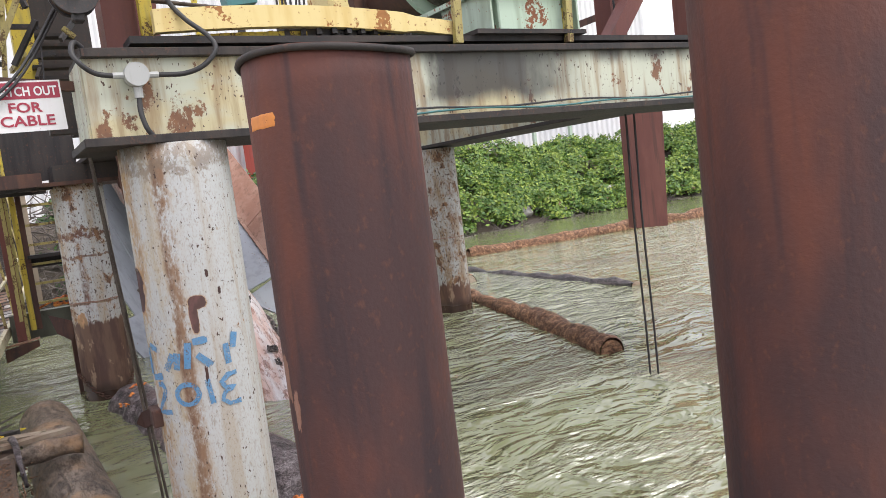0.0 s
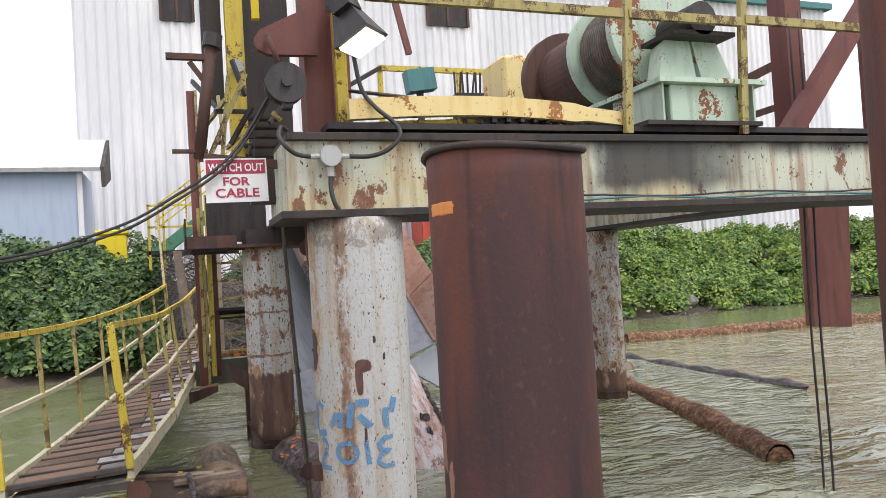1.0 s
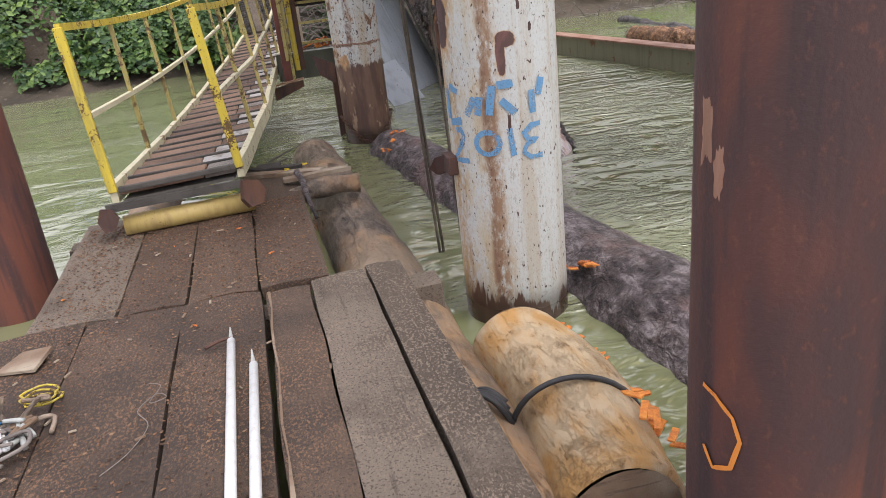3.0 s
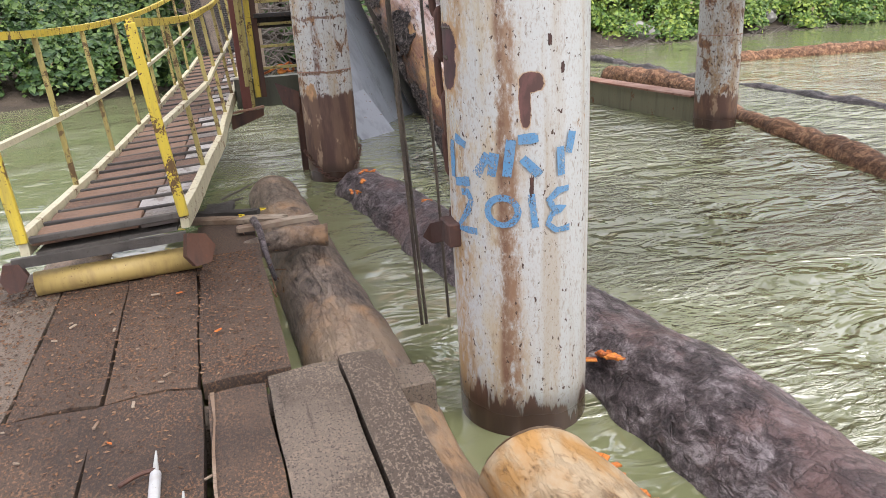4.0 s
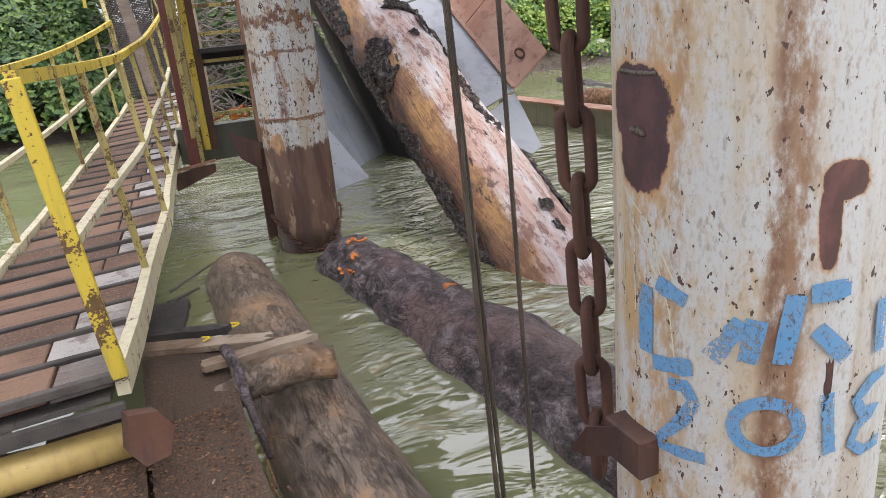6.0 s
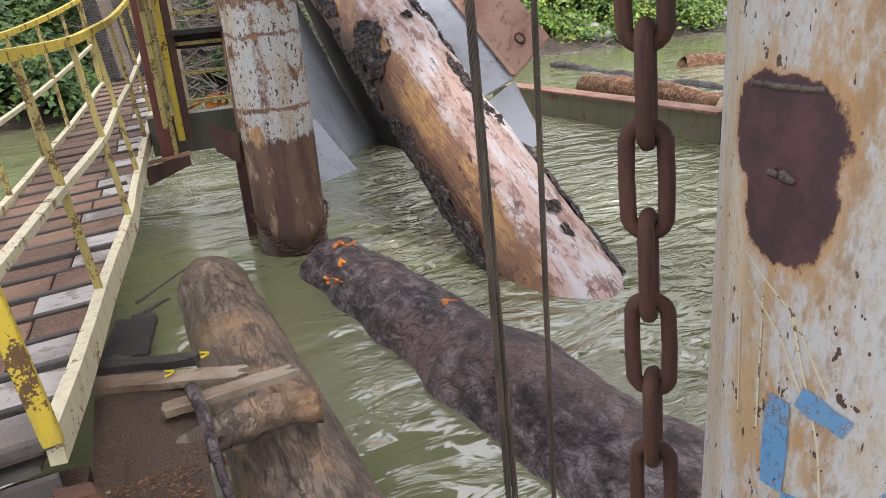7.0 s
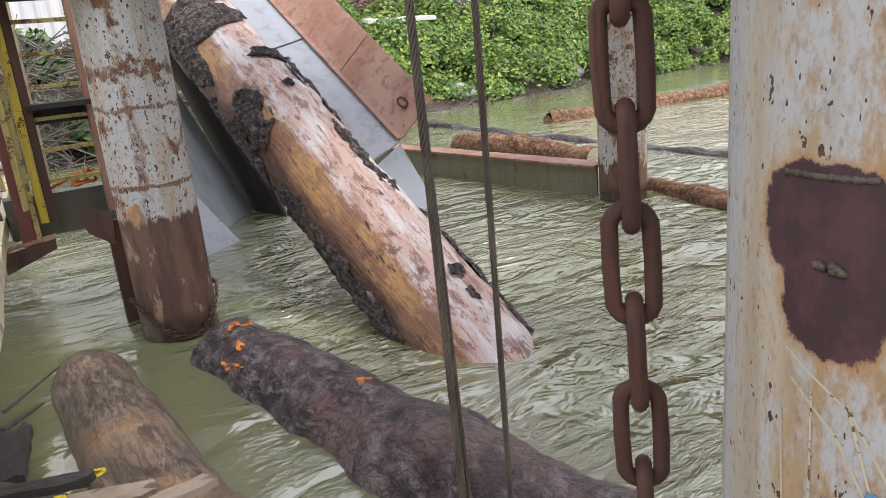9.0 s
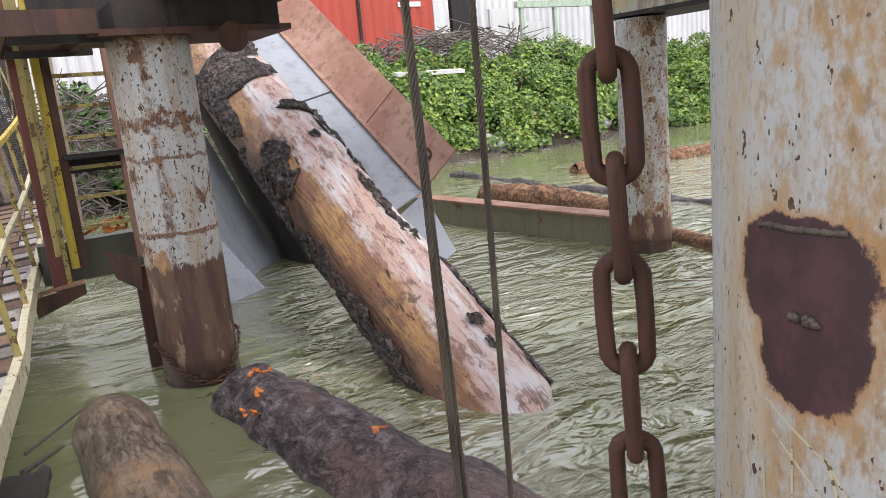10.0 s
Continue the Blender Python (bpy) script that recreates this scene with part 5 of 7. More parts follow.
for x, y, z, size in ((3.0, 8.68, 0.2, 0.06), (3.06, 8.6, 0.21, 0.05), (2.93, 8.3, 0.19, 0.06), (2.83, 8.22, 0.13, 0.06), (2.87, 8.12, 0.15, 0.05), (3.2, 7.2, 0.23, 0.085), (3.24, 4.56, 0.16, 0.08), (3.27, 4.48, 0.2, 0.07)):
    for j in range(5):
        p = Vector((x, y, z)) + Vector((rb.uniform(-1, 1), rb.uniform(-1, 1), rb.uniform(-0.2, 0.2))) * size * 0.7
        q = p + Vector((rb.uniform(-0.7, 0.7), rb.uniform(-1, 1), rb.uniform(-0.15, 0.3))) * size
        part("splinter", bar(bmesh.new(), p, q, size * 0.4, 0.01, bevel=0.002), M["raw_orange"], grey_log, "bright orange torn wood splinter")

# ---------------------------------------------------------------- steel channel between the pile and the chute
ch = thing("steel_channel", (7.5, 12, 0.15), "muddy steel channel beam lying at the waterline", "steel channel")
part("web", bar(bmesh.new(), (7.6, 9.88, 0.02), (7.13, 14.2, 0.02), 0.03, 0.62), M["ibeam"], ch)
part("top_flange", bar(bmesh.new(), (7.66, 9.88, 0.343), (7.19, 14.2, 0.343), 0.28, 0.025), M["orange_rust"], ch, "orange rusted top flange")

# ---------------------------------------------------------------- things on the white pile
cx, cy = P1


def wrapped(points_a_z, r, width, bm):
    """A flat stroke on the round face of a pile: points given as (degrees, height)."""
    pts = []
    for (a0, z0), (a1, z1) in zip(points_a_z, points_a_z[1:]):
        n = max(2, int(abs(a1 - a0) / 4) + int(abs(z1 - z0) / 0.03))
        pts += [(a0 + (a1 - a0) * i / n, z0 + (z1 - z0) * i / n) for i in range(n)]
    pts.append(points_a_z[-1])
    rows = []
    for i, (a, z) in enumerate(pts):
        b0, b1 = pts[max(i - 1, 0)], pts[min(i + 1, len(pts) - 1)]
        t = Vector(((b1[0] - b0[0]) * math.pi / 180 * r, b1[1] - b0[1]))
        t = t.normalized() if t.length else Vector((1, 0))
        nrm = Vector((-t.y, t.x)) * width * (0.5 + 0.16 * noise.noise((a * 0.2, z * 9, width * 50)))
        row = []
        for s in (-1, 0, 1):
            aa = math.radians(a) + s * nrm.x / r
            row.append(bm.verts.new((cx + (r + 0.002) * math.cos(aa), cy + (r + 0.002) * math.sin(aa), z + s * nrm.y)))
        rows.append(row)
    for a, b in zip(rows, rows[1:]):
        for k in range(2):
            bm.faces.new((a[k], a[k + 1], b[k + 1], b[k]))
    return bm


R1 = 0.2885
# a sprayed word, kept as plain bars, with sprayed figures below
for bars in ([(184, 1.27), (184, 1.12)], [(188, 1.105), (206, 1.12)], [(190, 1.285), (203, 1.26)], [(213, 1.15), (224, 1.235)], [(226, 1.15), (229, 1.24)], [(238, 1.15), (242, 1.29)], [(247, 1.29), (262, 1.295)], [(250, 1.22), (263, 1.15)], [(280, 1.25), (281, 1.14)], [(292, 1.3), (288, 1.22)]):
    part("spray_bar", wrapped(bars, R1, 0.036, bmesh.new()), M["blue_spray"], pile_one, "blue spray paint bar")
oval = [(234 + 12 * math.sin(k * math.pi / 8), 1.013 + 0.055 * math.cos(k * math.pi / 8)) for k in range(17)]
for digit in ([(196, 1.07), (203, 1.075), (207, 1.045), (203, 1.0), (189, 0.915), (212, 0.92)], oval, [(256, 1.08), (259, 0.945)], [(288, 1.085), (278, 1.082), (270, 1.05), (274, 1.015), (284, 1.01), (272, 0.99), (269, 0.955), (276, 0.925), (289, 0.925)]):
    part("spray_digit", wrapped(digit, R1, 0.026, bmesh.new()), M["blue_spray"], pile_one, "blue spray paint figure")


def patch_on(a0, a1, z0, z1, r, parent, name, material, label, seed, ragged=0.18, thick=0.004):
    """A thin ragged-edged sheet on the pile's face."""
    bm = bmesh.new()
    n = 40
    mid = bm.verts.new((cx + (r + thick) * math.cos(math.radians((a0 + a1) / 2)), cy + (r + thick) * math.sin(math.radians((a0 + a1) / 2)), (z0 + z1) / 2))
    rings = []
    for f in (0.3, 0.6, 0.85, 1.0):
        ring = []
        for i in range(n):
            t = 2 * math.pi * i / n
            k = 1 / max(abs(math.cos(t)), abs(math.sin(t))) ** 0.8
            k *= 1 + ragged * noise.noise((math.cos(t) * 2.2, math.sin(t) * 2.2, seed))
            a = math.radians((a0 + a1) / 2 + (a1 - a0) / 2 * math.cos(t) * k * f)
            rr = r + (thick if f < 1 else 0.0)
            ring.append(bm.verts.new((cx + rr * math.cos(a), cy + rr * math.sin(a), (z0 + z1) / 2 + (z1 - z0) / 2 * math.sin(t) * k * f)))
        rings.append(ring)
    for i in range(n):
        bm.faces.new((mid, rings[0][i], rings[0][(i + 1) % n]))
    for a, b in zip(rings, rings[1:]):
        for i in range(n):
            bm.faces.new((a[i], b[i], b[(i + 1) % n], a[(i + 1) % n]))
    return part(name, bm, material, parent, label, smooth=True)


bead = [(cx + 0.2835 * math.cos(a), cy + 0.2835 * math.sin(a), 1.69 + 0.003 * noise.noise((a * 9, 0, 0))) for a in [math.radians(165 + 0.5 * k) for k in range(48)]]
part("weld_bead", sweep(bmesh.new(), bead, [0.0055 + 0.003 * noise.noise((k * 0.45, 0, 0)) for k in range(48)], 8), M["cable"], pile_one, "rough grey weld bead", smooth=True)
for k in range(7):
    a = math.radians(178 + 2.2 * noise.noise((k * 1.7, 0, 0)) * 2 + 0.8 * k)
    z = 1.578 + 0.016 * noise.noise((k * 2.1, 4, 0))
    q = (cx + 0.286 * math.cos(a), cy + 0.286 * math.sin(a), z)
    part("weld_lump", sweep(bmesh.new(), [q, (q[0] - 0.004, q[1] + 0.006, z + 0.004), (q[0], q[1] + 0.012, z + 0.003 * (k % 3))], [0.004, 0.007, 0.003], 7), M["cable"], pile_one, "rough stub of a cut weld", smooth=True)
for sc in ([(168, 1.46), (186, 1.4), (197, 1.3)], [(170, 1.42), (183, 1.36), (192, 1.27)], [(176, 1.41), (177, 1.2)], [(185, 1.41), (196, 1.22), (199, 1.1)], [(167, 1.37), (169, 1.2)]):
    part("scratch", wrapped(sc, 0.286, 0.0035, bmesh.new()), M["cream_rail"], pile_one, "pale scrape in the rusty paint")
for a, z0, z1 in ((256.5, 1.02, 1.15), (224.5, 0.56, 0.71), (283, 1.52, 1.56), (272, 1.62, 1.66)):
    patch_on(a - 1.6, a + 1.6, z0, z1, 0.285, pile_one, "paint_split", M["dark_rust"], "dark split in the paint", a, 0.4, 0.001)
bm = bmesh.new()
box(bm, 2.535, 2.6, 4.53, 4.66, 0.83, 0.93, 0.006)
part("bracket", bm, M["dark_rust"], pile_one, "rusted cut bracket plate")
bm = bmesh.new()
plate(bm, [(2.54, 4.6, 0.93), (2.5, 4.68, 0.9), (2.47, 4.7, 0.84), (2.51, 4.71, 0.8), (2.54, 4.64, 0.83)], 0.02)
part("bracket_hook", bm, M["dark_rust"], pile_one, "rusted hook of the bracket")

# marks on the brown pile
cx, cy = 2.87, 2.415
patch_on(176, 207, 2.18, 2.223, 0.253, brown_near, "orange_mark", M["orange_spray"], "orange paint mark", 2.0, 0.12, 0.002)
part("spray_loop", wrapped([(180, 0.8), (190, 0.79), (202, 0.75), (207, 0.69), (202, 0.6), (190, 0.57), (182, 0.62)], 0.2565, 0.012, bmesh.new()), M["orange_spray"], brown_near, "faint orange spray loop")
patch_on(170, 180, 1.38, 1.52, 0.253, brown_near, "orange_scrape", M["orange_rust"], "orange rust scrape", 5.0, 0.5, 0.001)
patch_on(182, 189, 1.3, 1.42, 0.253, brown_near, "orange_scrape", M["orange_rust"], "orange rust scrape", 6.0, 0.5, 0.001)
cx, cy = P1

# ---------------------------------------------------------------- chains


def chain(name, x, y, z0, z1, pitch, width, r, label, tilt=0.0, lean=0.0):
    ob = thing(name, (x, y, z1), label, "chain", "hanging chains")
    n = int((z1 - z0) / pitch)
    for k in range(n):
        zc = z1 - (k + 0.5) * pitch
        ang = tilt + (math.pi / 2 if k % 2 else 0) + 0.12 * noise.noise((k * 1.3, x, 0))
        ca, sa = math.cos(ang), math.sin(ang)
        half = pitch / 2 + r - (width / 2 - r)
        pts = []
        for i in range(20):
            t = 2 * math.pi * i / 20
            hx = (width / 2 - r) * math.cos(t)
            hz = (width / 2 - r) * math.sin(t) + (half if math.sin(t) > 1e-6 else -half if math.sin(t) < -1e-6 else 0)
            pts.append(Vector((x + lean * (1.9 - zc - hz) + hx * ca + 0.006 * noise.noise((k, 3, x)), y + hx * sa, zc + hz)))
        rr = [r * (1 + 0.06 * noise.noise((i * 0.7, k, 2))) for i in range(20)]
        part("link", sweep(bmesh.new(), pts, rr, 10, True), M["chain_rust"], ob, smooth=True)
    return ob


chain("hanging_chain", 2.695, 5.02, 0.48, 2.619, 0.178, 0.108, 0.0165, "heavy rusted chain of long links hanging beside the white pile", 2.36, 0.047)
chain("hanging_chain", 7.26, 4.3, -0.1, 2.34, 0.15, 0.105, 0.016, "rusted chain hanging from the beam into the river", 0.4)
# slack chain round the foot of the flaking pile
ob = thing("foot_chain", (P2[0], P2[1], 0.1), "thin rusted chain round the foot of the flaking pile", "chain")
for k in range(40):
    a = math.radians(120 + k * 6.5)
    c = Vector((P2[0] + 0.288 * math.cos(a), P2[1] + 0.288 * math.sin(a), 0.16 + 0.14 * math.cos(2 * a)))
    t = Vector((-math.sin(a), math.cos(a), 0))
    o = Vector((0, 0, 1)) if k % 2 else Vector((math.cos(a), math.sin(a), 0))
    part("link", sweep(bmesh.new(), [c + t * 0.028 * math.cos(q) + o * 0.014 * math.sin(q) for q in [j * math.pi / 5 for j in range(10)]], 0.006, 5, True), M["chain_rust"], ob, smooth=True)

# ---------------------------------------------------------------- wire cables


def wire_rope(name, p, q, r, label, strands=6, lay=0.13):
    """A laid wire rope between two points: each strand is its own part."""
    p, q = Vector(p), Vector(q)
    ob = thing(name, q[:], label, "wire rope", "wire ropes")
    d = (q - p).normalized()
    s = d.orthogonal().normalized()
    u = d.cross(s)
    n = int((q - p).length / lay * 8)
    for k in range(strands):
        pts = []
        for i in range(n + 1):
            t = i / n
            a = 2 * math.pi * ((q - p).length * t / lay + k / strands)
            pts.append(p.lerp(q, t) + (s * math.cos(a) + u * math.sin(a)) * r * 0.68)
        part("strand", sweep(bmesh.new(), pts, r * 0.36, 6), M["cable"], ob, smooth=True)
    return ob


wire_rope("wire_rope", (2.69, 5.60, -0.4), (2.52, 5.40, 2.9), 0.0098, "dark twisted steel wire rope running down into the water")
wire_rope("wire_rope", (2.722, 5.60, -0.4), (2.522, 5.424, 2.9), 0.0098, "dark twisted steel wire rope running down into the water")
wire_rope("wire_rope", (2.865, 5.64, -0.4), (2.70, 5.41, 2.9), 0.0085, "thin dark steel wire rope running down into the water")
for dx in (0.0, 0.05):
    ob = thing("wire_rope", (6.82 + dx, 5.0 - dx, 2.4), "thin black wire rope hanging into the river", "wire rope", "wire ropes")
    part("strand", sweep(bmesh.new(), [(6.82 + dx + 0.01 * math.sin(k), 5.0 - dx, -0.3 + 4.3 * k / 12) for k in range(13)], 0.011, 6), M["black"], ob, smooth=True)

# ---------------------------------------------------------------- machinery on the platform
TOPZ = 2.9
winch = thing("winch", (5.4, 5.3, TOPZ), "pale green winch with a rusty drum on a steel stand", "winch")
part("base_box", box(bmesh.new(), 5.1, 5.68, 4.42, 5.0, 2.93, 3.2, 0.01), M["winch_green"], winch)
part("base_plate", box(bmesh.new(), 4.98, 5.9, 4.36, 6.6, 3.2, 3.235), M["winch_green"], winch)
part("foot_plate", box(bmesh.new(), 4.85, 5.82, 4.34, 6.6, 2.9, 2.93), M["soot"], winch)
for x in (5.02, 5.8):
    part("web_plate", plate(bmesh.new(), [(x, 4.4, 2.93), (x, 4.4, 3.2), (x, 5.0, 3.2), (x, 5.0, 2.93)], 0.015), M["winch_green"], winch)
for x0, x1, t0, t1 in ((5.09, 5.42, 5.2, 5.42), (5.47, 5.75, 5.44, 5.66)):
    part("bearing_leg", plate(bmesh.new(), [(x0, 4.52, 3.236), (x1, 4.52, 3.236), (t1, 4.58, 3.56), (t0, 4.58, 3.56)], 0.16), M["winch_green"], winch)
part("bearing_cap", box(bmesh.new(), 5.16, 5.7, 4.42, 4.8, 3.56, 3.59), M["soot"], winch)
part("bearing", rod(bmesh.new(), (5.42, 4.42, 3.68), (5.42, 4.8, 3.68), 0.12, seg=24), M["black"], winch, "black greased bearing", smooth=False)


def disc(bm, x, y0, y1, z, r, seg=40):
    return rod(bm, (x, y0, z), (x, y1, z), r, seg=seg)


part("flange_plate", disc(bmesh.new(), 5.42, 4.86, 4.93, 3.74, 0.47), M["winch_rusty"], winch, "rusty pale green drum flange")
part("flange_rim", disc(bmesh.new(), 5.42, 4.93, 5.0, 3.72, 0.44), M["dark_rust"], winch)
part("drum", disc(bmesh.new(), 5.42, 5.0, 6.3, 3.72, 0.34), M["dark_rust"], winch, "rusted cable drum")
part("inner_flange", disc(bmesh.new(), 5.42, 5.5, 5.56, 3.72, 0.45), M["winch_green"], winch)
part("far_flange", disc(bmesh.new(), 5.42, 6.3, 6.4, 3.72, 0.46), M["dark_rust"], winch)
for k in range(14):
    y = 5.03 + k * 0.033
    part("cable_wrap", sweep(bmesh.new(), [(5.42 + 0.36 * math.cos(a), y, 3.72 + 0.36 * math.sin(a)) for a in [j * math.pi / 14 for j in range(28)]], 0.016, 5, True), M["cable"], winch, smooth=True)

gear = thing("gear_guard", (4.0, 5.2, TOPZ), "black toothed turntable ring lying on the platform", "gear ring")
bm = bmesh.new()
bmesh.ops.create_cone(bm, cap_ends=True, segments=48, radius1=0.85, radius2=0.85, depth=0.05, matrix=Matrix.Translation((3.95, 5.3, 2.935)))
part("ring", bm, M["black"], gear)
for k in range(60):
    a = 2 * math.pi * k / 60
    part("tooth", bar(bmesh.new(), (3.95 + 0.85 * math.cos(a), 5.3 + 0.85 * math.sin(a), 2.935), (3.95 + 0.9 * math.cos(a), 5.3 + 0.9 * math.sin(a), 2.935), 0.03, 0.04), M["black"], gear)

guard = thing("bent_guard_beam", (3.8, 4.42, 2.95), "cream yellow bent guard beam with rusty end", "guard beam")
pts = [(2.83 + 1.87 * k / 20, 4.42, 2.975 + 0.05 * math.sin(math.pi * k / 20) - 0.03 * (k / 20)) for k in range(21)]
bm = bmesh.new()
rings = []
for i, p in enumerate(pts):
    h = 0.06 if i < 17 else 0.045
    rings.append([bm.verts.new((p[0], p[1] + a, p[2] + b)) for a, b in ((-0.03, -h), (0.03, -h), (0.03, h), (-0.03, h))])
for a, b in zip(rings, rings[1:]):
    for k in range(4):
        bm.faces.new((a[k], b[k], b[(k + 1) % 4], a[(k + 1) % 4]))
bm.faces.new(rings[0])
bm.faces.new(rings[-1][::-1])
part("beam", bm, M["cream_yellow"], guard)
part("lower_strip", ribbon(bmesh.new(), [(2.9 + 1.5 * k / 10, 4.5, 2.9 + 0.03 * math.sin(math.pi * k / 10)) for k in range(11)], 0.03, 0.03), M["yellow"], guard)

rail = thing("platform_railing", (5.0, 4.4, TOPZ), "grimy yellow angle-iron railing along the platform edge", "railing")
for x in (4.7, 5.66, 8.6, 10.8):
    part("post", bar(bmesh.new(), (x, 4.36, 2.84), (x + 0.07, 4.36, 3.95), 0.055, 0.04, up=(0, 1, 0)), M["yellow_dull"], rail)
for a, b, z in ((2.95, 4.7, 3.64), (4.75, 5.7, 3.64), (5.72, 10.8, 3.66)):
    part("rail", box(bmesh.new(), a, b, 4.33, 4.37, z - 0.03, z + 0.03), M["yellow_dull"], rail)
part("kick_post", box(bmesh.new(), 5.74, 5.8, 4.5, 4.55, 2.9, 3.12), M["yellow"], rail)

mast = thing("mast", (2.72, 4.62, 2.84), "brown steel mast with a yellow edge and a rounded arm", "mast")
part("column", box(bmesh.new(), 2.62, 2.79, 4.6, 4.8, 2.84, 5.2), M["red_steel"], mast)
part("column", box(bmesh.new(), 2.84, 2.98, 4.95, 5.1, 2.84, 5.2), M["red_steel"], mast)
part("yellow_edge", box(bmesh.new(), 2.79, 2.855, 4.5, 4.56, 2.84, 3.9), M["yellow"], mast, "yellow painted edge bar")
bm = bmesh.new()
arm = [(2.68, 3.31), (2.40, 3.3), (2.335, 3.33), (2.315, 3.385), (2.35, 3.44), (2.5, 3.52), (2.68, 3.61)]
plate(bm, [(x, 4.47, z) for x, z in arm], -0.05)
part("arm_plate", bm, M["red_steel"], mast, "rounded brown gusset arm")
block = thing("snatch_block", (2.47, 4.42, 3.12), "round black iron pulley block hanging from a shackle", "pulley block")
part("cheek", disc(bmesh.new(), 2.475, 4.38, 4.4, 3.12, 0.115), M["black"], block)
part("sheave", disc(bmesh.new(), 2.475, 4.4, 4.46, 3.12, 0.105), M["dark_rust"], block)
part("cheek", disc(bmesh.new(), 2.475, 4.46, 4.48, 3.12, 0.115), M["black"], block)
part("pin", disc(bmesh.new(), 2.475, 4.35, 4.5, 3.12, 0.03, 12), M["black"], block)
part("shackle", sweep(bmesh.new(), smooth_path([(2.39, 4.44, 3.4), (2.4, 4.4, 3.34), (2.42, 4.38, 3.28), (2.44, 4.42, 3.22), (2.46, 4.46, 3.2)], 5), 0.018, 8), M["chain_rust"], block, smooth=True)
part("becket", box(bmesh.new(), 2.45, 2.51, 4.4, 4.46, 2.97, 3.02, 0.01), M["black"], block)

flood = thing("floodlight", (2.82, 4.3, 3.45), "black tilted floodlight, lit, on the mast", "floodlight")
fm = Matrix.Translation((2.86, 4.28, 3.42)) @ Vector((0.3, -0.3, -0.9)).to_track_quat("-Z", "Y").to_matrix().to_4x4()
bm = bmesh.new()
bmesh.ops.create_cone(bm, cap_ends=True, segments=4, radius1=0.17, radius2=0.09, depth=0.2, matrix=fm @ Matrix.Rotation(radians(45), 4, "Z"))
part("housing", bm, M["black"], flood)
bm = bmesh.new()
bmesh.ops.create_cube(bm, size=1, matrix=fm @ Matrix.Translation((0, 0, -0.112)) @ Matrix.Diagonal((0.2, 0.2, 0.02, 1)))
part("lens", bm, M["lamp"], flood, "glowing lamp glass")
bm = bmesh.new()
bmesh.ops.create_cube(bm, size=1, matrix=fm @ Matrix.Translation((0.04, 0.02, 0.16)) @ Matrix.Diagonal((0.14, 0.12, 0.16, 1)))
part("ballast_box", bm, M["black"], flood)
part("yoke", bar(bmesh.new(), (2.76, 4.5, 3.62), (2.83, 4.28, 3.55), 0.03, 0.08), M["black"], flood)

# junction box with conduits on the beam face
jb = thing("junction_box", (2.69, 4.36, 2.69), "round grey cast junction box on the beam face", "junction box")
part("lid", disc(bmesh.new(), 2.69, 4.3, 4.37, 2.69, 0.06, 24), M["alloy"], jb)
for dx in (-1, 1):
    part("gland", rod(bmesh.new(), (2.69 + dx * 0.055, 4.34, 2.69), (2.69 + dx * 0.11, 4.34, 2.69), 0.016, seg=8), M["alloy"], jb)
part("drop_gland", rod(bmesh.new(), (2.69, 4.34, 2.63), (2.69, 4.34, 2.575), 0.022, seg=8), M["alloy"], jb)
for k, pts in enumerate((
    [(2.8, 4.34, 2.69), (2.92, 4.3, 2.685), (3.02, 4.27, 2.72), (3.09, 4.26, 2.8), (3.07, 4.3, 2.88), (2.98, 4.36, 2.98), (2.91, 4.4, 3.1), (2.88, 4.42, 3.3)],
    [(2.58, 4.34, 2.69), (2.5, 4.32, 2.7), (2.44, 4.3, 2.74), (2.41, 4.32, 2.8), (2.43, 4.36, 2.86), (2.47, 4.4, 2.84)],
    [(2.69, 4.34, 2.58), (2.685, 4.33, 2.5), (2.7, 4.32, 2.42), (2.73, 4.33, 2.375)],
)):
    hose = thing("black_hose", pts[0], "black rubber conduit hose looping to the junction box", "hose", "hoses")
    part("hose", sweep(bmesh.new(), smooth_path(pts, 6), 0.0135, 8), M["rubber"], hose, smooth=True)
for a, b, z in ((3.6, 8.2, 2.405), (3.6, 8.2, 2.425)):
    c = thing("beam_cable", (a, 4.3, z), "thin cable strung along the beam's lower flange", "cable", "cables")
    part("cable", sweep(bmesh.new(), [(a + (b - a) * k / 16, 4.34 + 0.01 * math.sin(k), z + 0.012 * math.sin(k * 1.3 + z * 90)) for k in range(17)], 0.007, 6), M["teal"] if z < 2.42 else M["rubber"], c, smooth=True)

# the warning sign
sign = thing("warning_sign", (2.19, 4.6, 2.6), "white metal warning sign with dark red band and letters", "sign")
sm = Matrix.Translation((2.193, 4.6, 2.597)) @ Euler((radians(90), radians(-1.0), radians(3))).to_matrix().to_4x4()


def sign_box(x0, x1, y0, y1, z0, z1):
    bm = bmesh.new()
    bmesh.ops.create_cube(bm, size=1, matrix=sm @ Matrix.Translation(((x0 + x1) / 2, (y0 + y1) / 2, (z0 + z1) / 2)) @ Matrix.Diagonal((x1 - x0, y1 - y0, z1 - z0, 1)))
    return bm


part("panel", sign_box(-0.175, 0.175, -0.127, 0.127, -0.004, 0.0), M["sign_white"], sign)
part("red_band", sign_box(-0.166, 0.166, 0.036, 0.118, 0.0, 0.002), M["sign_red"], sign, "dark red band")
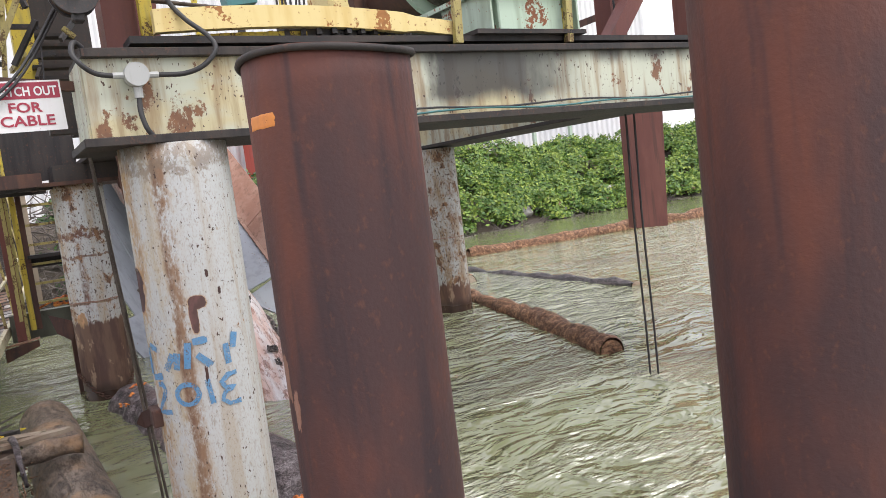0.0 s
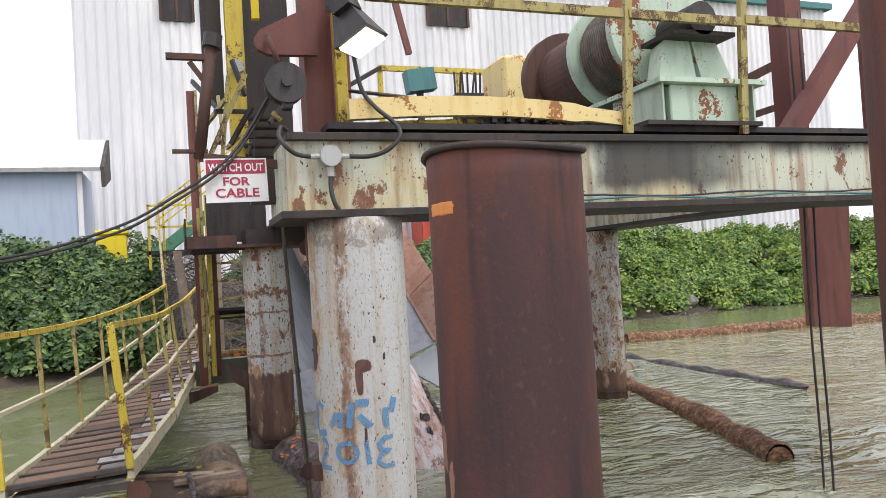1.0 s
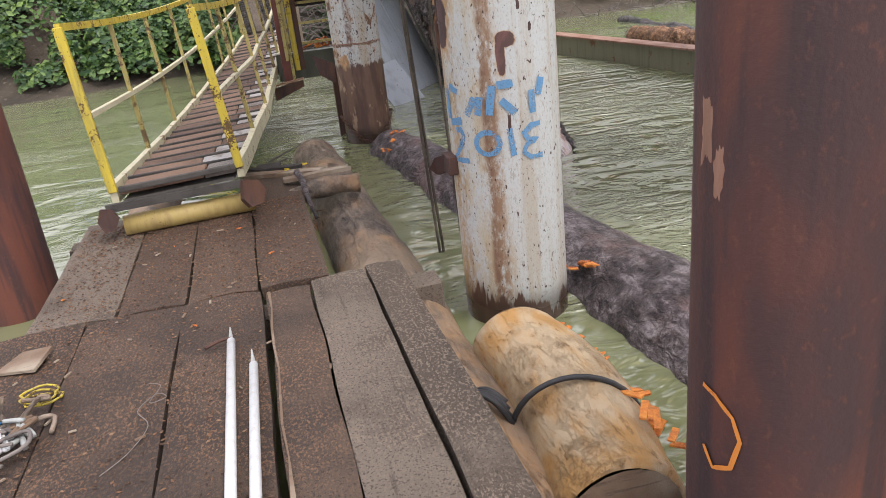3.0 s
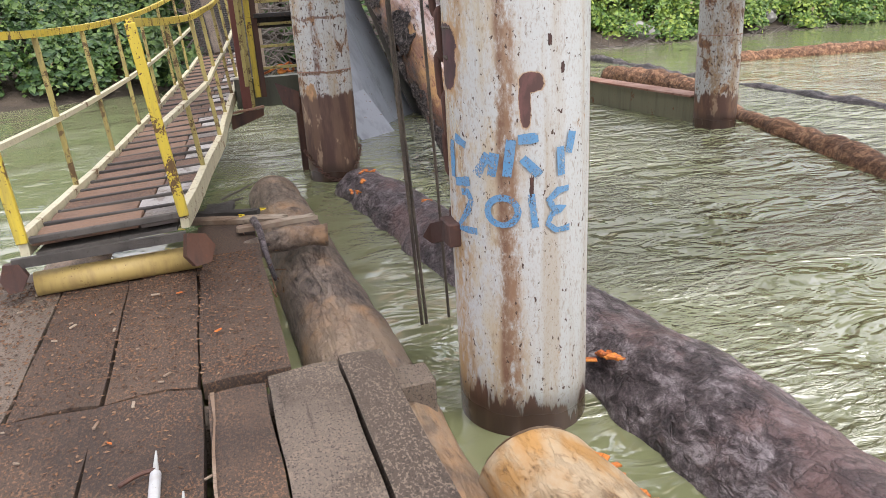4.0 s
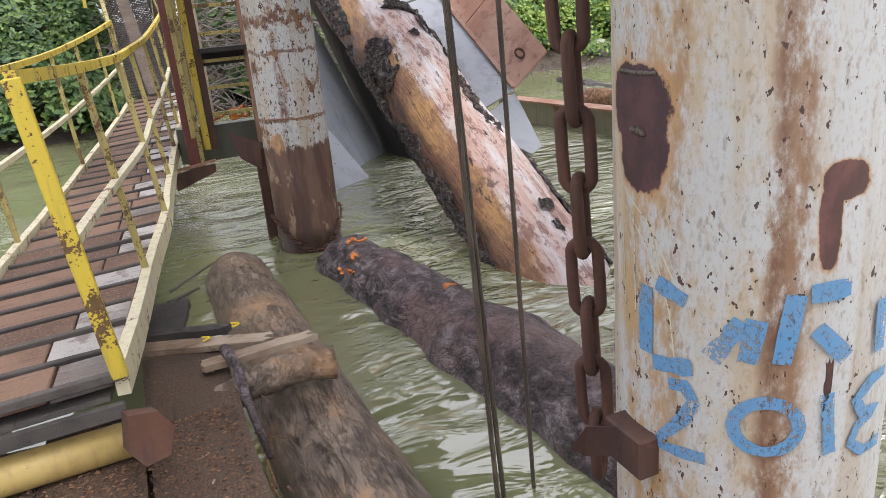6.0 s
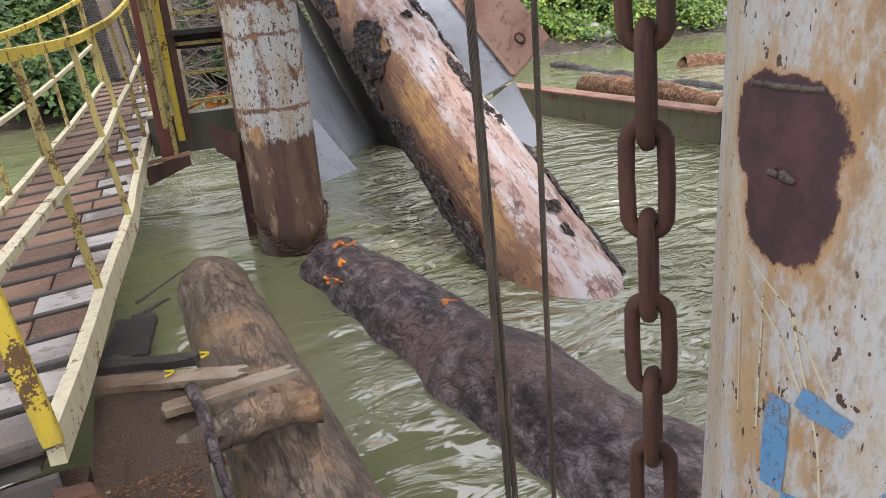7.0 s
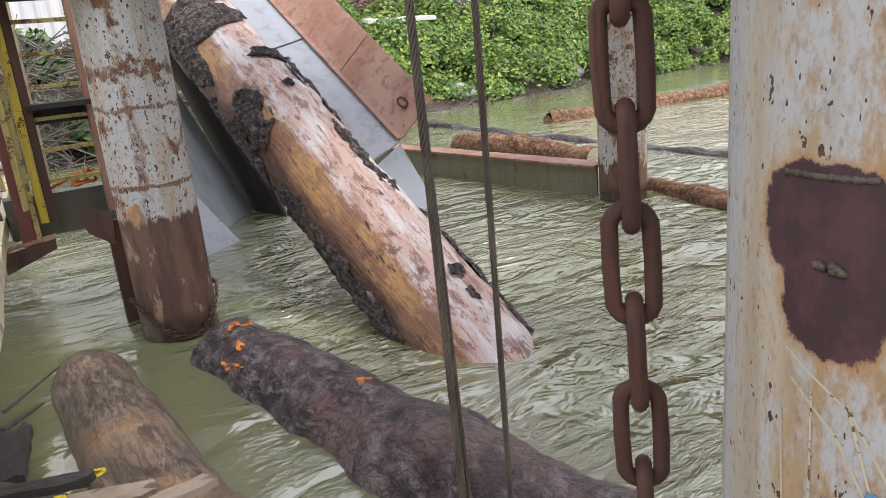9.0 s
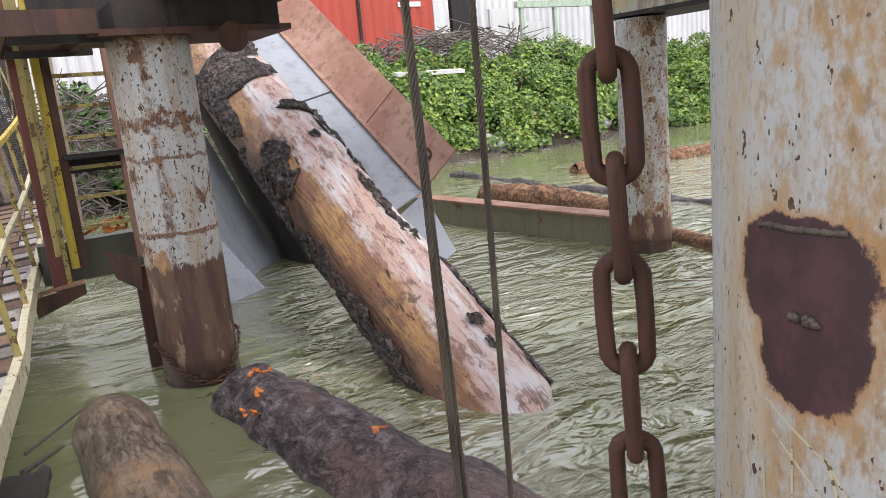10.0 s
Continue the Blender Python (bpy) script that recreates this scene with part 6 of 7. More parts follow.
for text, x, y, size, mat in (("WATCH OUT", 0, 0.052, 0.064, M["sign_white"]), ("FOR", -0.005, -0.03, 0.068, M["sign_red"]), ("CABLE", 0, -0.098, 0.072, M["sign_red"])):
    cu = bpy.data.curves.new("lettering", "FONT")
    cu.body, cu.size, cu.align_x, cu.offset = text, size, "CENTER", 0.0016
    cu.resolution_u = 3
    tmp = bpy.data.objects.new("lettering", cu)
    me = bpy.data.meshes.new_from_object(tmp)
    me.name = "lettering"
    wide = {"WATCH OUT": 0.31, "FOR": 0.15, "CABLE": 0.245}[text]
    xs_ = [v.co.x for v in me.vertices]
    me.transform(Matrix.Diagonal((wide / (max(xs_) - min(xs_)), 1, 1, 1)))
    me.transform(Matrix.Translation(-origin_of(sign)) @ sm @ Matrix.Translation((x, y, 0.0035)))
    me.materials.append(mat)
    ob = new("lettering", me)
    ob.parent = sign
    bpy.data.objects.remove(tmp)
    bpy.data.curves.remove(cu)
bm = rod(bmesh.new(), (2.3, 4.63, 2.72), (2.32, 4.68, 2.95), 0.004, seg=5)
part("hanger_wire", bm, M["black"], sign)

# pipe davit and cables left of the beam end
davit = thing("pipe_davit", (2.05, 4.75, 2.8), "slanted brown steel pipe with two dark cross arms", "davit")
part("pipe", rod(bmesh.new(), (2.0, 4.78, 2.75), (2.1, 4.78, 3.45), 0.034, seg=16), M["dark_rust"], davit, smooth=True)
part("collar", rod(bmesh.new(), (2.1, 4.78, 3.42), (2.115, 4.78, 3.5), 0.055, seg=16), M["black"], davit)
part("cross_arm", box(bmesh.new(), 1.84, 2.12, 4.76, 4.8, 3.34, 3.375), M["dark_rust"], davit)
part("cross_arm", box(bmesh.new(), 1.85, 2.05, 4.76, 4.8, 2.785, 2.805), M["dark_rust"], davit)
part("brace", bar(bmesh.new(), (1.97, 4.78, 3.33), (2.06, 4.78, 3.2), 0.015, 0.03), M["dark_rust"], davit)
part("strut", bar(bmesh.new(), (2.05, 4.9, 2.75), (2.3, 4.9, 3.3), 0.03, 0.03), M["yellow_dull"], davit)
part("strut", bar(bmesh.new(), (2.12, 4.95, 2.6), (2.2, 4.95, 3.3), 0.025, 0.03), M["yellow_dull"], davit)
part("foot_bar", bar(bmesh.new(), (2.0, 4.78, 2.76), (2.46, 4.7, 2.7), 0.04, 0.05), M["dark_rust"], davit)
ycol = thing("yellow_column", (2.3, 5.6, 2.6), "worn yellow box column with a grey lamp box", "column")
part("column", box(bmesh.new(), 2.24, 2.36, 5.5, 5.62, 2.7, 5.2), M["yellow"], ycol)
part("lamp_box", disc(bmesh.new(), 2.3, 5.42, 5.48, 3.5, 0.045, 16), M["alloy"], ycol)
part("hook_box", box(bmesh.new(), 2.42, 2.47, 5.45, 5.5, 3.85, 4.1), M["bright_yellow"], ycol)
part("backing", box(bmesh.new(), 2.4, 2.75, 6.0, 6.1, 2.6, 4.6), M["soot"], ycol, "dark steel backing plates")
part("backing", box(bmesh.new(), 2.08, 2.22, 5.65, 5.72, 3.3, 4.6), M["soot"], ycol)
rb = random.Random(21)
for k in range(12):
    a = Vector((rb.uniform(2.1, 2.5), rb.uniform(4.9, 5.4), rb.uniform(2.75, 3.2)))
    b = a + Vector((rb.uniform(-0.25, 0.25), rb.uniform(0, 0.4), rb.uniform(-0.25, 0.35)))
    part("tangle_bar", bar(bmesh.new(), a, b, 0.02, 0.028), M["black"] if k % 3 else M["yellow_dull"], ycol)
stairs = thing("steel_steps", (2.4, 5.8, 2.7), "dark open steel steps rising behind the mast", "steps")
for k in range(5):
    part("tread", box(bmesh.new(), 2.32, 2.62, 5.3 + k * 0.12, 5.4 + k * 0.12, 2.85 + k * 0.09, 2.87 + k * 0.09), M["soot"], stairs)
for k in range(2):
    o = 0.03 * k
    pts = smooth_path([(2.42, 4.7, 3.1 + o), (2.16, 4.56, 2.7 + o), (1.84, 4.56, 2.47 + o), (1.53, 4.57, 2.31 + o), (0.98, 4.6, 2.185 + o * 0.7), (0.0, 4.7, 2.13 + o), (-3, 5.2, 2.5 + o), (-8, 6.4, 3.8 + o)], 6)
    c = thing("slung_cable", pts[0][:], "black cable slung from the bank to the platform", "cable", "cables")
    part("cable", sweep(bmesh.new(), pts, 0.009, 6), M["rubber"], c, smooth=True)

# red steel frame at the far end of the platform
tower = thing("steel_tower", (7.3, 5.2, TOPZ), "red-brown steel frame with a diagonal brace and pulley", "steel frame")
part("column", box(bmesh.new(), 6.93, 7.11, 5.15, 5.35, 2.9, 7.0), M["red_steel"], tower)
part("column", box(bmesh.new(), 8.05, 8.24, 5.2, 5.4, 2.9, 7.0), M["red_steel"], tower)
part("column", box(bmesh.new(), 8.38, 8.56, 5.05, 5.25, 2.9, 7.0), M["red_steel"], tower)
part("diagonal", bar(bmesh.new(), (6.62, 4.9, 2.95), (8.35, 4.9, 5.0), 0.14, 0.14), M["red_steel"], tower)
part("diagonal", bar(bmesh.new(), (6.1, 6.2, 3.2), (8.2, 6.2, 4.1), 0.05, 0.09), M["dark_rust"], tower)
part("diagonal", bar(bmesh.new(), (6.1, 6.2, 3.02), (8.2, 6.2, 3.6), 0.05, 0.07), M["dark_rust"], tower)
part("pulley", disc(bmesh.new(), 7.75, 4.75, 4.85, 3.85, 0.13, 20), M["black"], tower)
part("shackle", bar(bmesh.new(), (7.75, 4.82, 3.95), (7.8, 4.88, 4.15), 0.05, 0.06), M["black"], tower)
hang = thing("hanging_column", (12.8, 10.3, 1.5), "brown steel column hanging below the platform over the river", "column")
part("column", plate(bmesh.new(), [(12.35, 10.2, 2.9), (12.32, 10.2, 0.6), (12.95, 10.0, 0.56), (13.1, 10.0, 2.9)], 0.3), M["red_steel"], hang)

# things farther back on the platform
far = thing("far_walkway", (5.4, 9.72, 2.86), "yellow railed steel walkway at the back of the platform", "walkway")
for x in (4.47, 5.6, 6.6, 8.6):
    part("post", box(bmesh.new(), x, x + 0.06, 9.6, 9.66, 3.58, 4.75), M["yellow"], far)
part("rail", box(bmesh.new(), 4.47, 6.5, 9.58, 9.63, 4.7, 4.77), M["yellow"], far)
part("rail", box(bmesh.new(), 4.47, 8.6, 9.58, 9.63, 4.3, 4.35), M["yellow_dull"], far)
part("strut", bar(bmesh.new(), (3.7, 9.0, 4.2), (4.5, 9.6, 4.74), 0.05, 0.05), M["soot"], far)
part("strut", bar(bmesh.new(), (4.72, 9.0, 4.75), (4.35, 9.0, 6.4), 0.07, 0.07), M["red_steel"], far)
ybox = thing("yellow_housing", (6.2, 8.6, 2.9), "rusty yellow steel machine housing", "machine housing")
part("body", box(bmesh.new(), 5.78, 6.6, 8.5, 9.2, 3.66, 4.66, 0.05), M["cream_yellow"], ybox)
part("stand", box(bmesh.new(), 5.7, 6.7, 8.4, 9.25, 3.58, 3.66), M["soot"], ybox)
motor = thing("electric_motor", (6.3, 8.0, 2.9), "dark blue ribbed electric motor", "motor")
part("body", rod(bmesh.new(), (6.2, 8.0, 4.1), (6.5, 8.5, 4.1), 0.2, seg=20), M["teal"], motor)
part("stand", box(bmesh.new(), 6.2, 6.5, 8.1, 8.4, 3.58, 3.95), M["soot"], motor)
tbox = thing("teal_box", (4.66, 8.4, 2.9), "teal metal switch box on a post", "switch box")
part("box", bar(bmesh.new(), (4.5, 8.5, 4.25), (4.84, 8.5, 4.3), 0.2, 0.26), M["teal"], tbox)
part("post", box(bmesh.new(), 4.63, 4.7, 8.47, 8.53, 3.58, 4.15), M["soot"], tbox)
lev = thing("control_levers", (5.3, 8.6, 2.9), "cluster of dark control levers", "levers")
part("stand", box(bmesh.new(), 5.15, 5.5, 8.5, 8.7, 3.58, 4.15), M["soot"], lev)
for k in range(7):
    part("lever", bar(bmesh.new(), (5.16 + k * 0.055, 8.6, 4.12), (5.14 + k * 0.06 + 0.03 * math.sin(k * 2), 8.55, 4.42), 0.02, 0.02), M["black"], lev)
c = thing("pull_cable", (2.9, 4.7, 3.2), "taut thin cable across the platform to the winch", "cable", "cables")
part("cable", sweep(bmesh.new(), [(2.88, 4.8, 3.19), (4.2, 5.0, 3.14), (5.1, 5.2, 3.1)], 0.012, 6), M["cable"], c, smooth=True)

# ---------------------------------------------------------------- beam seat over the flaking pile, ladder and low frame
seat = thing("pile_cap", (P2[0], P2[1], 2.42), "dark rusted box seat and lug over the flaking pile", "pile cap")
part("cap_plate", box(bmesh.new(), 2.5, 3.75, 9.12, 9.95, 2.4, 2.44), M["dark_rust"], seat)
part("cap_box", box(bmesh.new(), 2.62, 3.7, 9.2, 9.88, 2.44, 2.62), M["soot"], seat)
part("lug", disc(bmesh.new(), 3.32, 9.06, 9.1, 2.36, 0.1, 20), M["dark_rust"], seat)
part("wing", plate(bmesh.new(), [(2.2, 9.9, 2.5), (2.9, 9.6, 2.5), (2.9, 9.6, 3.1), (2.2, 9.9, 3.1)], 0.03), M["soot"], seat, "sooty steel wing plate")
grate = thing("grating_landing", (2.3, 9.7, 2.4), "small dark steel grating landing on brackets beside the pile cap", "grating")
for p, q in (((1.98, 9.0, 2.47), (1.98, 10.5, 2.47)), ((2.47, 9.0, 2.47), (2.47, 10.5, 2.47)), ((1.95, 8.98, 2.47), (2.49, 8.98, 2.47)), ((1.95, 10.52, 2.47), (2.49, 10.52, 2.47))):
    part("edge_angle", bar(bmesh.new(), p, q, 0.05, 0.14), M["dark_rust"], grate, "rusted edge angle")
for k in range(17):
    part("grating_bar", bar(bmesh.new(), (2.0 + 0.0275 * k, 9.02, 2.5), (2.0 + 0.0275 * k, 10.48, 2.5), 0.006, 0.035), M["soot"], grate)
for k in range(14):
    part("cross_bar", bar(bmesh.new(), (2.0, 9.05 + 0.108 * k, 2.51), (2.45, 9.05 + 0.108 * k, 2.51), 0.008, 0.012), M["soot"], grate)
for y in (9.25, 10.2):
    part("bracket", bar(bmesh.new(), (2.03, y, 2.4), (2.6, y, 2.4), 0.05, 0.05), M["soot"], grate, "dark bracket arm")
part("kick_plate", box(bmesh.new(), 1.93, 1.95, 9.0, 10.5, 2.4, 2.75), M["soot"], grate, "sooty kick plate")
lad = thing("steel_ladder", (2.4, 10.6, 0.9), "rusty yellow steel ladder beside the flaking pile", "ladder")
for x, mt in ((2.21, M["yellow"]), (2.275, M["dark_rust"]), (2.72, M["orange_rust"])):
    part("stile", box(bmesh.new(), x, x + 0.06, 10.6, 10.68, 0.75, 3.2), mt, lad)
for k in range(8):
    part("rung", box(bmesh.new(), 2.27, 2.72, 10.62, 10.67, 1.05 + k * 0.24, 1.08 + k * 0.24), M["yellow_dull"], lad)
part("post", box(bmesh.new(), 2.05, 2.15, 10.55, 10.65, 0.6, 4.6), M["red_steel"], lad, "brown steel post")
part("post_stripe", box(bmesh.new(), 2.15, 2.185, 10.5, 10.54, 0.6, 4.6), M["yellow_dull"], lad, "yellow edge strip")
part("rail", box(bmesh.new(), 2.1, 2.14, 10.4, 10.44, 0.9, 3.0), M["yellow_dull"], lad)
low = thing("low_frame", (2.6, 10.8, 0.5), "muddy green steel frame beams just over the water", "steel frame")
part("beam", box(bmesh.new(), 2.0, 3.2, 10.75, 10.95, 0.62, 0.95), M["wet_beam"], low)
part("post", box(bmesh.new(), 2.75, 3.0, 10.97, 11.2, -0.5, 0.62), M["soot"], low)
part("panel", box(bmesh.new(), 2.3, 2.75, 10.7, 10.8, 1.5, 1.62), M["soot"], low)
part("shelf", box(bmesh.new(), 2.3, 2.75, 10.5, 10.8, 1.62, 1.66), M["soot"], low)
part("board", box(bmesh.new(), 2.3, 2.42, 11.3, 11.36, 1.0, 2.8), M["timber_end"], low)
part("red_plate", box(bmesh.new(), 2.57, 2.74, 9.9, 9.96, -0.3, 0.8), M["dark_rust"], low, "red-brown upright plate")
part("bent_plate", plate(bmesh.new(), [(2.38, 9.95, 0.97), (2.44, 9.9, 0.74), (2.6, 9.85, 0.62), (2.62, 9.88, 0.86)], 0.02), M["dark_rust"], low, "bent rusted plate")
rope = thing("orange_rope", (2.5, 10.6, 0.98), "coil of bright orange rope on the low frame", "rope")
part("coil", sweep(bmesh.new(), smooth_path([(2.3, 10.72, 0.98), (2.45, 10.7, 1.04), (2.55, 10.72, 1.08), (2.62, 10.68, 1.02), (2.5, 10.66, 1.0), (2.64, 10.7, 1.1), (2.68, 10.74, 1.0), (2.5, 10.75, 1.02)], 5), 0.014, 6), M["raw_orange"], rope, smooth=True)
stick = thing("steel_angle", (2.1, 9.3, 0.6), "pale bent steel angle sticking out over the water", "steel angle")
part("leg", plate(bmesh.new(), [(1.9, 10.53, 0.58), (2.27, 10.48, 0.64), (2.27, 10.48, 0.56), (1.9, 10.53, 0.42)], 0.015), M["dark_rust"], stick, "dark rusted leg of the angle")
part("bar", bar(bmesh.new(), (1.88, 10.55, 0.6), (2.28, 10.5, 0.66), 0.07, 0.02), M["orange_rust"], stick)

# ---------------------------------------------------------------- steep grating ramp, landing and green stairs
ramp = thing("grating_ramp", (1.95, 14.2, 1.0), "steep steel grating ramp with a worn wooden middle strip", "ramp")
RL = lambda t, s: Vector((1.64 - 0.2 * t, 14.22 + 5.8 * t, 1.03 + 1.82 * t)).lerp(Vector((2.32 - 0.1 * t, 14.22 + 5.8 * t, 1.08 + 1.8 * t)), s)
part("plank", plate(bmesh.new(), [RL(0, 0.36), RL(0, 0.62), RL(1, 0.62), RL(1, 0.36)], 0.03), M["deck_pale"], ramp, "worn wooden middle strip")
for s0, s1 in ((0.02, 0.34), (0.64, 0.98)):
    for k in range(11):
        s = s0 + (s1 - s0) * k / 10
        part("grating_bar", bar(bmesh.new(), RL(0, s), RL(1, s), 0.008, 0.03), M["soot"], ramp)
    for k in range(56):
        part("cross_bar", bar(bmesh.new(), RL(k / 56, s0), RL(k / 56, s1), 0.01, 0.012), M["soot"], ramp)
for s, lean in ((0.0, -0.05), (1.0, 0.06)):
    tops = []
    for k in range(5):
        b = RL(k / 4, s)
        tp = b + Vector((lean, 0, 0.95))
        tops.append(tp)
        part("rail_post", bar(bmesh.new(), b, tp, 0.04, 0.04, up=(0, 1, 0)), M["yellow_dull"], ramp)
    part("top_rail", ribbon(bmesh.new(), tops, 0.045, 0.045), M["yellow_dull"], ramp)
    part("mid_rail", ribbon(bmesh.new(), [RL(k / 4, s) + Vector((lean / 2, 0, 0.5)) for k in range(5)], 0.04, 0.04), M["yellow_dull"], ramp)
for s, lean in ((0.0, -0.05), (1.0, 0.06)):
    bm = bmesh.new()
    for k in range(110):
        b = RL(k / 110, s)
        bar(bm, b + Vector((0, 0, 0.03)), b + Vector((lean, 0, 0.93)), 0.006, 0.006, up=(0, 1, 0))
    for k in range(14):
        z = 0.05 + k * 0.066
        bar(bm, RL(0, s) + Vector((lean * z, 0, z)), RL(1, s) + Vector((lean * z, 0, z)), 0.006, 0.006)
    tagged(part("mesh_panel", bm, M["soot"], ramp, "dark welded wire mesh"), "dark welded wire mesh", kind="stuff")
land = thing("stair_landing", (1.8, 20.6, 2.8), "landing with yellow railing and green steel stairs", "stairs")
part("deck", box(bmesh.new(), 1.1, 2.5, 20.0, 21.4, 2.78, 2.88), M["soot"], land)
for x in (1.15, 1.5, 2.4):
    part("post", box(bmesh.new(), x, x + 0.06, 20.0, 20.06, 2.4, 4.05), M["yellow"], land)
for z in (3.45, 4.0):
    part("rail", box(bmesh.new(), 1.15, 2.46, 20.0, 20.05, z, z + 0.05), M["yellow"], land)
part("stringer", bar(bmesh.new(), (1.3, 21.2, 2.85), (4.3, 21.2, 5.1), 0.06, 0.3), M["green_paint"], land, "green stair stringer")
part("stringer", bar(bmesh.new(), (1.3, 22.0, 2.85), (4.3, 22.0, 5.1), 0.06, 0.3), M["green_paint"], land, "green stair stringer")
for k in range(12):
    part("tread", box(bmesh.new(), 1.4 + k * 0.24, 1.64 + k * 0.24, 21.23, 21.97, 2.98 + k * 0.18, 3.01 + k * 0.18), M["soot"], land)
for off in (0.55, 0.75, 0.95, 1.15):
    part("hand_rail", bar(bmesh.new(), (1.3, 21.15, 2.95 + off), (4.3, 21.15, 5.2 + off), 0.04, 0.04), M["yellow"], land)
for k in range(5):
    part("rail_post", bar(bmesh.new(), (1.4 + k * 0.7, 21.15, 3.0 + k * 0.525), (1.4 + k * 0.7, 21.15, 4.2 + k * 0.525), 0.04, 0.04, up=(0, 1, 0)), M["yellow"], land)

# ---------------------------------------------------------------- small things on the gangway foot and float
part("lip_board", bar(bmesh.new(), (0.6, 5.9, 0.61), (1.46, 5.965, 0.615), 0.03, 0.05), M["dark_wood"], gang, "dark lip board")
part("foot_plate", plate(bmesh.new(), [(1.43, 5.86, 0.53), (1.47, 5.85, 0.47), (1.55, 5.87, 0.48), (1.58, 5.9, 0.56), (1.54, 5.9, 0.63), (1.45, 5.88, 0.65)], -0.14), M["dark_rust"], gang, "rusted foot plate")
part("foot_plate", plate(bmesh.new(), [(0.52, 5.96, 0.52), (0.55, 5.95, 0.45), (0.61, 5.96, 0.45), (0.65, 5.98, 0.52), (0.62, 5.98, 0.59), (0.55, 5.97, 0.6)], -0.12), M["dark_rust"], gang, "rusted foot plate")
for k, (p, tip) in enumerate((((1.352, 2.2), (1.35, 4.06)), ((1.398, 2.2), (1.44, 3.8)))):
    pole = thing("pike_pole", (p[0], p[1], DECK + 0.03), "white painted pike pole with an iron spike lying on the planks", "pike pole", "pike poles")
    part("shaft", rod(bmesh.new(), (p[0], p[1] - 0.9, DECK + 0.028), (tip[0], tip[1] - 0.05, DECK + 0.03), 0.021, 0.018, seg=14), M["white_pole"], pole, smooth=True)
    part("spike", rod(bmesh.new(), (tip[0], tip[1] - 0.06, DECK + 0.03), (tip[0] - 0.004, tip[1] + 0.08, DECK + 0.034), 0.012, 0.003, seg=8), M["alloy"], pole, "grey iron spike")
    if k == 0:
        part("hook", sweep(bmesh.new(), smooth_path([(tip[0], tip[1] - 0.03, DECK + 0.034), (tip[0] - 0.05, tip[1] - 0.035, DECK + 0.034), (tip[0] - 0.11, tip[1] - 0.07, DECK + 0.03)], 4), 0.008, 6), M["dark_rust"], pole, "rusted iron hook", smooth=True)
s = thing("loose_string", (1.05, 3.6, DECK), "tangled pale string lying on the deck", "string")
part("string", sweep(bmesh.new(), smooth_path([(0.92, 3.25, DECK + 0.012), (1.0, 3.35, DECK + 0.012), (1.05, 3.5, DECK + 0.012), (1.0, 3.62, DECK + 0.012), (1.06, 3.72, DECK + 0.012), (1.1, 3.68, DECK + 0.012), (1.04, 3.66, DECK + 0.014), (1.07, 3.78, DECK + 0.012), (1.02, 3.82, DECK + 0.012)], 6), 0.0018, 5), M["brush"], s, smooth=True)
card = whole("torn_board", plate(bmesh.new(), [(0.34, 4.2, DECK + 0.02), (0.52, 4.14, DECK + 0.03), (0.56, 4.32, DECK + 0.045), (0.42, 4.36, DECK + 0.025)], 0.014), M["timber_end"], (0.45, 4.25, DECK), "torn piece of pale board on the deck edge", "board")
yr = thing("yellow_rope", (0.55, 3.95, DECK), "small coil of yellow rope on the deck", "rope")
part("coil", sweep(bmesh.new(), [(0.61 + (0.07 + 0.012 * math.sin(k * 1.7)) * math.cos(k * 0.5), 3.87 + (0.06 + 0.012 * math.cos(k * 1.1)) * math.sin(k * 0.5), DECK + 0.012 + 0.0012 * k) for k in range(34)], 0.005, 6), M["yellow"], yr, smooth=True)
rag = thing("cord_tangle", (0.55, 3.6, DECK), "tangled heap of grey, brown and blue cord on the deck", "cord tangle")
rb = random.Random(12)
for k in range(16):
    c = Vector((0.5 + rb.uniform(-0.1, 0.12), 3.6 + rb.uniform(-0.22, 0.2), DECK + 0.012))
    pts = [c + Vector((rb.uniform(-0.1, 0.1), rb.uniform(-0.1, 0.1), 0.008 * m + rb.uniform(0, 0.03))) for m in range(7)]
    part("cord", sweep(bmesh.new(), smooth_path(pts, 5), rb.uniform(0.006, 0.011), 6), (M["brush"], M["timber_end"], M["alloy"], M["bark_brown"], M["sign_white"])[k % 5] if k != 7 else M["blue_cord"], rag, smooth=True)
# loose chips and sticks
rb = random.Random(31)
for k in range(46):
    x, y = rb.uniform(0.4, 1.75), rb.uniform(3.0, 6.2)
    a, ln = rb.uniform(0, 3.14), rb.uniform(0.006, 0.022)
    d = Vector((math.cos(a), math.sin(a), 0)) * ln
    c = Vector((x, y, DECK + 0.012))
    whole("wood_chip", bar(bmesh.new(), c - d, c + d, ln * 0.5, 0.006), M["raw_orange"] if k % 9 == 0 else M["timber_end"], c[:], "small splinter of wood on the planks", "wood chip", "wood chips on the deck")
# bark crumbs strewn over the boards, thickest on the far planks


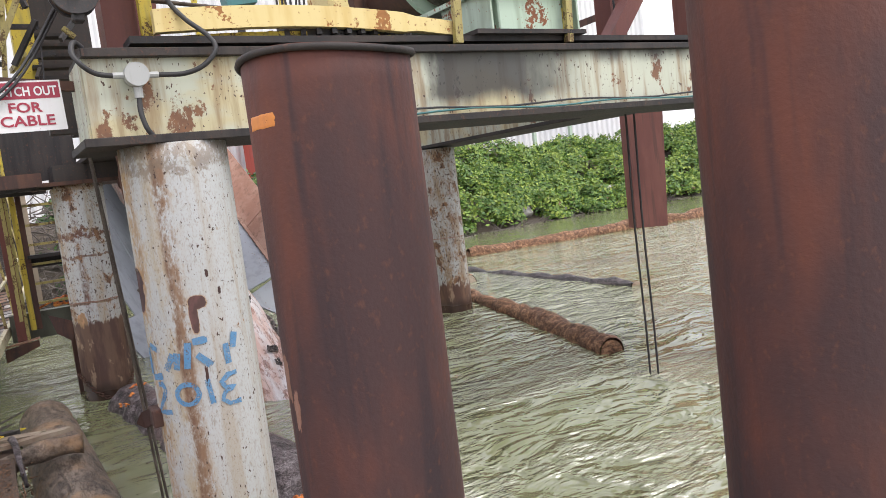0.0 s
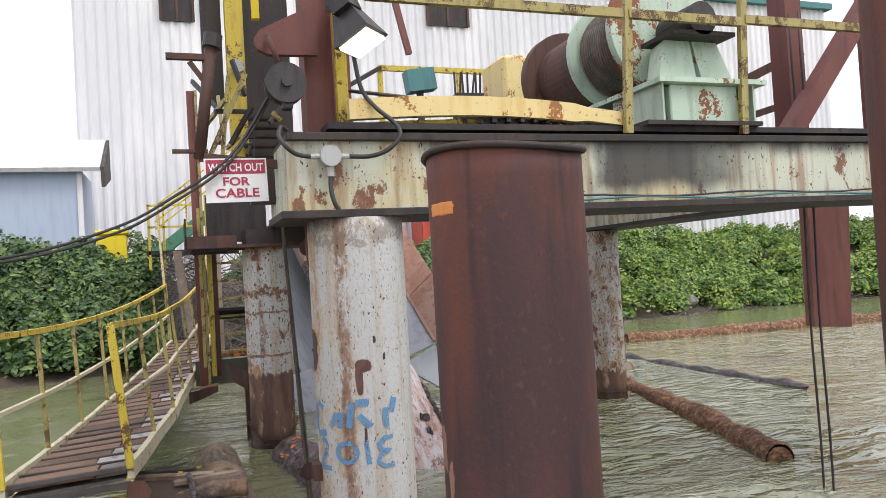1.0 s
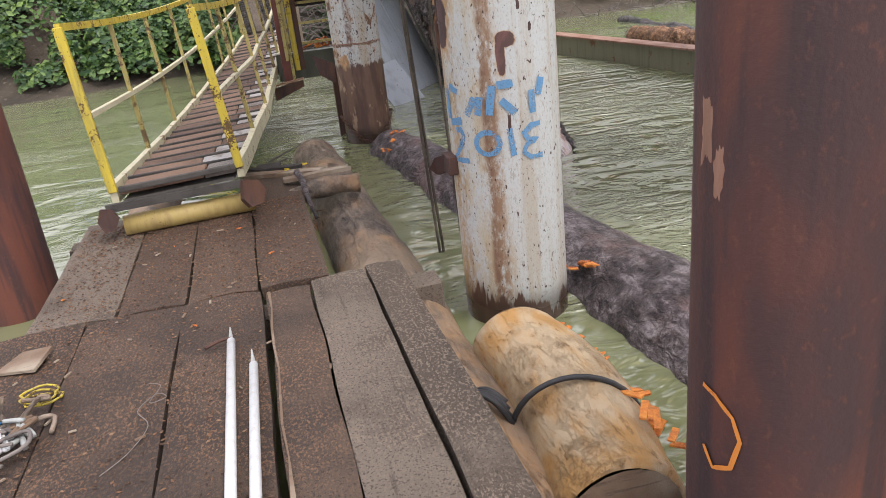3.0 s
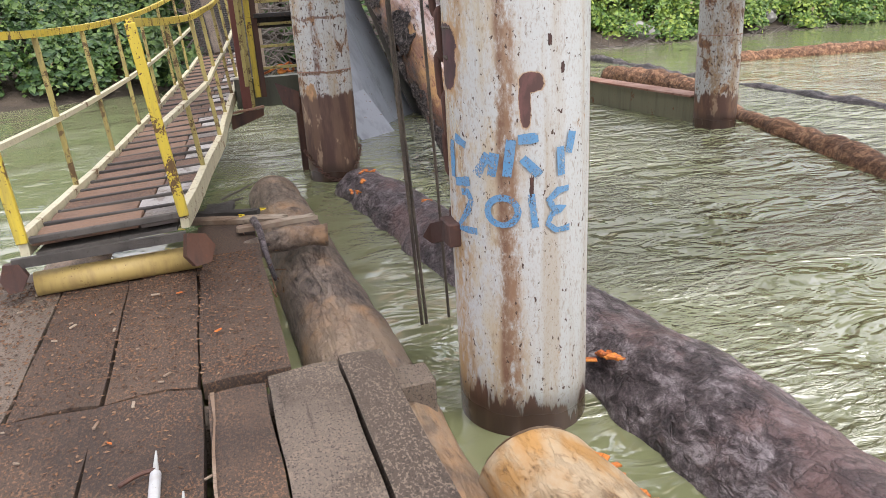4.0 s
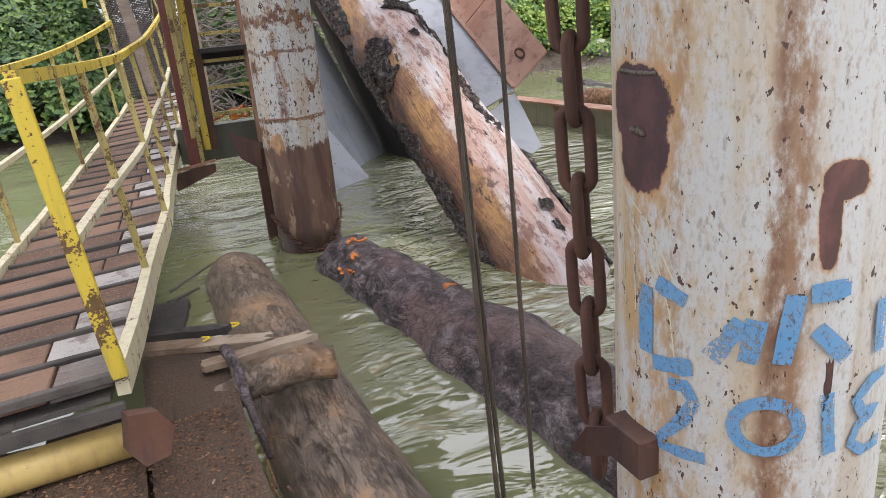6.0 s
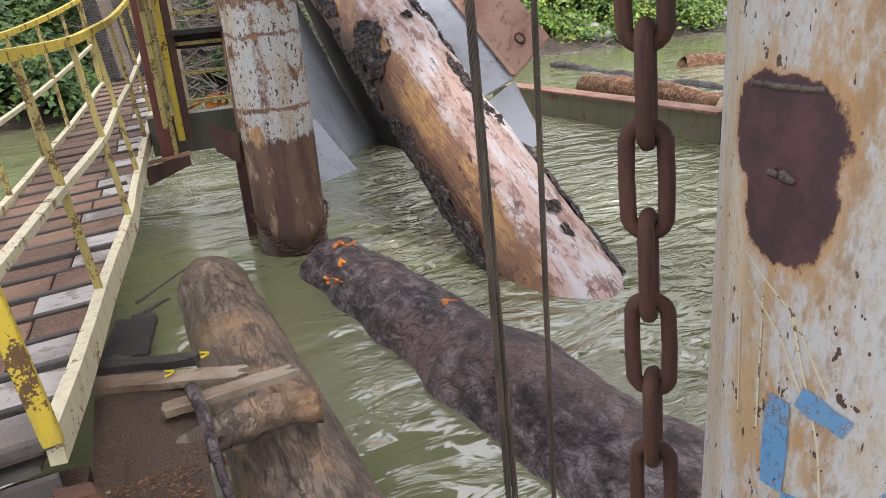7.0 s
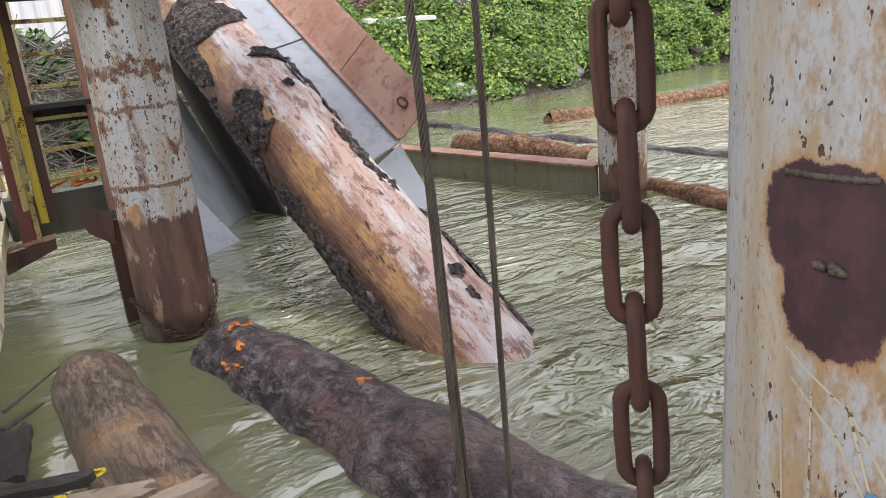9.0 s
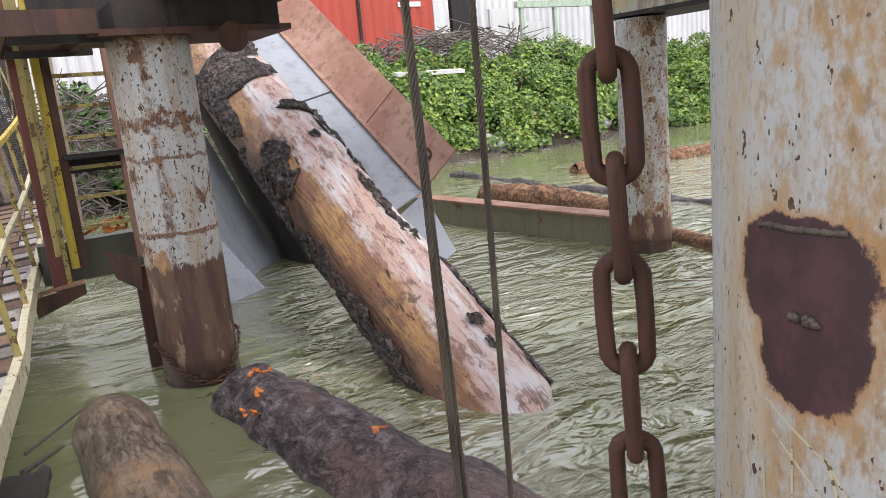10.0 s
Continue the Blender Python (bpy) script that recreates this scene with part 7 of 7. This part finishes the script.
def crumbs(name, count, seed):
    rng = np.random.default_rng(seed)
    n = Nodes("bark_crumbs")
    mat = n.done(n.ramp(n.island(), [(0.0, (0.035, 0.022, 0.016)), (0.5, (0.13, 0.07, 0.04)), (0.9, (0.2, 0.105, 0.055)), (1.0, (0.27, 0.17, 0.1))]), 0.85)
    x = rng.uniform(0.4, 1.82, count)
    y = 6.2 - 3.6 * rng.random(count) ** 1.6
    keep = rng.random(count) < np.where(y > 4.65, 1.0, np.where(x < 1.48, 0.5, 0.0))
    x, y = x[keep], y[keep]
    k = len(x)
    ln, a = rng.uniform(0.004, 0.013, k), rng.uniform(0, 2 * np.pi, k)
    w, h = ln * rng.uniform(0.3, 0.6, k), ln * rng.uniform(0.25, 0.6, k)
    c = np.stack([x, y, np.full(k, DECK + 0.003)], 1)
    d = np.stack([np.cos(a) * ln, np.sin(a) * ln, np.zeros(k)], 1)
    e = np.stack([-np.sin(a) * w, np.cos(a) * w, np.zeros(k)], 1)
    up = np.stack([np.zeros(k), np.zeros(k), h], 1)
    verts = np.stack([c - d, c + e, c + d, c - e, c + up + d * 0.2], 1).reshape(-1, 3)
    idx = np.arange(k * 5).reshape(-1, 5)
    tri = np.concatenate([idx[:, [0, 4, 1]], idx[:, [1, 4, 2]], idx[:, [2, 4, 3]], idx[:, [3, 4, 0]]])
    me = bpy.data.meshes.new(name)
    me.from_pydata(verts.tolist(), [], tri.tolist())
    me.materials.append(mat)
    return tagged(new(name, me), "brown bark crumbs and sawdust strewn on the planks", "bark litter", kind="stuff")


crumbs("bark_litter", 9000, 21)
# litter between deck and float log
drift = thing("driftwood", (2.0, 7.0, 0.3), "broken pale driftwood boards and a branch caught by the gangway", "driftwood")


def split_board(p, q, w, h, seed):
    """A weathered board with a splintered far end and uneven edges."""
    p, q = Vector(p), Vector(q)
    d = (q - p).normalized()
    side = d.cross(Vector((0, 0, 1))).normalized()
    up = side.cross(d)
    bm = bmesh.new()
    n, m, rows = 10, 6, []
    for i in range(n + 1):
        row = []
        for jj in range(m + 1):
            f = jj / m - 0.5
            tip = 0.09 * noise.noise((jj * 1.9, seed, 0)) if i == n else 0.03 * noise.noise((jj * 2.3, seed, 4)) if i == 0 else 0
            c = p.lerp(q, i / n) + d * tip + side * f * w * (1 + 0.12 * noise.noise((i * 0.8, seed, 2))) + up * (0.008 * noise.noise((i * 0.5, jj * 1.7, seed)))
            row.append((bm.verts.new(c + up * h / 2), bm.verts.new(c - up * h / 2)))
        rows.append(row)
    for a, b in zip(rows, rows[1:]):
        for jj in range(m):
            bm.faces.new((a[jj][0], a[jj + 1][0], b[jj + 1][0], b[jj][0]))
            bm.faces.new((a[jj][1], b[jj][1], b[jj + 1][1], a[jj + 1][1]))
        for jj in (0, m):
            bm.faces.new((a[jj][0], b[jj][0], b[jj][1], a[jj][1]))
    for row in (rows[0], rows[-1]):
        for jj in range(m):
            bm.faces.new((row[jj][0], row[jj][1], row[jj + 1][1], row[jj + 1][0]))
    bmesh.ops.recalc_face_normals(bm, faces=bm.faces)
    return bm


part("board", split_board((1.44, 7.17, 0.4), (1.9, 6.95, 0.42), 0.07, 0.035, 1.0), M["dark_wood"], drift, "black wet board")
part("board", split_board((1.44, 6.98, 0.41), (2.06, 6.7, 0.42), 0.1, 0.03, 2.0), M["timber_end"], drift, "pale split board")
part("board", split_board((1.74, 6.55, 0.43), (2.24, 6.58, 0.44), 0.08, 0.03, 3.0), M["timber_end"], drift, "grey broken board")
part("board", split_board((1.5, 7.4, 0.3), (1.75, 7.05, 0.3), 0.16, 0.03, 4.0), M["dark_wood"], drift, "dark sunk board")
part("board", split_board((1.58, 7.55, 0.22), (1.66, 8.1, 0.2), 0.22, 0.04, 5.0), M["dark_wood"], drift, "dark sunk board")
part("branch", sweep(bmesh.new(), smooth_path([(1.72, 6.36, 0.3), (1.88, 6.41, 0.345), (2.08, 6.46, 0.355), (2.3, 6.44, 0.345)], 5), [0.072 + 0.008 * math.sin(k * 0.9) for k in range(16)], 14), M["bark_brown"], drift, smooth=True)
part("root", sweep(bmesh.new(), smooth_path([(1.85, 6.62, 0.46), (1.87, 6.45, 0.44), (1.88, 6.2, 0.37), (1.9, 5.9, 0.3)], 5), [0.028 - 0.001 * k for k in range(16)], 8), M["bark_grey"], drift, smooth=True)
part("stick", rod(bmesh.new(), (1.66, 8.6, 0.12), (2.0, 8.95, 0.16), 0.014, 0.006, 6), M["dark_wood"], drift)
part("stick", rod(bmesh.new(), (1.64, 8.25, 0.16), (1.85, 8.5, 0.14), 0.02, 0.008, 6), M["dark_wood"], drift)
for c in ((1.78, 6.84, 0.435), (1.93, 6.93, 0.435)):
    twine = thing("yellow_twine", c, "short knot of yellow twine round a board", "twine")
    pts = [Vector(c) + Vector((0.022 * math.cos(k * 2.1), 0.03 * math.sin(k * 1.1) + 0.03 * noise.noise((k, c[0], 0)), 0.006 + 0.012 * abs(noise.noise((k * 1.7, 1, 0))))) for k in range(12)]
    part("cord", sweep(bmesh.new(), smooth_path(pts, 3), 0.0026, 5), M["bright_yellow"], twine, smooth=True)
rb = random.Random(77)
for k in range(14):
    a = Vector((rb.uniform(1.82, 1.94), rb.uniform(5.6, 6.5), 0.3))
    part("fibre", rod(bmesh.new(), a, a + Vector((rb.uniform(-0.08, 0.08), rb.uniform(-0.2, 0.2), rb.uniform(0, 0.12))), 0.006, 0.002, 4), M["bark_orange"], drift)
tie = thing("tie_rope", (2.4, 3.2, 0.3), "dark old rope lashing the cut log to the float", "rope")
part("loop", sweep(bmesh.new(), [(2.6 + 0.243 * math.cos(a), 3.2 - 0.07 * math.cos(a), 0.13 + 0.245 * math.sin(a)) for a in [k * math.pi / 16 for k in range(32)]], 0.012, 6, True), M["rubber"], tie, smooth=True)
for k in range(4):
    part("tail", sweep(bmesh.new(), smooth_path([(2.36, 3.25 + 0.02 * k, 0.2 + 0.02 * k), (2.3, 3.28 + 0.03 * k, 0.3), (2.22, 3.32 + 0.03 * k, 0.33 - 0.02 * k), (2.2, 3.2 + 0.05 * k, 0.28)], 4), 0.012, 6), M["rubber"], tie, smooth=True)
cut = next(o for o in bpy.data.objects if o.name == "cut_log")
rb = random.Random(9)
for k in range(26):
    a = rb.uniform(0.1, 1.0)
    y = rb.uniform(2.8, 3.85)
    p = Vector((2.6 + 0.235 * math.cos(a), y, 0.13 + 0.235 * math.sin(a)))
    part("shred", bar(bmesh.new(), p, p + Vector((rb.uniform(0.02, 0.09), rb.uniform(-0.12, 0.12), rb.uniform(-0.03, 0.04))), 0.025, 0.008), M["raw_orange"], cut, "torn orange bark shred")
